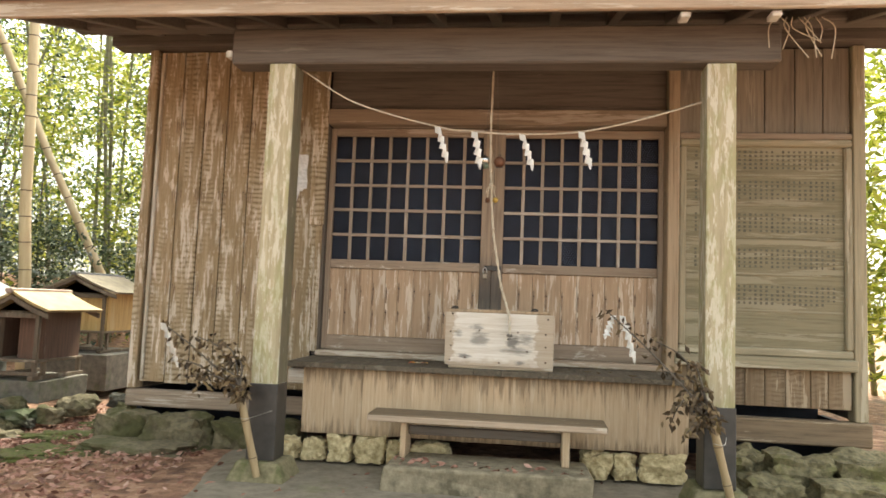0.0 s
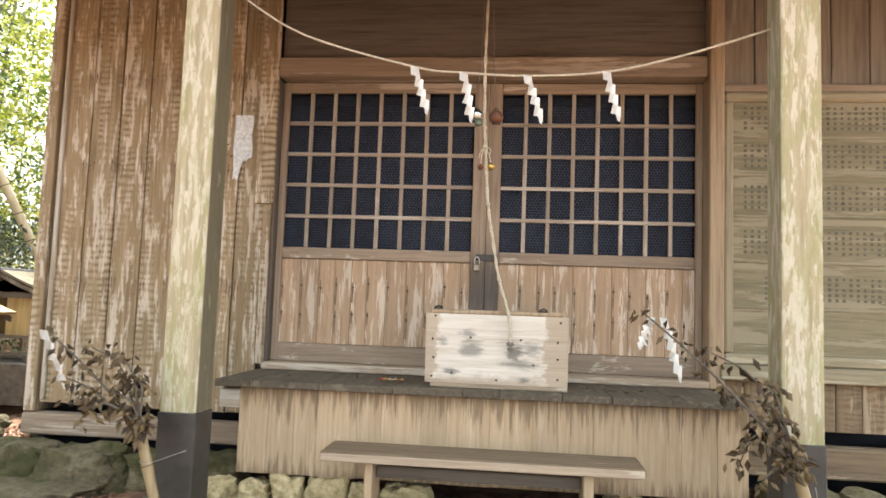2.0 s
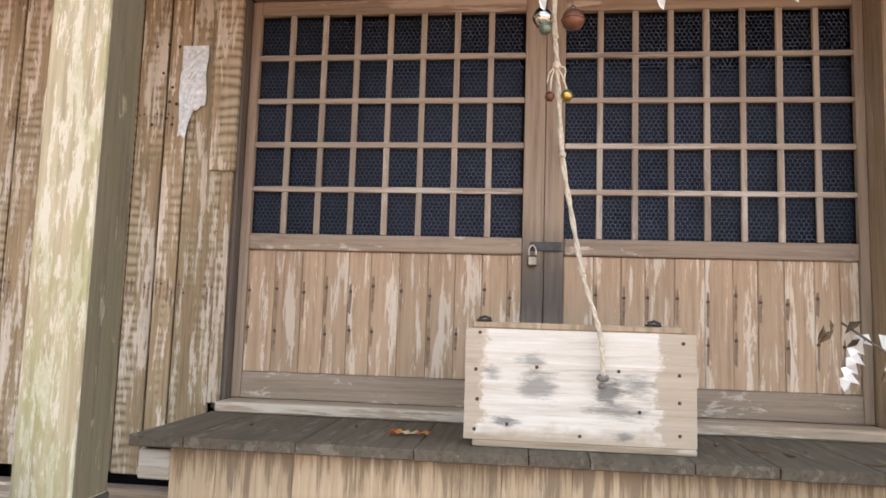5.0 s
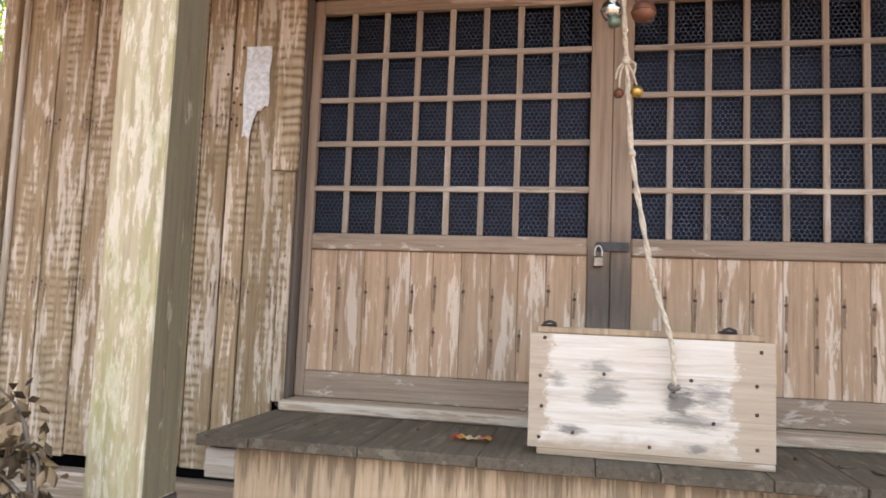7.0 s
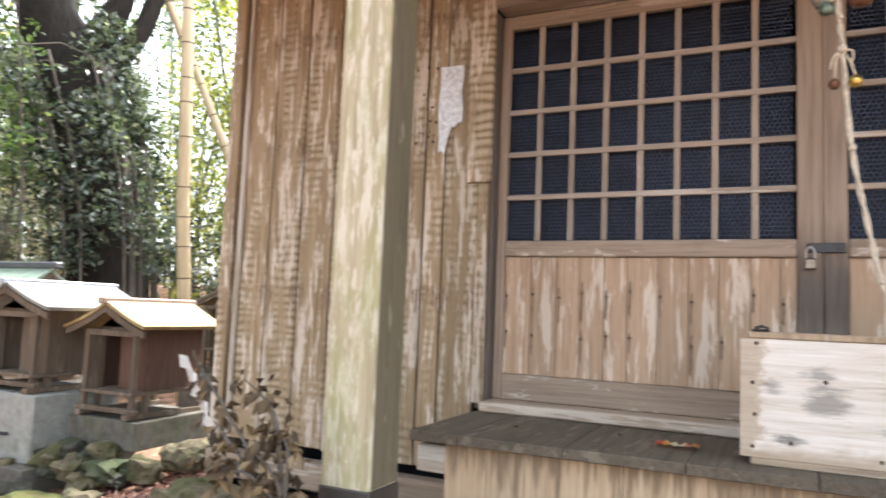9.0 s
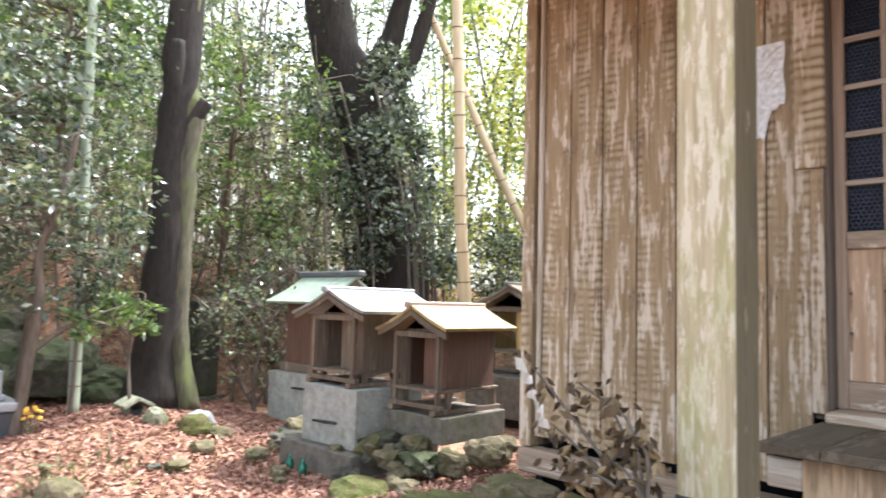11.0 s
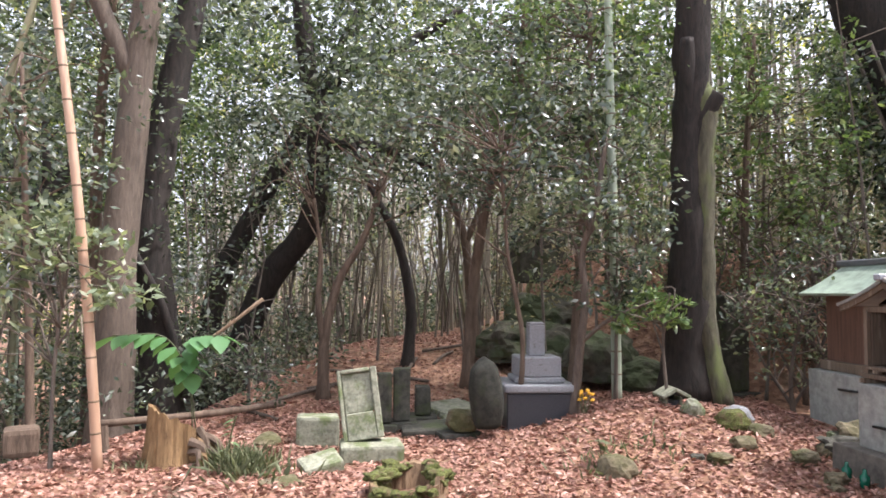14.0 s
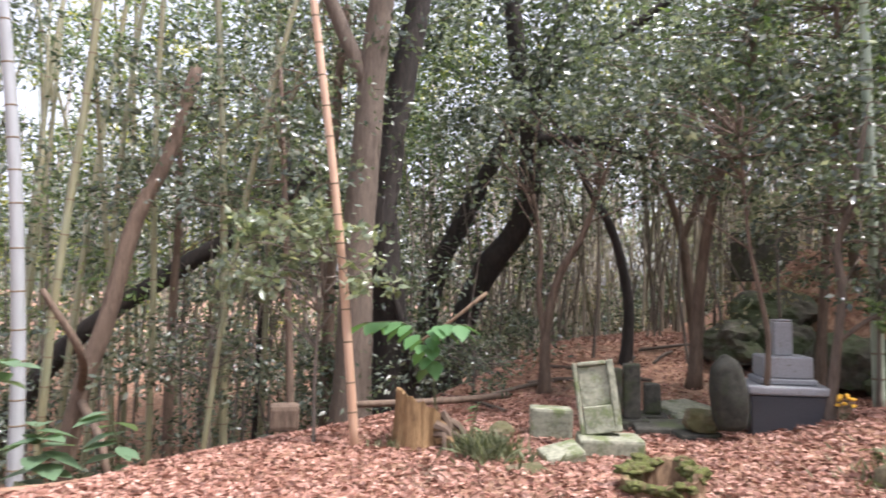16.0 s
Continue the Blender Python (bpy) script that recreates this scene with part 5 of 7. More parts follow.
def tiny_shrine(label, x, y0, y1, z_base, z_floor, z_eave, z_ridge, w, half, roof_mat, ridge_mat, wall_mat, group="small wooden shrines"):
    """A plank shrine on legs, its gable and open door to the south."""
    r = thing("small_shrine", (x, (y0 + y1) / 2, z_base), label, "small shrine", group)
    yb0, yb1 = y0 + 0.2, y1 - 0.1
    hw = w / 2
    for px in (x - hw, x + hw):
        for py in (y0 + 0.1, yb0 + 0.02, yb1):
            top = z_eave - 0.02 if py < yb0 else z_floor
            part("leg", box(px - 0.02, px + 0.02, py - 0.02, py + 0.02, z_base + 0.04, top, 0.003), SHRINE_WOOD, r)
    for px in (x - hw, x + hw):
        part("sleeper", box(px - 0.03, px + 0.03, y0 + 0.04, yb1 + 0.06, z_base, z_base + 0.039, 0.004), SHRINE_WOOD, r)
    part("sleeper", box(x - hw - 0.06, x + hw + 0.06, y0 + 0.07, y0 + 0.12, z_base + 0.0395, z_base + 0.075, 0.004), SHRINE_WOOD, r)
    part("floor_board", box(x - hw - 0.03, x + hw + 0.03, y0 + 0.06, yb1 + 0.03, z_floor, z_floor + 0.025, 0.003), SHRINE_WOOD, r)
    body_t = z_eave + 0.02
    part("side_wall", box(x + hw - 0.015, x + hw, yb0, yb1, z_floor + 0.026, body_t, 0.002), wall_mat, r)
    part("side_wall", box(x - hw, x - hw + 0.015, yb0, yb1, z_floor + 0.026, body_t, 0.002), wall_mat, r)
    part("rear_wall", box(x - hw + 0.016, x + hw - 0.016, yb1 - 0.015, yb1, z_floor + 0.026, body_t, 0.002), wall_mat, r)
    part("front_panel", box(x - 0.02, x + hw - 0.016, yb0, yb0 + 0.014, z_floor + 0.026, body_t - 0.06, 0.002), wall_mat, r)
    part("front_panel", box(x - hw + 0.016, x - hw + 0.06, yb0, yb0 + 0.014, z_floor + 0.026, body_t - 0.06, 0.002), wall_mat, r)
    part("door_leaf", box(x - hw + 0.062, x - hw + 0.068, yb0 - 0.11, yb0 + 0.002, z_floor + 0.03, body_t - 0.065, 0.002), SHRINE_WOOD, r, "small open door leaf")
    part("lintel", box(x - hw - 0.02, x + hw + 0.02, y0 + 0.085, y0 + 0.115, z_eave - 0.045, z_eave + 0.0, 0.004), SHRINE_WOOD, r)
    part("front_header", box(x - hw + 0.016, x + hw - 0.016, yb0 - 0.004, yb0 + 0.016, body_t - 0.059, body_t, 0.003), SHRINE_WOOD, r)
    bm = bmesh.new()
    rise = (z_ridge - z_eave) * 0.8
    v = [(x - hw, yb0 + 0.004, body_t + 0.001), (x + hw, yb0 + 0.004, body_t + 0.001), (x, yb0 + 0.004, body_t + rise * 0.86)]
    bm.faces.new([bm.verts.new(q) for q in v])
    bmesh.ops.solidify(bm, geom=bm.faces[:], thickness=0.012)
    part("gable", bm, wall_mat, r)
    gable_roof(r, (x, y0, z_ridge), (x, y1, z_ridge), half, z_ridge - z_eave - 0.02, 0.05, roof_mat, ridge_mat)
    return r


def shrines():
    tiny_shrine("small red-brown plank shrine with a yellowed sheet roof", -4.47, 6.06, 6.92, 0.29, 0.46, 0.93, 1.135, 0.5, 0.42, ROOF_YELLOW, ROOF_RIDGE_RED, RED_WOOD)
    tiny_shrine("small weathered plank shrine with a pale sheet roof", -5.28, 5.82, 6.8, 0.44, 0.55, 1.04, 1.25, 0.58, 0.52, ROOF_WHITE, ROOF_RIDGE, SHRINE_WOOD)
    tiny_shrine("small shrine of fresh yellow cedar with a pale roof", -5.5, 8.5, 9.6, 0.36, 0.62, 1.13, 1.39, 0.78, 0.62, ROOF_BROWN, ROOF_TILE, YELLOW_WOOD)
    # the green-roofed shrine stands with its ridge across
    g = thing("small_shrine", (-6.95, 7.1, 0.35), "small red-brown shrine with a verdigris sheet roof", "small shrine", "small wooden shrines")
    x0, x1, y0, y1 = -7.35, -6.55, 6.75, 7.35
    part("front_wall", box(x0, x1, y0, y0 + 0.02, 0.45, 1.14, 0.003), RED_WOOD, g)
    part("rear_wall", box(x0, x1, y1 - 0.02, y1, 0.45, 1.14, 0.003), RED_WOOD, g)
    part("side_wall", box(x0, x0 + 0.02, y0 + 0.021, y1 - 0.021, 0.45, 1.14, 0.003), RED_WOOD, g)
    part("side_wall", box(x1 - 0.02, x1, y0 + 0.021, y1 - 0.021, 0.45, 1.14, 0.003), RED_WOOD, g)
    part("plinth", box(x0 - 0.05, x1 + 0.05, y0 - 0.05, y1 + 0.05, 0.35, 0.449, 0.006), SHRINE_WOOD, g)
    gable_roof(g, (x0 - 0.12, 7.05, 1.42), (x1 + 0.12, 7.05, 1.42), 0.52, 0.3, 0.1, ROOF_GREEN, ROOF_GREEN)
    part("ridge_beam", box(x0 - 0.2, x1 + 0.2, 7.0, 7.1, 1.43, 1.5, 0.015), ROOF_TILE, g, "dark upswept ridge beam")
    for i in range(9):
        xx = x0 - 0.1 + i * (x1 - x0 + 0.2) / 8
        bm = tube([(xx, 7.03, 1.428), (xx, 6.8, 1.26), (xx, 6.54, 1.125)], 0.009, 5)
        part("roof_batten", bm, ROOF_GREEN, g)
    # plinths
    def plinth(label, x0, x1, y0, y1, z0, z1, mat, bev=0.012):
        return single("plinth_block", box(x0, x1, y0, y1, z0, z1, bev, wob=0.006, seg=2), mat, label, "plinth", "plinths of the small shrines")
    plinth("pale concrete block under a small shrine", -4.84, -4.12, 6.12, 6.86, 0.08, 0.288, CONCRETE_DARK)
    p = plinth("tall pale concrete block under a small shrine", -5.62, -4.86, 5.86, 6.6, -0.06, 0.438, CONCRETE)
    plinth("low damp concrete slab under a shrine block", -5.78, -4.76, 5.74, 6.72, -0.32, -0.062, CONCRETE_DARK)
    plinth("concrete block under the green-roofed shrine", -7.45, -6.45, 6.6, 7.5, -0.2, 0.349, CONCRETE)
    plinth("dark block under the yellow shrine", -6.0, -4.85, 8.35, 9.7, -0.1, 0.358, CONCRETE_DARK)
    for x, y, z in ((-5.25, 5.86, 0.13), (-6.75, 6.6, 0.2)):
        b = thing("flower_tube", (x, y - 0.05, z), "thin horizontal pipe set in the concrete block", "pipe", "pipes on the blocks")
        part("pipe", tube([(x - 0.16, y - 0.03, z), (x + 0.16, y - 0.03, z + 0.015)], 0.012, 8), IRON, b, smooth=True)
        part("bracket", tube([(x, y - 0.03, z), (x, y + 0.01, z)], 0.009, 6), IRON, b)
    # kerb of stones round the blocks
    rng = random.Random(8)
    spots = [(-4.95, 5.98, 0.02, 0.14), (-4.72, 5.93, 0.0, 0.17), (-4.45, 5.92, -0.02, 0.19), (-4.2, 5.98, 0.0, 0.16), (-3.98, 6.1, 0.0, 0.14), (-3.9, 6.4, 0.05, 0.19), (-4.6, 6.02, 0.1, 0.13), (-4.3, 6.04, 0.1, 0.12), (-4.02, 6.7, 0.04, 0.17), (-6.1, 6.0, -0.14, 0.17), (-6.35, 6.35, -0.1, 0.2), (-5.95, 5.6, -0.2, 0.13), (-4.7, 5.65, -0.16, 0.15), (-4.1, 5.7, -0.14, 0.13), (-5.3, 5.45, -0.2, 0.11), (-3.75, 6.9, 0.05, 0.16), (-6.0, 4.9, -0.22, 0.12)]
    more = []
    for x, y, z, r in spots:
        more.append((x, y, z, r * 0.82))
        more.append((x + rng.uniform(-0.16, 0.16), y - rng.uniform(0.05, 0.18), z - 0.05, r * rng.uniform(0.4, 0.6)))
    for i, (x, y, z, r) in enumerate(more):
        z = max(z, ground_z(x, y) + r * 0.25)
        single("kerb_stone", rock((x, y, z - 0.03), (r * rng.uniform(0.9, 1.35), r * rng.uniform(0.8, 1.1), r * rng.uniform(0.6, 0.9)), 50 + i, 3, 0.5, 0.1, 0.45), STONE_MOSS if i % 3 else STONE_DARK, "rough mossy field stone beside the shrine blocks", "stone", "stones round the shrine blocks")
    single("mossy_stone", rock((-4.25, 5.45, -0.2), (0.28, 0.2, 0.12), 77, 3, 0.25), MOSS, "low stone covered in green moss", "stone")
    for x, y in ((-5.43, 5.62), (-5.2, 5.6)):
        z = ground_z(x, y)
        b = tube([(x, y, z - 0.01), (x, y, z + 0.1), (x, y, z + 0.115), (x, y, z + 0.15)], [0.035, 0.035, 0.016, 0.014], 14)
        single("glass_bottle", b, BOTTLE, "small green glass bottle standing on the ground", "bottle", "bottles by the shrine", smooth=True)


shrines()

# ---- grave stones, stumps and rocks ----


def cut_stone(name, x0, x1, y0, y1, z0, z1, mat, label, category, group="", tilt=(0, 0, 0), bev=0.02):
    b = box(x0, x1, y0, y1, z0, z1, bev, wob=0.01, seg=2)
    c = Vector(((x0 + x1) / 2, (y0 + y1) / 2, z0))
    turned(b, about(c, *tilt))
    return single(name, b, mat, label, category, group)


def graves():
    g = "old grave stones"
    t = thing("grave_tablet", (-6.68, 1.95, -0.2), "leaning grey stone tablet with a sunken panel", "grave stone")
    parts = []
    m = about((-6.68, 1.95, -0.19), 8, -10, 0)
    for y0, y1, z0, z1, nm in ((1.76, 1.80, -0.19, 0.44, "border"), (2.06, 2.12, -0.19, 0.44, "border"), (1.801, 2.059, 0.40, 0.44, "border"), (1.801, 2.059, -0.19, 0.05, "foot")):
        part(nm, turned(box(-6.75, -6.6, y0, y1, z0, z1, 0.01, wob=0.004), m), STONE_GREY, t)
    part("sunken_panel", turned(box(-6.75, -6.63, 1.801, 2.059, 0.051, 0.399, 0.006), m), STONE_GREY, t)
    cut_stone("footing_slab", -6.82, -6.45, 1.72, 2.28, -0.4, -0.2, STONE_GREY, "rough stone base under the leaning tablet", "stone base", g, (0, 0, 6), 0.03)
    cut_stone("stone_block", -7.35, -7.05, 1.28, 1.68, -0.4, -0.06, STONE_GREY, "squat mossy stone block on the leaves", "stone block", g, (0, 0, 4), 0.03)
    cut_stone("stone_wedge", -6.4, -6.1, 1.45, 1.78, -0.44, -0.24, STONE_GREY, "half-buried broken grey stone", "stone", g, (12, 8, 20), 0.03)
    cut_stone("stone_wedge", -5.9, -5.65, 1.2, 1.5, -0.44, -0.3, STONE_MOSS, "half-buried mossy stone in the leaves", "stone", g, (6, 8, 30), 0.03)
    for x, y, w, z1 in ((-7.8, 2.12, 0.14, 0.27), (-7.92, 2.3, 0.18, 0.31), (-8.3, 2.55, 0.17, 0.07)):
        cut_stone("grave_pillar", x - w / 2, x + w / 2, y - w / 2, y + w / 2, -0.25, z1, STONE_DARK, "narrow dark square grave pillar", "grave stone", g)
        cut_stone("footing_slab", x - w, x + w, y - w * 0.9, y + w * 0.9, -0.42, -0.252, STONE_DARK, "dark stone base of a grave pillar", "stone base", g)
    for i, (x, y, sx, sy) in enumerate(((-7.7, 2.6, 0.25, 0.3), (-8.2, 3.0, 0.3, 0.25), (-7.45, 2.85, 0.16, 0.2), (-8.6, 2.9, 0.3, 0.3))):
        z = ground_z(x, y)
        cut_stone("paving_stone", x - sx, x + sx, y - sy, y + sy, z - 0.08, z + 0.08, STONE_GREY if i % 2 else STONE_DARK, "flat kerb stone of a grave plot", "stone slab", g, (2, 3, 10 * i), 0.03)
    single("oval_stone", turned(rock((-7.23, 3.14, 0.1), (0.14, 0.178, 0.4), 4, 4, 0.1, 0, 0.3), about((-7.23, 3.14, -0.2), 4, 0, 0)), STONE_WET, "tall rounded dark natural grave stone", "grave stone", g, smooth=True)
    single("red_stone", rock((-7.4, 2.9, -0.16), (0.14, 0.18, 0.13), 9, 3, 0.2, 0, 0.5), STONE_MOSS, "squarish reddish stone beside the oval stone", "stone", g)
    f = thing("family_grave", (-7.75, 3.72, -0.3), "modern stepped granite grave with a square pillar", "grave stone")
    part("foundation", box(-8.1, -7.42, 3.36, 4.06, -0.35, 0.1, 0.012), GRANITE_DARK, f, "dark polished granite base")
    part("plinth", box(-8.14, -7.4, 3.33, 4.09, 0.102, 0.19, 0.03, seg=3), GRANITE, f)
    part("step", box(-7.97, -7.5, 3.46, 3.98, 0.192, 0.25, 0.012), GRANITE, f)
    part("lower_block", box(-7.95, -7.52, 3.5, 3.95, 0.252, 0.46, 0.012), GRANITE, f)
    part("pillar", box(-7.82, -7.65, 3.635, 3.805, 0.462, 0.79, 0.01), GRANITE, f)
    part("pillar_cap", box(-7.818, -7.652, 3.637, 3.803, 0.791, 0.815, 0.012), GRANITE, f)
    rng = random.Random(2)
    bm = bmesh.new()
    # flowers
    fl = thing("flower_bunch", (-7.3, 4.1, -0.12), "small bunch of yellow flowers at the grave", "flowers")
    for i in range(9):
        x, y, z = -7.3 + rng.uniform(-0.06, 0.06), 4.12 + rng.uniform(-0.08, 0.08), 0.05 + rng.uniform(0, 0.12)
        part("bloom", rock((x, y, z), (0.025, 0.025, 0.02), i, 1, 0.3), FLOWER, fl)
        part("stem", tube([(-7.3, 4.11, -0.14), (x, y, z)], 0.004, 5), GRASS, fl)
    # tiny stone shrine and stones at the great trunk
    zs = ground_z(-7.3, 5.03) - 0.07
    t = thing("stone_shrine", (-7.3, 5.03, zs), "tiny grey stone shrine at the foot of the great trunk", "stone shrine")
    part("base", box(-7.4, -7.18, 4.92, 5.14, zs - 0.03, zs + 0.04, 0.01), STONE_DARK, t)
    part("wall", box(-7.38, -7.22, 4.94, 4.97, zs + 0.041, zs + 0.17, 0.008), STONE_GREY, t)
    part("wall", box(-7.38, -7.22, 5.09, 5.12, zs + 0.041, zs + 0.17, 0.008), STONE_GREY, t)
    part("door_slab", box(-7.25, -7.235, 4.971, 5.089, zs + 0.041, zs + 0.14, 0.004), GRANITE_DARK, t)
    part("rear_wall", box(-7.40, -7.381, 4.94, 5.12, zs + 0.041, zs + 0.17, 0.006), STONE_DARK, t)
    for k in (-1, 1):
        b = box(-7.43, -7.15, -0.005, 0.165, -0.018, 0.018, 0.006)
        turned(b, Matrix.Translation((0, 5.03, zs + 0.25)) @ pose(0, 0, 0, -28) if k > 0 else Matrix.Translation((0, 5.03, zs + 0.25)) @ Matrix.Diagonal((1, -1, 1, 1)) @ pose(0, 0, 0, -28))
        bmesh.ops.recalc_face_normals(b, faces=b.faces)
        part("roof_slab", b, STONE_GREY, t)
    for i, (x, y, s, mat, lab) in enumerate(((-7.05, 5.14, (0.1, 0.11, 0.12), STONE_GREY, "small brown stone by the stone shrine"), (-6.85, 5.45, (0.15, 0.17, 0.13), MOSS, "round stone with yellow-green moss"), (-6.98, 5.55, (0.12, 0.17, 0.14), GRANITE, "pale flat broken stone"), (-6.7, 5.65, (0.12, 0.12, 0.08), STONE_MOSS, "low mossy stone among the leaves"), (-6.35, 5.3, (0.12, 0.12, 0.08), STONE_MOSS, "low mossy stone among the leaves"), (-5.8, 3.95, (0.14, 0.16, 0.13), STONE_MOSS, "mossy stone in the fallen leaves"), (-7.2, 1.0, (0.2, 0.14, 0.08), STONE_MOSS, "low mossy stone among the leaves"))):
        single("field_stone", rock((x, y, ground_z(x, y) + s[2] * 0.3), s, 90 + i, 3, 0.25, 0, 0.2), mat, lab, "stone", "stones among the leaves")
    cut_stone("standing_stone", -8.72, -8.5, 6.18, 6.52, -0.05, 1.12, STONE_DARK, "tall narrow mossy standing stone behind the trunk", "standing stone", "", (0, 0, 15), 0.04)
    cut_stone("footing_slab", -8.85, -8.4, 6.0, 6.7, -0.25, -0.052, STONE_DARK, "mossy base of the standing stone", "stone base", "", (0, 0, 15), 0.04)
    for i, (x, y, z, s) in enumerate(((-9.4, 4.95, 0.3, (0.42, 0.5, 0.48)), (-11.2, 4.6, 0.75, (0.7, 0.6, 0.5)), (-9.05, 5.35, 0.12, (0.35, 0.4, 0.3)), (-10.7, 3.95, 0.4, (0.6, 0.5, 0.4)), (-10.6, 4.55, 0.45, (0.5, 0.5, 0.45)), (-9.8, 4.35, 0.1, (0.4, 0.35, 0.3)))):
        single("mossy_boulder", rock((x, y, z - 0.06), (s[0], s[1], s[2] * 0.85), 120 + i, 4, 0.32, 0.12, 0.2), ROCK_MOSS, "great dark mossy boulder behind the graves", "boulder", "boulders behind the graves")
    cut_stone("stone_block", -13.3, -12.8, 4.45, 5.4, 1.3, 2.15, STONE_DARK, "dark squared stone block on top of the slope", "stone block", "", (0, 0, 12), 0.04)
    # stumps
    def stump(x, y, z0, r, h, label, mat, moss, high=0.0, low=0.75):
        """A rotten shell: a jagged ring of wood, hollow inside, highest towards one side."""
        s = thing("tree_stump", (x, y, z0), label, "tree stump")
        b = bmesh.new()
        n = 44
        rings = []
        for j, (k, zz) in enumerate(((1.4, 0), (1.12, 0.2), (1.0, 0.55), (0.98, 1.0), (0.8, 0.97), (0.68, 0.45), (0.6, 0.12))):
            ring = []
            for i in range(n):
                a = 2 * math.pi * i / n
                q = Vector((math.cos(a) * 1.6, math.sin(a) * 1.6, j * 0.2 + x))
                rr = r * k * (1 + 0.2 * noise.noise(q * 1.7) + 0.06 * math.sin(a * 7 + x) + 0.03 * math.sin(a * 17))
                tall = low + (1 - low) * (0.5 + 0.5 * math.cos(a - high)) ** 0.7
                jag = 0.16 * noise.noise(Vector((math.cos(a) * 4.1, math.sin(a) * 4.1, 7 + x))) + 0.07 * noise.noise(Vector((a * 6, x, 1)))
                ring.append(b.verts.new((x + math.cos(a) * rr, y + math.sin(a) * rr, z0 + h * zz * ((tall + jag) if j > 1 else 1))))
            rings.append(ring)
        for r0, r1 in zip(rings, rings[1:]):
            for i in range(n):
                b.faces.new((r0[i], r0[(i + 1) % n], r1[(i + 1) % n], r1[i]))
        part("shell", b, mat, s)
        part("rotten_core", rock((x, y, z0 + h * 0.1), (r * 0.75, r * 0.75, h * 0.14), 4, 3, 0.4), BARK_DARK, s, "dark rotten core")
        rng = random.Random(3)
        if moss:
            for i in range(30):
                a = rng.uniform(0, 6.28)
                k = rng.uniform(0.68, 1.04)
                q = rng.uniform(0.025, 0.06)
                tall = low + (1 - low) * (0.5 + 0.5 * math.cos(a - high)) ** 0.7
                part("moss_cushion", rock((x + math.cos(a) * r * k, y + math.sin(a) * r * k, z0 + h * tall * rng.uniform(0.82, 1.0)), (q * 1.3, q * 1.3, q * 0.7), i + 5, 3, 0.7), MOSS, s, "bright green moss cushion", smooth=True)
        return s
    st = stump(-6.45, 0.34, -0.42, 0.205, 0.58, "broken hollow tan tree stump", STUMP, False, -0.9, 0.42)
    rng = random.Random(8)
    for i in range(15):
        a = (-6.42 + rng.uniform(-0.1, 0.12), 0.5 + rng.uniform(0, 0.08), -0.42 + rng.uniform(0.1, 0.42))
        e = (a[0] + rng.uniform(-0.1, 0.15), a[1] + rng.uniform(0.06, 0.3), -0.4 + rng.uniform(0.0, 0.12))
        m = ((a[0] + e[0]) / 2, (a[1] + e[1]) / 2 + 0.03, (a[2] + e[2]) / 2 + 0.06)
        part("broken_root", tube(smooth_line([a, m, e], 4), [0.04 - 0.003 * k for k in range(9)], 6, rough=0.4), BARK_BROWN if i % 3 else STUMP, st, "splintered brown root")
    stump(-5.4, 2.3, -0.44, 0.27, 0.3, "low rotten stump crowned with green moss", STUMP_MOSS, True, 2.6, 0.62)
    stump(-5.1, -2.35, -0.75, 0.16, 0.3, "pale lichen-covered stump end", STONE_GREY, False)
    lg = thing("fallen_log", (-7.7, 0.26, -0.3), "thin pale log lying behind the stump", "log")
    part("trunk", tube(smooth_line([(-7.03, -0.5, -0.1), (-7.68, 0.26, -0.13), (-8.43, 0.98, -0.14)], 6), 0.036, 8, rough=0.15), BARK_BROWN, lg, smooth=True)
    part("prop", tube([(-7.05, -0.45, -0.12), (-7.0, -0.4, -0.45)], 0.035, 7), BARK_BROWN, lg)
    for i in range(7):
        ang = i * 2.3 + 0.4
        c = Vector((-8.7 - i * 0.45, 0.5 + i * 0.5, 0))
        a, b = [tuple(Vector((c.x + k * 0.45 * math.cos(ang), c.y + k * 0.6 * math.sin(ang) + k * 0.2, 0))) for k in (-1, 1)]
        a, b = [(q[0], q[1], ground_z(q[0], q[1]) + 0.02) for q in (a, b)]
        single("fallen_branch", tube(smooth_line([a, tuple((Vector(a) + Vector(b)) / 2 + Vector((0, 0, 0.03))), b], 4), 0.025, 6, rough=0.2), BARK_GREY, "bare fallen branch lying on the slope", "branch", "fallen branches", smooth=True)
    # low mound of roots and cut wood at the edge
    single("cut_log", turned(box(-7.3, -7.0, -1.35, -1.05, -0.4, -0.14, 0.05, seg=2), about((-7.1, -1.2, -0.4), 0, 0, 25)), BARK_BROWN, "short cut log end at the bank edge", "log")


FLOWER = plain("yellow_petals", (0.75, 0.42, 0.04), 0.6, 0, 0.2, 30)
graves()

# ---- trees and bamboo ----


def trunk_part(root, name, pts, r0, r1, mat, n=12, rough=0.18, flare=0.0, steps=6):
    line = smooth_line(pts, steps)
    m = len(line) - 1
    rad = []
    for i in range(m + 1):
        t = i / m
        r = r0 + (r1 - r0) * t
        if flare:
            r *= 1 + flare * max(0, 1 - t * 7) ** 2
        rad.append(r)
    return part(name, tube(line, rad, n, rough=rough), mat, root, smooth=True)


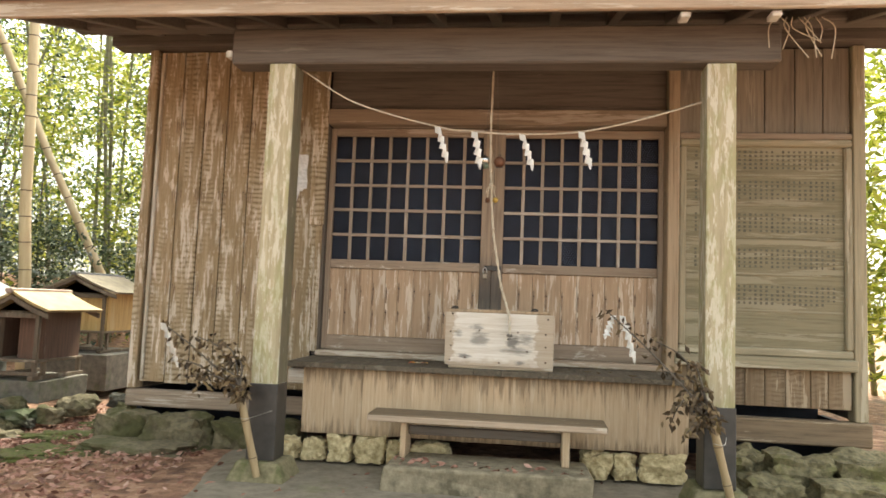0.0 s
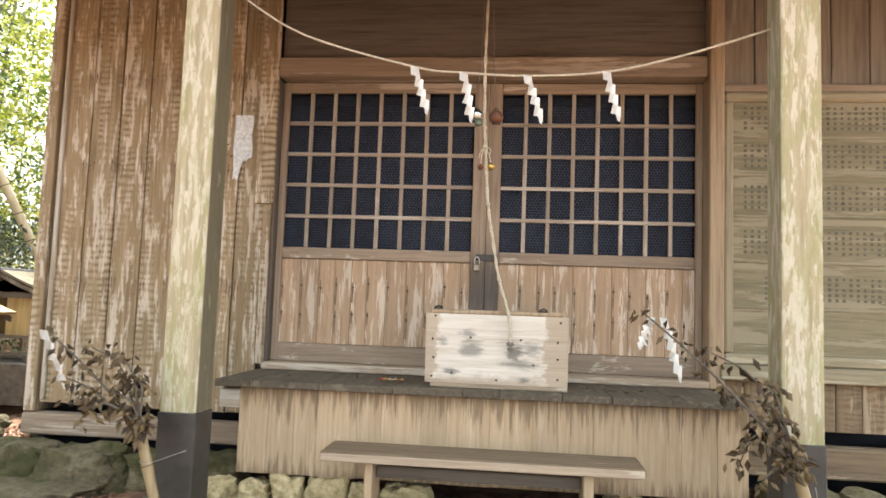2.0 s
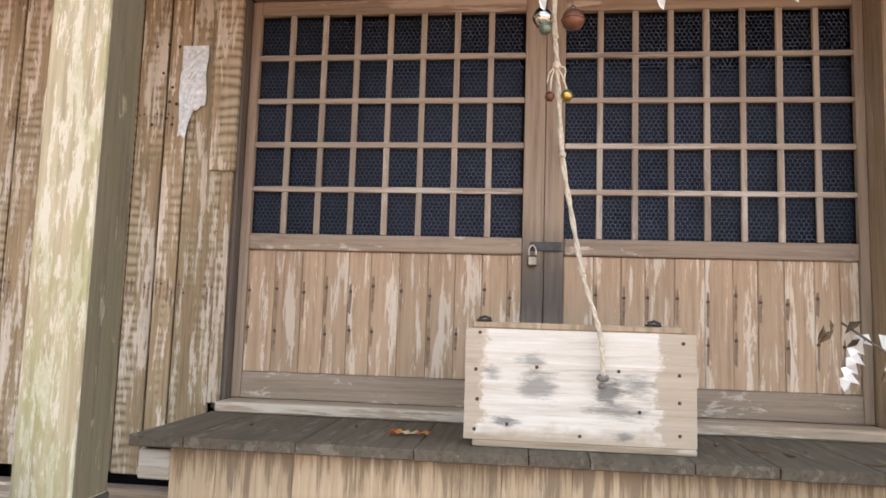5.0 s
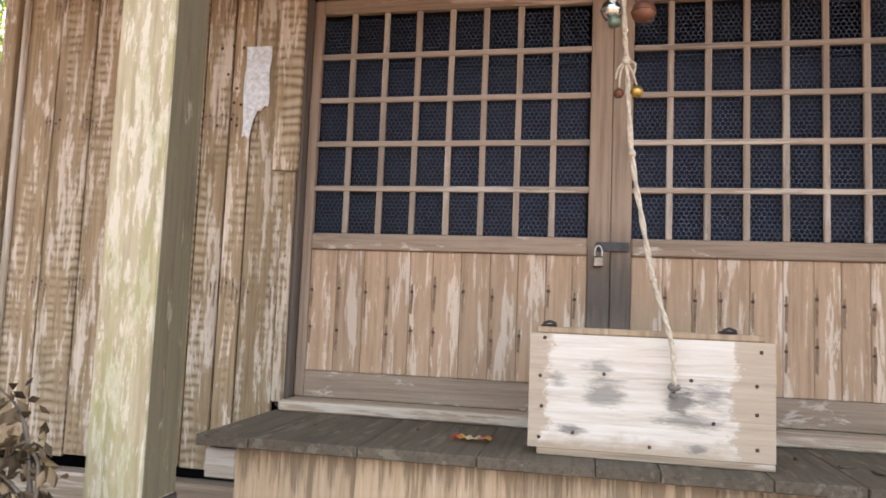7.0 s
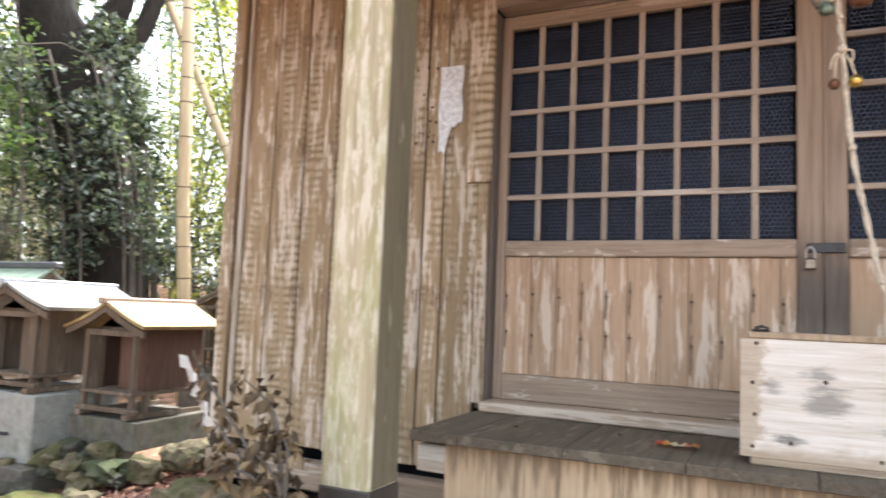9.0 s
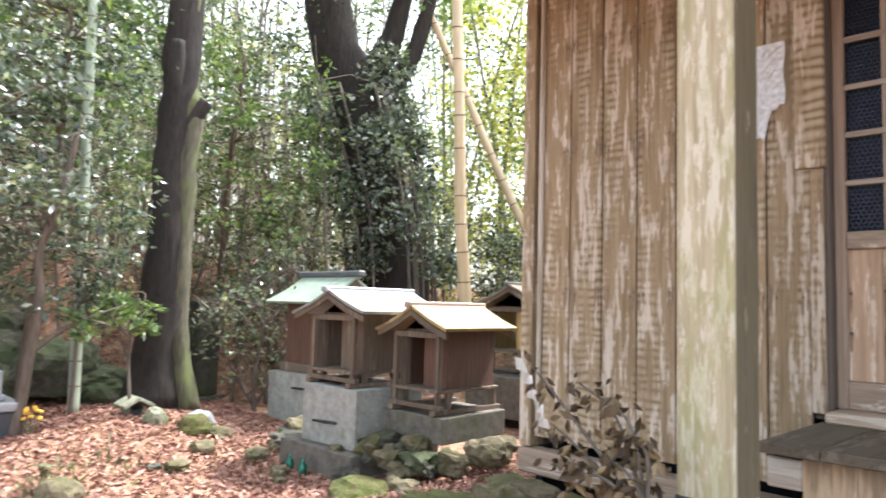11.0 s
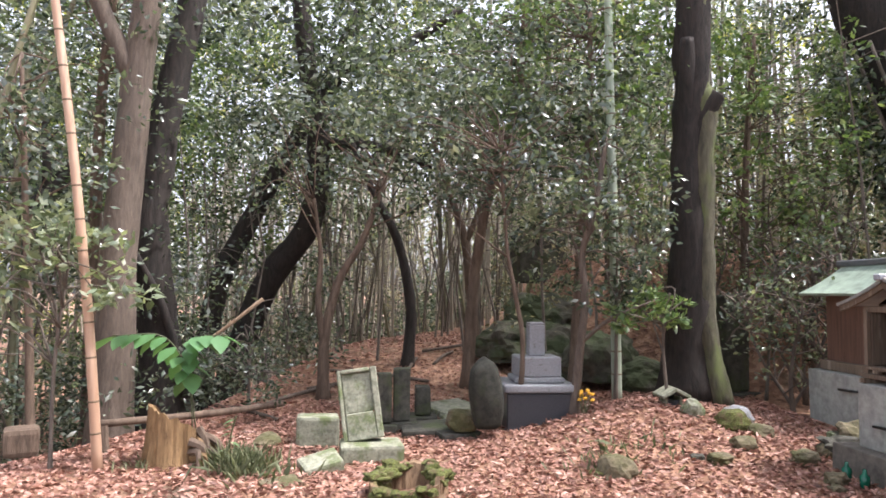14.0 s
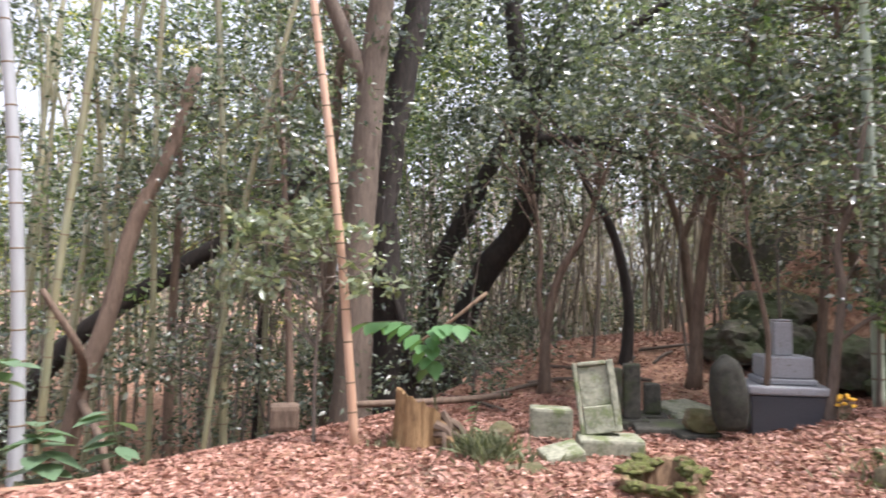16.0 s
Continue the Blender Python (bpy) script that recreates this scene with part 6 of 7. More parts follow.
def crown_part(root, centres, radius, per, size, mat, seed, label="", flat=0.65, aspect=0.5, spread=0.6):
    pts, nrm = clumps(centres, radius, per, flat, seed)
    base = ROOTS[root.name]
    ob = leaf_mesh("crown", pts - np.array(base), nrm, size, mat, aspect, 0.3, spread)
    ob.parent = root
    ROOTS[ob.name] = base
    return tagged(ob, label)


def tree(label, pts, r0, r1, mat, limbs=(), crown=None, group="trees of the wood", flare=0.5, category="tree", rough=0.18):
    """pts: the trunk's line; limbs: (line, r0, r1); crown: (centres, radius, leaves per clump, leaf size, material, seed)."""
    foot = list(pts[0])
    foot[2] = min(foot[2], ground_z(foot[0], foot[1])) - 0.05
    t = thing("tree", tuple(foot), label, category, group)
    trunk_part(t, "trunk", [tuple(foot)] + list(pts[1:]), r0, r1, mat, 14, rough, flare)
    for line, a, b in limbs:
        trunk_part(t, "limb", line, a, b, mat, 8, rough)
    if crown:
        crown_part(t, *crown)
    return t


def spread_points(cx, cy, cz, rx, ry, rz, n, seed):
    rng = random.Random(seed)
    out = []
    while len(out) < n:
        x, y, z = rng.uniform(-1, 1), rng.uniform(-1, 1), rng.uniform(-1, 1)
        if x * x + y * y + z * z < 1:
            out.append((cx + x * rx, cy + y * ry, cz + z * rz))
    return out


def twigs_to(root, frm, centres, r, mat, seed, share=1.0):
    """Thin branches from points of a trunk out to the leaf clumps."""
    rng = random.Random(seed)
    for c in centres:
        if rng.random() > share:
            continue
        a = Vector(min(frm, key=lambda p: (Vector(p) - Vector(c)).length + rng.uniform(0, 1.3)))
        e = Vector(c)
        mid = a.lerp(e, 0.5) + Vector((rng.uniform(-0.2, 0.2), rng.uniform(-0.2, 0.2), rng.uniform(0.0, 0.25)))
        line = smooth_line([a, mid, e], 4)
        part("branch", tube(line, [r * (1 - 0.75 * i / len(line)) for i in range(len(line))], 6), mat, root, smooth=True)


def bushy(label, pts, r0, r1, mat, cloud, n, radius, per, size, leafmat, seed, limbs=(), share=0.75, group="trees of the wood", flare=0.4):
    centres = spread_points(*cloud, n, seed)
    t = tree(label, pts, r0, r1, mat, limbs, None, group, flare)
    frm = smooth_line(pts[1:], 5) + [q for l in limbs for q in smooth_line(l[0], 4)[1:]]
    twigs_to(t, frm, centres, 0.011, mat, seed, share)
    crown_part(t, centres, radius, per, size * 0.85, leafmat, seed)
    return t


def bamboo(name, label, pts, r, mat, node=0.32, group="bamboo culms", ring=RING, seg=10):
    """A jointed culm along a line."""
    foot = list(pts[0])
    t = thing(name, tuple(foot), label, "bamboo", group)
    line = smooth_line(pts, 8)
    d = 0.0
    rad, marks = [], []
    dense = []
    for a, b in zip(line, line[1:]):
        ln = (b - a).length
        k = max(1, int(ln / 0.08))
        for i in range(k):
            dense.append(a.lerp(b, i / k))
    dense.append(line[-1])
    total = sum((b - a).length for a, b in zip(dense, dense[1:]))
    nxt = node
    for i, p in enumerate(dense):
        if i:
            d += (p - dense[i - 1]).length
        taper = 1 - 0.3 * d / total
        if d >= nxt:
            nxt += node * (1 + 0.15 * math.sin(d * 3))
            marks.append((p, r * taper, (dense[min(i + 1, len(dense) - 1)] - dense[i - 1]).normalized()))
        rad.append(r * taper)
    culm_part = part("culm", tube(dense[::2] + [dense[-1]], rad[::2] + [rad[-1]], seg), mat, t, smooth=True)
    for p, rr, dr in marks:
        part("node_ring", tube([p - dr * 0.008, p, p + dr * 0.008], [rr * 1.02, rr * 1.09, rr * 1.02], seg), ring, t)
    return t


def great_trees():
    # the great dark trunk by the stone shrine
    t = tree("massive dark mossy trunk with a sawn limb stub", [(-8.07, 5.55, 0.0), (-8.06, 5.58, 1.27), (-8.05, 5.6, 2.56), (-8.03, 5.65, 3.87), (-8.0, 5.7, 7.5)], 0.245, 0.19, BARK_DARK, flare=0.6, rough=0.32)
    trunk_part(t, "limb_stub", [(-7.98, 5.66, 2.95), (-7.88, 5.76, 3.25), (-7.83, 5.84, 3.4)], 0.13, 0.1, BARK_DARK)
    trunk_part(t, "snag", [(-8.0, 5.58, 3.1), (-7.93, 5.54, 3.6), (-7.9, 5.53, 4.05)], 0.13, 0.08, BARK_DARK)
    trunk_part(t, "ivy_stem", [(-7.76, 5.82, -0.1), (-7.9, 5.72, 0.6), (-7.93, 5.7, 1.3), (-7.92, 5.71, 2.6), (-7.88, 5.74, 3.3), (-7.95, 5.7, 3.7), (-7.92, 5.72, 6.0)], 0.125, 0.1, BARK_MOSS, 10, 0.35)
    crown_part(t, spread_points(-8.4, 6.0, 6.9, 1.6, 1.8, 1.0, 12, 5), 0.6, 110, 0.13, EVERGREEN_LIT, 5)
    # grey trunk and the two dark leaning trunks at the bank
    t = tree("tall smooth grey-brown trunk forking high up", [(-8.46, -0.93, -0.29), (-8.47, -0.9, 0.62), (-8.47, -0.9, 1.59), (-8.5, -0.81, 2.91), (-8.53, -0.75, 3.92), (-8.5, -0.6, 5.2), (-8.4, -0.4, 7.5)], 0.23, 0.13, BARK_GREY,
             [([(-8.5, -0.82, 3.6), (-8.45, -1.15, 4.3), (-8.3, -1.6, 5.4)], 0.13, 0.07)], flare=0.25, rough=0.08)
    crown_part(t, spread_points(-8.4, -0.9, 6.5, 1.8, 2.0, 0.9, 13, 6), 0.6, 110, 0.13, EVERGREEN, 6)
    t = tree("dark ivy-clad trunk leaning over", [(-9.12, -0.54, -0.3), (-9.09, -0.62, 0.58), (-9.06, -0.74, 1.62), (-9.07, -0.71, 2.68), (-9.12, -0.53, 3.77), (-9.19, -0.29, 5.19), (-9.2, 0.0, 7.2)], 0.26, 0.14, BARK_DARK,
             [([(-8.95, -0.22, -0.15), (-8.82, -0.48, 0.87), (-8.73, -0.76, 1.47), (-8.62, -1.06, 2.06)], 0.06, 0.03)], flare=0.7)
    trunk_part(t, "broken_limb", [(-8.95, -0.45, 0.25), (-8.67, 0.17, 0.63), (-8.77, 0.67, 1.03)], 0.016, 0.026, BARK_TORN, 7, 0.3)
    crown_part(t, [(-9.0 + 0.18 * math.cos(i * 2.4), -0.7 + 0.18 * math.sin(i * 2.4), 0.9 + i * 0.11) for i in range(26)], 0.17, 26, 0.075, EVERGREEN, 7, "ivy leaves", 1.0)
    t = tree("black leaning trunk with a long bent limb", [(-11.79, -0.6, -0.14), (-11.73, 0.12, 1.04), (-11.54, 0.89, 2.22), (-11.25, 1.04, 3.53), (-11.23, 0.85, 4.7), (-11.2, 0.6, 6.8)], 0.24, 0.12, BARK_DARK,
             [([(-11.25, 1.04, 3.44), (-11.3, 1.93, 3.42), (-11.28, 2.83, 3.1)], 0.11, 0.05), ([(-11.25, 0.99, 3.98), (-11.29, 1.47, 4.63), (-11.3, 2.46, 5.12), (-11.24, 3.28, 5.67)], 0.12, 0.06)])
    crown_part(t, [(-11.55 + 0.2 * math.cos(i * 2.1), 0.85 + 0.25 * math.sin(i * 2.1), 2.3 + i * 0.12) for i in range(16)], 0.28, 30, 0.09, EVERGREEN, 8, "ivy leaves", 1.0)
    crown_part(t, spread_points(-11.0, 1.8, 5.2, 1.6, 2.8, 1.0, 30, 9), 0.6, 100, 0.13, EVERGREEN, 9)
    tree("dark slanting trunk behind the ivy-clad ones", [(-11.9, -0.99, 0.0), (-11.99, -0.62, 1.13), (-12.09, -0.15, 2.26), (-12.19, 0.43, 3.43), (-12.25, 0.94, 4.43), (-12.3, 1.6, 6.0)], 0.19, 0.1, BARK_DARK)
    # the great ivy-hung tree behind the shrines
    t = tree("huge ivy-hung leaning tree behind the small shrines", [(-8.55, 9.75, 0.6), (-8.6, 9.5, 1.2), (-8.75, 9.31, 2.78), (-8.95, 9.02, 4.09), (-9.27, 8.57, 5.37), (-9.4, 8.3, 7.2)], 0.58, 0.34, BARK_DARK,
             [([(-9.03, 8.9, 4.4), (-8.72, 9.28, 5.26), (-8.5, 9.5, 6.6)], 0.26, 0.14), ([(-8.9, 8.99, 4.0), (-8.45, 9.52, 5.05), (-8.2, 9.8, 6.4)], 0.2, 0.1)], flare=0.3)
    pts = []
    rng = random.Random(9)
    for i in range(105):
        f = rng.uniform(-0.1, 1.15)
        x, y, z = -8.6 - 0.5 * f, 9.5 - 0.8 * f, 1.9 + 2.7 * f
        a = rng.uniform(0, 6.28)
        pts.append((x + 0.75 * math.cos(a) + 0.15, y + 0.75 * math.sin(a) - 0.1, z))
    crown_part(t, pts, 0.4, 80, 0.1, EVERGREEN, 10, "hanging ivy leaves", 0.9)
    crown_part(t, spread_points(-8.8, 9.0, 6.8, 2.6, 2.6, 1.0, 22, 11), 0.6, 90, 0.14, EVERGREEN_LIT, 11)
    for i in range(14):
        a = rng.uniform(0, 6.28)
        x, y = -8.5 + 0.7 * math.cos(a), 9.3 + 0.7 * math.sin(a)
        part("vine", tube(smooth_line([(x - 0.5, y - 0.4, 4.4), (x - 0.1, y - 0.1, 2.6), (x + 0.05, y, 0.6)], 5), 0.022, 6, rough=0.2), TWIG, t, smooth=True)


def understorey():
    g = "evergreen shrubs and young trees"
    B = bushy
    B("bent brown shrub trunk with glossy evergreen leaves", [(-7.44, 4.05, -0.05), (-7.43, 4.11, 0.45), (-7.41, 4.17, 1.03), (-7.42, 4.15, 1.55), (-7.38, 4.26, 1.96), (-7.4, 4.4, 2.7)], 0.05, 0.025, BARK_GREY, (-7.7, 4.25, 1.95, 0.8, 1.05, 1.1), 50, 0.3, 36, 0.1, EVERGREEN, 21, [([(-7.42, 4.13, 0.62), (-7.34, 4.41, 0.86), (-7.2, 4.8, 1.05)], 0.025, 0.012)], group=g)
    B("slender dark shrub stem with glossy leaves", [(-7.48, 3.47, -0.1), (-7.46, 3.53, 0.57), (-7.48, 3.45, 1.14), (-7.49, 3.37, 1.61), (-7.5, 3.3, 2.6)], 0.03, 0.015, BARK_BROWN, (-7.9, 3.3, 2.9, 1.0, 1.4, 0.95), 50, 0.36, 46, 0.1, EVERGREEN, 22, group=g)
    B("low evergreen spray of light green leaves", [(-7.3, 5.0, 0.0), (-7.28, 4.95, 0.5), (-7.22, 4.92, 0.9)], 0.02, 0.01, TWIG, (-7.25, 4.78, 0.98, 0.28, 0.42, 0.25), 16, 0.17, 26, 0.1, EVERGREEN_LIT, 23, group=g)
    B("multi-stemmed brown shrub on the slope", [(-9.17, 1.36, -0.1), (-9.18, 1.37, 0.57), (-9.19, 1.54, 1.28), (-9.2, 1.82, 1.78), (-9.3, 2.1, 2.6)], 0.075, 0.03, BARK_BROWN, (-9.3, 1.6, 3.0, 1.3, 1.6, 0.9), 30, 0.4, 46, 0.11, EVERGREEN, 24, [([(-9.18, 1.38, 0.3), (-9.17, 1.28, 1.0), (-9.18, 1.3, 1.57), (-9.2, 1.2, 2.3)], 0.05, 0.02)], group=g)
    B("dark crooked stem on the slope", [(-10.6, 2.43, 0.0), (-10.6, 2.49, 0.89), (-10.6, 2.28, 1.89), (-10.6, 1.94, 2.55), (-10.6, 1.6, 3.3)], 0.09, 0.04, BARK_DARK, (-10.5, 2.4, 3.7, 1.4, 1.8, 0.8), 28, 0.42, 46, 0.12, EVERGREEN, 25, group=g)
    B("brown forked stem on the slope", [(-12.2, 3.71, 0.2), (-12.22, 3.57, 1.13), (-12.23, 3.45, 2.1), (-12.26, 3.18, 2.89), (-12.3, 2.9, 3.8)], 0.1, 0.04, BARK_BROWN, (-12.1, 3.9, 4.0, 1.6, 2.0, 1.0), 28, 0.46, 46, 0.13, EVERGREEN, 26, [([(-12.23, 3.45, 1.9), (-12.17, 3.91, 2.98), (-12.1, 4.3, 3.6)], 0.06, 0.03)], group=g)
    B("evergreen tree spreading over the graves", [(-9.6, 3.2, 0.1), (-9.55, 3.3, 1.4), (-9.4, 3.5, 2.6), (-9.2, 3.8, 3.6), (-9.1, 3.9, 5.0)], 0.08, 0.04, BARK_BROWN, (-9.0, 3.7, 3.6, 1.4, 2.3, 1.3), 76, 0.42, 52, 0.11, EVERGREEN, 27, group=g)
    B("light evergreen beside the great trunk", [(-9.3, 6.9, 0.2), (-9.3, 6.9, 1.5), (-9.2, 6.9, 3.0), (-9.1, 7.0, 4.6)], 0.07, 0.03, BARK_BROWN, (-9.2, 7.0, 3.2, 1.3, 1.7, 2.0), 70, 0.42, 50, 0.11, EVERGREEN_LIT, 28, group=g)
    B("evergreen beside the great trunk", [(-8.8, 4.4, 0.1), (-8.8, 4.5, 1.5), (-8.7, 4.6, 3.0), (-8.6, 4.6, 4.6)], 0.06, 0.03, BARK_BROWN, (-8.6, 4.4, 3.9, 1.1, 1.6, 1.3), 56, 0.42, 50, 0.11, EVERGREEN_LIT, 29, group=g)
    B("thin bare-branched shrub behind the shrines", [(-8.0, 7.2, 0.0), (-7.9, 7.2, 0.8), (-7.9, 7.3, 1.6)], 0.03, 0.012, TWIG, (-8.2, 7.2, 1.3, 0.9, 1.0, 0.8), 26, 0.3, 26, 0.08, EVERGREEN, 30, share=1.0, group=g)
    B("evergreen thicket at the wood's edge", [(-10.5, 8.2, 0.4), (-10.4, 8.2, 1.6), (-10.3, 8.2, 3.0)], 0.07, 0.03, BARK_BROWN, (-10.4, 8.2, 2.9, 1.2, 1.4, 1.8), 26, 0.45, 46, 0.12, EVERGREEN, 31, group=g)
    B("leaf-hung young tree on the bank", [(-7.3, -1.2, -0.4), (-7.25, -1.25, 0.8), (-7.2, -1.3, 1.9), (-7.2, -1.4, 3.4)], 0.045, 0.02, BARK_BROWN, (-7.3, -1.5, 2.6, 1.0, 1.2, 1.3), 38, 0.4, 40, 0.1, EVERGREEN, 32, group=g)
    B("dark evergreen on the bank", [(-8.6, -3.4, -1.0), (-8.6, -3.4, 0.6), (-8.5, -3.3, 2.0), (-8.4, -3.3, 3.6)], 0.07, 0.03, BARK_BROWN, (-8.4, -3.2, 2.8, 1.4, 1.5, 1.5), 46, 0.42, 46, 0.11, EVERGREEN, 33, group=g)
    B("light bamboo-like shrub in front of the dead culm", [(-6.35, -0.6, -0.4), (-6.35, -0.6, 0.5), (-6.3, -0.5, 1.3)], 0.02, 0.01, TWIG, (-6.3, -0.75, 1.3, 0.4, 0.95, 0.55), 36, 0.22, 26, 0.115, PALE_LEAF, 34, group=g)
    B("evergreen at the far bank", [(-11.5, -3.5, -0.8), (-11.5, -3.5, 1.0), (-11.4, -3.4, 3.0)], 0.09, 0.04, BARK_DARK, (-11.4, -3.3, 2.7, 2.0, 2.0, 2.2), 46, 0.5, 46, 0.13, EVERGREEN, 35, group=g)
    B("low dark evergreen bush below the bank", [(-7.6, -2.3, -0.8), (-7.6, -2.3, 0.0), (-7.6, -2.3, 0.6)], 0.03, 0.015, TWIG, (-7.7, -2.4, 0.2, 0.8, 1.3, 0.6), 30, 0.32, 40, 0.09, EVERGREEN, 36, group=g)
    B("glossy evergreen spray before the great trunk", [(-7.75, 4.6, -0.05), (-7.7, 4.6, 0.9), (-7.65, 4.6, 1.8)], 0.025, 0.01, TWIG, (-7.65, 4.6, 1.35, 0.35, 0.45, 0.55), 30, 0.2, 30, 0.085, EVERGREEN, 41, group=g)
    B("bare twiggy shrub beside the great trunk", [(-8.3, 6.6, 0.0), (-8.25, 6.65, 0.8), (-8.2, 6.7, 1.5)], 0.02, 0.01, TWIG, (-8.2, 6.75, 1.0, 0.6, 0.9, 0.8), 34, 0.22, 16, 0.07, EVERGREEN, 42, share=1.0, group=g)
    for k, (x, y, h) in enumerate(((-8.15, 7.0, 1.5), (-8.6, 7.4, 1.9), (-7.75, 6.6, 1.2), (-9.2, 7.9, 1.8), (-9.4, 6.2, 1.7))):
        z = ground_z(x, y)
        B("bare twiggy shrub with few leaves on the slope", [(x, y, z), (x + 0.05, y - 0.04, z + h * 0.4), (x + 0.1, y + 0.1, z + h)], 0.03, 0.01, BARK_GREY, (x, y, z + h * 0.75, 0.6, 0.75, h * 0.5), 44, 0.2, 9, 0.08, PALE_LEAF, 60 + k, [([(x, y, z + 0.05), (x - 0.12, y - 0.3, z + h * 0.5), (x - 0.1, y - 0.5, z + h * 0.95)], 0.022, 0.008), ([(x, y, z + 0.05), (x + 0.1, y + 0.3, z + h * 0.5), (x + 0.2, y + 0.45, z + h * 0.9)], 0.022, 0.008)], share=1.0, group=g)
    B("low dark evergreen bush by the ivy-clad trunks", [(-8.9, 0.5, -0.3), (-8.9, 0.5, 0.1), (-8.9, 0.5, 0.5)], 0.025, 0.012, TWIG, (-8.7, 0.55, 0.15, 0.5, 0.75, 0.35), 22, 0.25, 40, 0.08, EVERGREEN, 37, group=g)
    B("leafy tree arching over the bank", [(-9.8, -1.7, -0.4), (-9.8, -1.7, 1.6), (-9.6, -1.6, 3.6), (-9.4, -1.4, 5.0)], 0.1, 0.05, BARK_BROWN, (-9.3, -1.6, 4.6, 1.7, 1.9, 1.1), 44, 0.48, 46, 0.12, EVERGREEN, 38, group=g)
    B("evergreen behind the bent stems", [(-11.0, 5.6, 0.4), (-11.0, 5.6, 2.0), (-10.8, 5.6, 4.0)], 0.09, 0.04, BARK_BROWN, (-10.6, 5.7, 3.7, 1.4, 1.9, 1.6), 46, 0.48, 46, 0.12, EVERGREEN, 39, group=g)


def culms():
    bamboo("bamboo_culm", "dead orange-brown bamboo pole standing by the stump", [(-6.28, -0.19, -0.42), (-6.25, -0.27, 0.58), (-6.22, -0.34, 1.33), (-6.17, -0.46, 2.4), (-6.1, -0.61, 3.57), (-6.0, -0.8, 5.2)], 0.043, BAMBOO_RED, 0.3)
    bamboo("bamboo_culm", "grey-green bamboo standing on the leaf mound", [(-7.94, 4.68, -0.1), (-7.95, 4.67, 1.27), (-7.95, 4.64, 2.86), (-7.96, 4.62, 4.49), (-7.96, 4.6, 6.5)], 0.06, BAMBOO_GREY, 0.26)
    bamboo("bamboo_culm", "thick tan bamboo pole rising behind the small shrines", [(-6.37, 8.8, 0.0), (-6.35, 8.68, 1.3), (-6.35, 8.57, 2.28), (-6.31, 8.48, 3.24), (-6.25, 8.34, 4.49), (-6.15, 8.1, 6.5)], 0.085, BAMBOO_TAN, 0.42)
    bamboo("bamboo_culm", "slanting dry bamboo pole behind the hall corner", [(-6.6, 11.2, 1.0), (-7.11, 10.83, 2.33), (-7.5, 10.51, 3.38), (-7.89, 10.16, 4.58), (-8.19, 9.86, 5.49), (-8.6, 9.4, 6.8)], 0.075, BAMBOO_TAN, 0.45)
    bamboo("bamboo_culm", "pale grey bamboo on the bank", [(-5.75, -3.12, -1.4), (-5.75, -3.12, -0.32), (-5.73, -3.14, 0.64), (-5.66, -3.21, 2.15), (-5.55, -3.34, 3.68), (-5.4, -3.5, 5.2)], 0.066, BAMBOO_PALE, 0.34)
    t = tree("bare brown leaning trunk on the bank", [(-6.8, -3.6, -1.3), (-6.98, -3.5, -0.29), (-7.14, -3.29, 0.67), (-7.29, -3.08, 1.8), (-7.47, -2.81, 2.59), (-7.6, -2.6, 3.6)], 0.11, 0.07, BARK_BROWN, [([(-7.0, -3.45, -0.05), (-6.3, -2.95, 0.4), (-6.0, -3.15, 1.0)], 0.055, 0.03), ([(-6.95, -3.4, -0.2), (-6.3, -2.7, -0.4), (-6.2, -2.5, -0.85)], 0.045, 0.03)], flare=0.2)
    tree("dark fallen trunk leaning across the bank", [(-8.7, -6.4, -1.2), (-9.1, -5.4, 0.1), (-9.7, -3.95, 1.33), (-10.04, -3.33, 1.81), (-10.39, -2.58, 2.44), (-10.5, -2.3, 2.9)], 0.15, 0.1, BARK_DARK, [([(-10.39, -2.58, 2.44), (-10.35, -2.6, 2.9), (-10.45, -2.7, 3.5)], 0.07, 0.04)], flare=0.1)
    # the grove behind: jointed culms of several leans, sharing meshes
    rng = random.Random(40)
    masters = []
    for i, (lean, r, mat, ring) in enumerate(((0.03, 0.045, BAMBOO_FAR, RING), (0.08, 0.04, BAMBOO_FAR, RING), (-0.06, 0.05, BAMBOO_FAR, RING), (0.2, 0.035, BAMBOO_FAR, RING), (0.0, 0.03, BAMBOO_GREY, RING))):
        m = bamboo("bamboo_culm", "slim shaded bamboo culm in the grove", [(0, 0, 0), (lean * 2, 0.05, 2.5), (lean * 5, 0.0, 5.0), (lean * 11, 0.1, 9.0)], r, mat, 0.4, "culms of the bamboo grove", ring, 7)
        masters.append(m)
    spots = []
    for k in range(130):
        a = math.radians(rng.uniform(-52, 82))
        d = rng.uniform(11.5, 27) if a < 0.9 else rng.uniform(11, 22)
        if -0.15 < a < 0.85:
            d = max(d, 16)
        x, y = -0.3 - d * math.cos(a), 2.1 + d * math.sin(a)
        if x > -3.4 and y > 4:
            continue
        spots.append((x, y))
    spots += [(-7.83, -3.17), (-9.04, -3.09), (-7.2, -2.2), (-8.2, -2.4), (-6.5, -4.5), (-7.5, -5.0), (-9.5, -4.8), (-10.3, -1.6), (-6.9, -3.9), (-8.8, -5.2), (-9.6, -2.6), (-8.0, -4.2), (-10.6, -3.9), (-9.0, -6.2), (-7.0, -6.0)]
    spots += [(5.2 + rng.uniform(0, 5), 8 + rng.uniform(0, 5)) for i in range(14)]
    first = set()
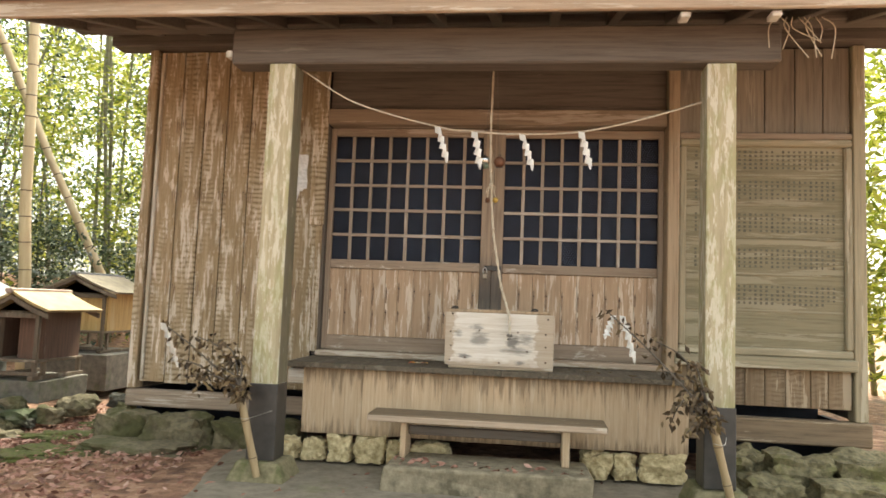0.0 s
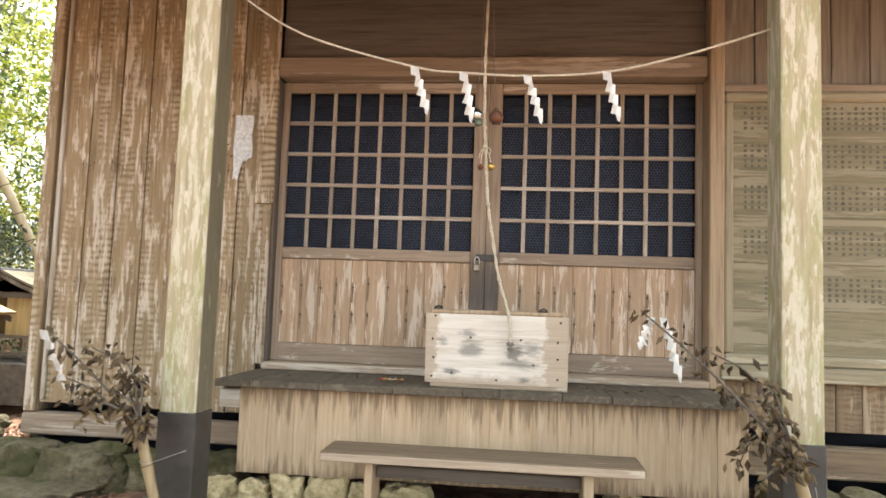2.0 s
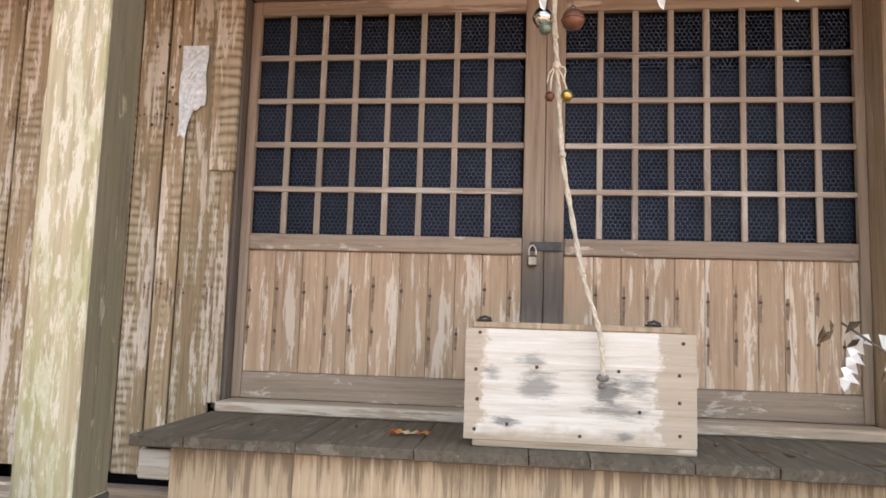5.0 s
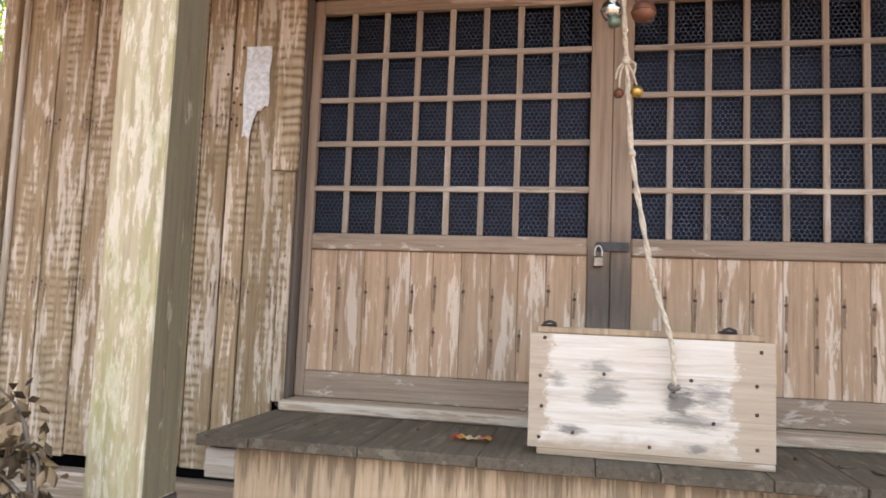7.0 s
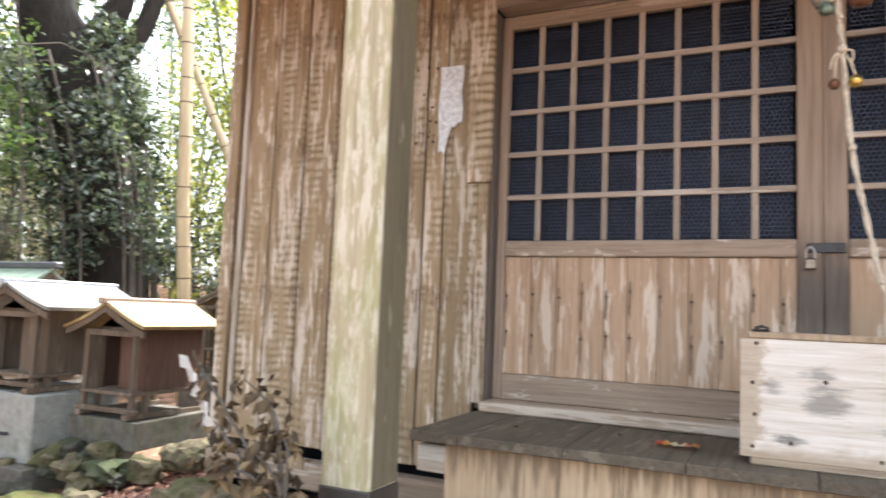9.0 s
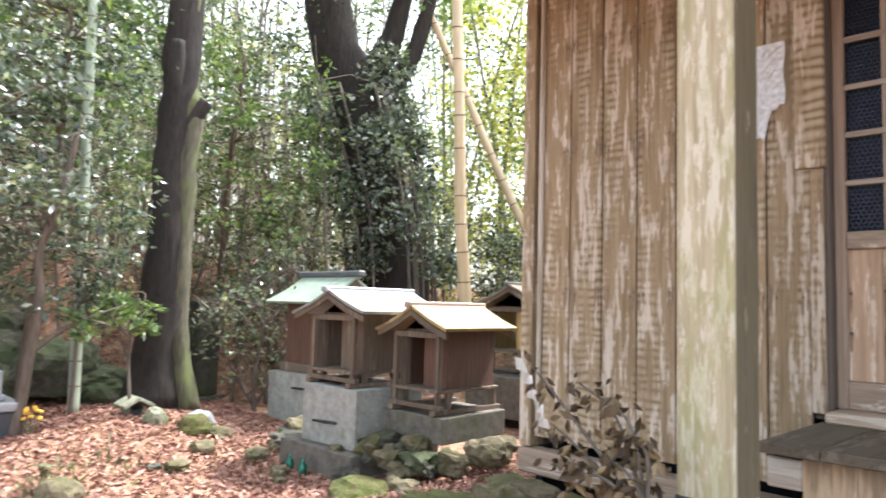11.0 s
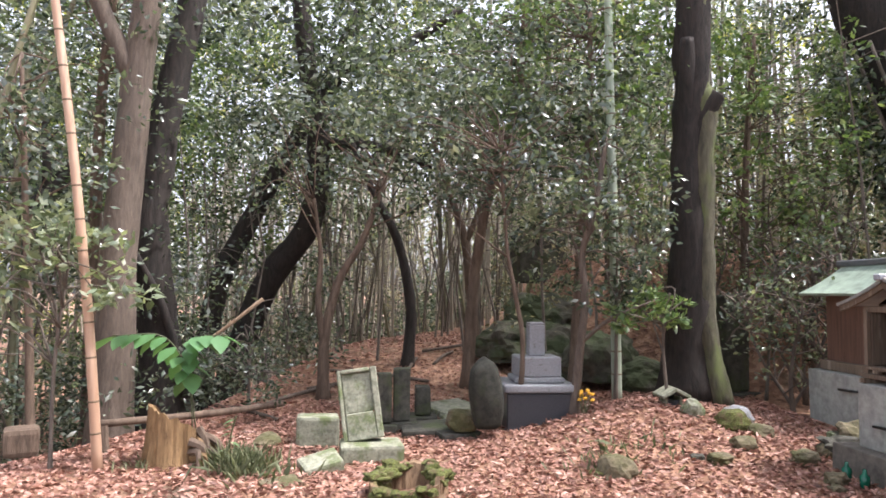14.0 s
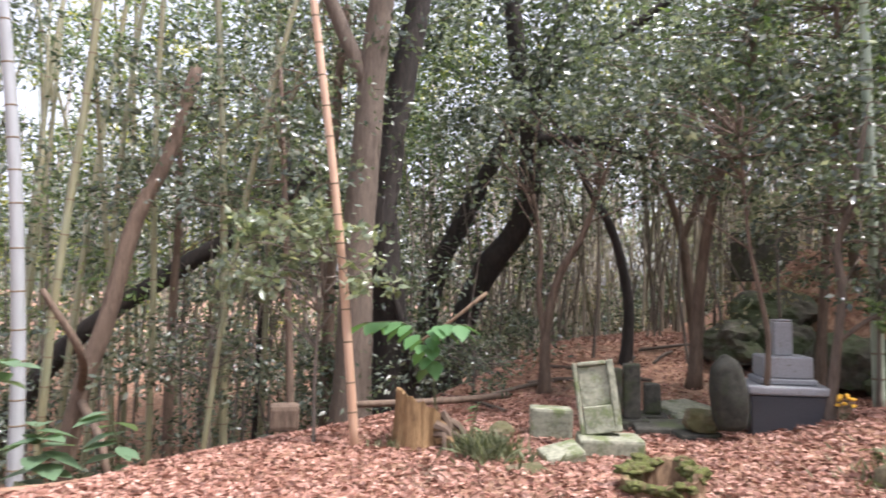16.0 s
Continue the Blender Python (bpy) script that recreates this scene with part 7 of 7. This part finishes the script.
    for x, y in spots:
        i = rng.randrange(5)
        m = masters[i]
        p = pose(x, y, ground_z(x, y) - 0.05, rng.uniform(-4, 4), rng.uniform(-4, 4), rng.uniform(0, 360))
        if i not in first:
            first.add(i)
            m.matrix_basis = p
        else:
            copy_thing(m, p)


def far_woods():
    rng = np.random.default_rng(7)

    def cloud(name, label, mat, n, a0, a1, d0, d1, z0, z1, size, clump=0.7, per=90, keep=None):
        c = []
        while len(c) < n:
            a = math.radians(rng.uniform(a0, a1))
            d = rng.uniform(d0, d1)
            x, y = -0.3 - d * math.cos(a), 2.1 + d * math.sin(a)
            if x > -3.2 and y > 3:
                continue
            z = ground_z(x, y) + z0 + (z1 - z0) * rng.random() ** 0.9
            c.append((x, y, z))
        pts, nrm = clumps(c, clump, int(per * 1.15), 0.7, n)
        ob = leaf_mesh(name, pts, nrm, size * 0.86, mat, 0.4, 0.3, 0.6)
        return tagged(ob, label, "foliage", kind="stuff")

    cloud("grove_foliage", "yellow-green bamboo foliage behind the hall", BAMBOO_LEAF, 520, 44, 84, 11.5, 24, 0.4, 10, 0.16, 0.8, 100)
    cloud("wood_undergrowth", "dark thicket under the bamboo behind the hall", EVERGREEN, 130, 62, 86, 11, 19, 0.0, 3.6, 0.13, 0.7, 100)
    cloud("grove_foliage", "shaded olive bamboo foliage behind the hall", GRASS, 170, 56, 86, 10.5, 17, 2.2, 9.0, 0.15, 0.75, 100)
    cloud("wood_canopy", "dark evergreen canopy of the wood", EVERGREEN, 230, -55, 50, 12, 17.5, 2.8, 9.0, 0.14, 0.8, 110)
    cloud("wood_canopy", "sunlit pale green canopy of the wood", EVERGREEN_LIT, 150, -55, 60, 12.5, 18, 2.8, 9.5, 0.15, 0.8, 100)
    cloud("wood_canopy", "dark evergreen leaves between the trunks", EVERGREEN, 150, -50, 42, 11, 17, 2.6, 7.0, 0.12, 0.65, 120)
    cloud("bank_foliage", "low leafy growth under the bank", EVERGREEN, 175, -58, -12, 8.2, 15, -0.1, 1.6, 0.1, 0.5, 90)
    cloud("bank_foliage", "evergreen foliage over the bank", EVERGREEN, 95, -55, -8, 8.6, 17, 0.4, 5.5, 0.11, 0.6, 100)
    cloud("bank_foliage", "paler foliage over the bank", EVERGREEN_LIT, 60, -55, -10, 9.5, 19, 1.0, 6.5, 0.12, 0.6, 90)
    cloud("wood_undergrowth", "dark undergrowth of the wood", EVERGREEN, 55, -55, -6, 9.5, 24, 0.0, 3.0, 0.13, 0.7, 90)
    cloud("wood_undergrowth", "undergrowth beside the great tree", EVERGREEN, 75, 40, 75, 11, 22, 0.0, 2.6, 0.13, 0.7, 90)
    cloud("wood_undergrowth", "thin undergrowth on the slope", EVERGREEN, 45, -6, 33, 14, 26, 0.0, 2.2, 0.13, 0.6, 70)
    cloud("wood_undergrowth", "low far undergrowth on the slope", EVERGREEN, 50, -12, 36, 17, 27, 0.0, 1.3, 0.16, 0.8, 80)
    cloud("wood_undergrowth", "dark bushes behind the small shrines", EVERGREEN, 75, 48, 66, 11.3, 14.5, 0.1, 2.3, 0.11, 0.55, 100)
    cloud("grove_foliage", "sunlit yellow-green foliage beyond the bank", BAMBOO_LEAF, 90, -60, -24, 14, 26, 1.5, 10, 0.17, 0.8, 90)
    cloud("far_wood", "low far bushes closing the view", EVERGREEN, 230, -62, 42, 20, 34, 0.0, 2.2, 0.26, 1.2, 80)
    cloud("far_wood", "far wall of woodland leaves", EVERGREEN, 250, -60, 88, 29, 44, 0.0, 9.0, 0.34, 1.5, 90)
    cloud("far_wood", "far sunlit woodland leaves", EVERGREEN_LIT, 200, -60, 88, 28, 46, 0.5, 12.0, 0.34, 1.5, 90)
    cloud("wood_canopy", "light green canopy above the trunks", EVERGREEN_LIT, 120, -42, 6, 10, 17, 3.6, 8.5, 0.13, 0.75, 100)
    cloud("wood_canopy", "shaded canopy between the crowns", EVERGREEN, 100, -30, 26, 12, 17, 3.8, 9.0, 0.14, 0.8, 100)
    cloud("high_canopy", "leaf canopy overhead", EVERGREEN, 16, -52, 45, 8, 15, 5.0, 8.5, 0.13, 0.8, 100)
    # the pale leaf colour here imitates bright haze in the distance
    cloud("far_wood", "far leaves closing the wood, haze put in their pale colour", PALE_LEAF, 150, -14, 46, 26, 40, -0.5, 8.0, 0.36, 1.3, 100)
    cloud("far_wood", "far leaves beyond the bank, haze put in their pale colour", PALE_LEAF, 90, -60, -14, 26, 40, -0.5, 7.0, 0.36, 1.3, 90)
    cloud("wood_canopy", "pale thicket between the trunks", PALE_LEAF, 80, 6, 40, 12, 20, 0.8, 4.5, 0.11, 0.6, 70)
    cloud("wood_canopy", "dark leaf canopy over the leaning trunks", EVERGREEN, 95, -28, 14, 11, 16, 3.9, 8.0, 0.13, 0.75, 110)
    cloud("slope_brush", "pale dry brush on the slope behind the graves", PALE_BRUSH, 75, 9, 38, 10.2, 13.5, 0.1, 2.4, 0.085, 0.5, 55)
    cloud("slope_brush", "pale leafy sprigs on the slope behind the graves", PALE_LEAF, 60, 9, 40, 9.8, 14, 0.3, 2.8, 0.095, 0.45, 50)
    cloud("wood_undergrowth", "dark bushes behind the leaning trunks", EVERGREEN, 45, -24, -4, 10, 14, 0.0, 1.8, 0.11, 0.5, 90)
    cloud("far_brush", "sunlit dry beige brush deep in the wood", PALE_BRUSH, 170, -10, 42, 18, 27, 0.0, 4.2, 0.13, 0.8, 80)
    cloud("far_wood", "far sunlit yellow-green tops of the wood", BAMBOO_LEAF, 130, -34, 34, 28, 42, 4.0, 15.0, 0.36, 1.4, 90)
    pts = np.stack([rng.uniform(4.3, 9, 300), rng.uniform(8.5, 13, 300), rng.uniform(0, 6, 300)], 1)
    p, q = clumps(pts[:280], 0.7, 70, 0.7, 3)
    tagged(leaf_mesh("grove_foliage", p, q, 0.2, BAMBOO_LEAF, 0.3, 0.3, 0.5), "yellow-green bamboo foliage beside the hall", "foliage", kind="stuff")
    # twiggy stems of the wood, one mesh
    bm = bmesh.new()
    r2 = random.Random(12)
    for i in range(330):
        a = math.radians(r2.uniform(-48, 50) if i % 2 else r2.uniform(-10, 34))
        d = r2.uniform(9.5, 24) if i % 2 else r2.uniform(13, 24)
        x, y = -0.3 - d * math.cos(a), 2.1 + d * math.sin(a)
        z = ground_z(x, y)
        h = r2.uniform(2.5, 6)
        lx, ly = r2.uniform(-0.5, 0.5), r2.uniform(-0.7, 0.7)
        tube([(x, y, z - 0.1), (x + lx * 0.3 + r2.uniform(-0.12, 0.12), y + ly * 0.2 + r2.uniform(-0.15, 0.15), z + h * 0.25), (x + lx * 0.4, y + ly * 0.55 + r2.uniform(-0.2, 0.2), z + h * 0.55), (x + lx, y + ly, z + h)], [0.026, 0.02, 0.015, 0.007], 5, bm)
        for k in range(6):
            t = r2.uniform(0.35, 0.9)
            p0 = Vector((x + lx * t, y + ly * t, z + h * t))
            d = Vector((r2.uniform(-0.6, 0.6), r2.uniform(-0.9, 0.9), r2.uniform(-0.1, 0.7)))
            tube([p0, p0 + d * 0.5 + Vector((0, 0, r2.uniform(0.0, 0.15))), p0 + d], [0.009, 0.007, 0.003], 4, bm)
    far = bmesh.new()
    for i in range(430):
        a = math.radians(r2.uniform(-14, 42) if i % 4 else r2.uniform(-58, -10))
        d = r2.uniform(15, 30)
        x, y = -0.3 - d * math.cos(a), 2.1 + d * math.sin(a)
        z = ground_z(x, y)
        h, lx, ly, r = r2.uniform(5, 9), r2.gauss(0, 0.35), r2.gauss(0, 0.45), r2.uniform(0.018, 0.045)
        tube([(x, y, z - 0.1), (x + lx * 0.4, y + ly * 0.35, z + h * 0.4), (x + lx, y + ly, z + h)], [r, r * 0.9, r * 0.6], 5, far)
    tagged(finish("far_stems", far, BAMBOO_DUN), "crowded pale dun bamboo stems deep in the wood", "bamboo", kind="stuff")
    tagged(finish("thin_stems", bm, TWIG), "thin bare stems and twigs of the wood", "undergrowth", kind="stuff")


def litter():
    rng = np.random.default_rng(3)
    pts = []

    def strew(n, x0, x1, y0, y1, test):
        k = 0
        while k < n:
            x, y = rng.uniform(x0, x1), rng.uniform(y0, y1)
            if test(x, y):
                pts.append((x, y, ground_z(x, y) + 0.012 + 0.02 * rng.random()))
                k += 1

    strew(40000, -9, -3.4, -1.6, 6.5, lambda x, y: not (-5.85 < x < -4 and 5.7 < y < 6.9))
    strew(3600, -4.6, -1.9, 3.3, 7.5, lambda x, y: x < -1.9 - 0.25 * (y - 5) and rng.random() < 0.8)
    strew(13000, -15, -9, -0.5, 9.0, lambda x, y: True)
    strew(230, -1.9, 3.2, 2.8, 5.2, lambda x, y: not (-0.42 < x < 0.94 and y > 4.28))
    pts += [(rng.uniform(-0.38, 0.9), rng.uniform(4.33, 4.56), 0.137) for i in range(46)]
    nrm = np.concatenate([rng.normal(0, 1, (len(pts), 2)), rng.normal(0, 0.25, (len(pts), 1))], 1)
    ob = leaf_mesh("fallen_leaves", np.array(pts), nrm, 0.058, LITTER, 0.42, 0.35, 0.12, 0.4)
    tagged(ob, "pinkish brown fallen leaves strewn over the ground", "fallen leaves", kind="stuff")
    # moss by the hall corner and grass tufts
    for i, (x, y, sx, sy) in enumerate(((-3.05, 4.85, 0.36, 0.24), (-3.4, 5.5, 0.34, 0.22), (-2.95, 5.65, 0.26, 0.2), (-3.55, 4.75, 0.26, 0.2), (-3.4, 6.2, 0.3, 0.25))):
        single("moss_patch", rock((x, y, ground_z(x, y) - 0.006), (sx, sy, 0.05), 200 + i, 5, 0.75), MOSS, "patch of green moss on the leaf-strewn ground", "moss", "moss patches", smooth=True)
    for i, (x, y, n, h, r) in enumerate(((-6.0, 1.12, 60, 0.14, 0.17), (-6.15, 0.95, 210, 0.25, 0.13), (-6.0, 3.9, 50, 0.12, 0.16), (-6.3, 4.3, 50, 0.12, 0.2), (-4.7, 2.8, 30, 0.09, 0.1), (-6.35, 0.1, 30, 0.1, 0.1))):
        p = rng.normal(0, r, (n, 2))
        c = np.array([[x + a, y + b, ground_z(x + a, y + b) + h * 0.42] for a, b in p])
        d = np.concatenate([p * 1.5, np.full((n, 1), 1.0)], 1)
        ob = leaf_mesh("grass_tuft", c, d, h, GRASS, 0.16 if h < 0.2 else 0.06, 0.2, 0.5)
        tagged(ob, "tuft of dull green grass among the leaves", "grass", "grass tufts", kind="stuff")


def broad_leaves(label, stem, leaves, size, mat, seed, flat=False):
    """A small plant: one arched stem with large leaves, each its own part."""
    t = thing("seedling", tuple(stem[0]), label, "plant", "broad-leaved seedlings")
    part("stem", tube(smooth_line(stem, 6), 0.006, 6), GRASS, t, smooth=True)
    rng = random.Random(seed)
    line = smooth_line(stem, 12)
    for i in range(leaves):
        p = line[int(len(line) * (0.35 + 0.64 * i / leaves))]
        a = rng.uniform(0, 6.28)
        d = Vector((math.cos(a), math.sin(a), rng.uniform(-0.35, 0.1))).normalized()
        if flat:
            along = (line[-1] - line[len(line) // 2]) * Vector((1, 1, 0))
            d = (Matrix.Rotation((1 if i % 2 else -1) * rng.uniform(0.7, 1.2), 3, "Z") @ along).normalized() + Vector((0.25, 0, rng.uniform(-0.75, -0.35)))
            d.normalize()
        s = d.cross(Vector((0, 0, 1))).normalized()
        up = s.cross(d)
        L = size * rng.uniform(0.7, 1.1)
        bm = bmesh.new()
        prof = ((0.0, 0.02), (0.2, 0.23), (0.45, 0.33), (0.75, 0.2), (1.0, 0.0))
        rows = []
        for u, w in prof:
            c = p + d * (L * u) - up * (0.12 * L * u * u)
            rows.append([bm.verts.new(c - s * (w * L) + up * (0.05 * L * w * 4)), bm.verts.new(c), bm.verts.new(c + s * (w * L) + up * (0.05 * L * w * 4))])
        for r0, r1 in zip(rows, rows[1:]):
            for k in range(2):
                bm.faces.new((r0[k], r0[k + 1], r1[k + 1], r1[k]))
        part("leaf", bm, mat, t, smooth=True)


def seedlings():
    broad_leaves("seedling with a flat fan of fresh green leaves", [(-6.7, 0.45, -0.35), (-6.65, 0.4, 0.35), (-6.6, 0.2, 0.72), (-6.5, -0.2, 0.74)], 15, 0.27, FRESH_LEAF, 1, True)
    broad_leaves("seedling with a flat fan of fresh green leaves", [(-6.7, 0.5, -0.35), (-6.7, 0.4, 0.4), (-6.65, 0.45, 0.7), (-6.55, 0.75, 0.74)], 14, 0.26, FRESH_LEAF, 2, True)
    broad_leaves("broad-leaved plant on the bank", [(-5.3, -2.5, -1.0), (-5.2, -2.4, -0.4), (-5.05, -2.35, -0.02)], 17, 0.33, TEAL_LEAF, 3)
    broad_leaves("broad-leaved plant on the bank", [(-5.6, -2.0, -0.8), (-5.5, -1.95, -0.3), (-5.35, -1.95, 0.06)], 14, 0.28, TEAL_LEAF, 4)
    broad_leaves("pale broad-leaved twig on the bank", [(-4.8, -2.6, -0.9), (-4.75, -2.5, 0.2), (-4.72, -2.3, 0.55)], 9, 0.3, TEAL_LEAF, 5)
    broad_leaves("small bright seedling among the leaves", [(-6.3, 0.85, -0.36), (-6.28, 0.85, -0.1), (-6.25, 0.9, 0.1)], 7, 0.1, FRESH_LEAF, 6)
    broad_leaves("small seedling on the leaf mound", [(-6.0, 3.9, -0.25), (-6.0, 3.88, -0.12), (-5.95, 3.85, -0.05)], 9, 0.12, GRASS, 7)
    # a leafy limb hanging in beside the eaves
    t = tree("young tree with bright leaves beside the eaves", [(4.4, 3.0, -0.05), (4.35, 3.05, 1.2), (4.2, 3.1, 2.4), (3.6, 3.15, 3.1), (2.75, 3.2, 2.98)], 0.035, 0.008, BARK_GREY, group="young trees", flare=0.2)
    crown_part(t, [(2.72, 3.2, 2.98), (2.85, 3.18, 2.95), (3.0, 3.22, 3.05), (2.62, 3.2, 3.02), (3.3, 3.2, 3.12)], 0.14, 12, 0.12, EVERGREEN_LIT, 66)


great_trees()
understorey()
culms()
far_woods()
litter()
seedlings()
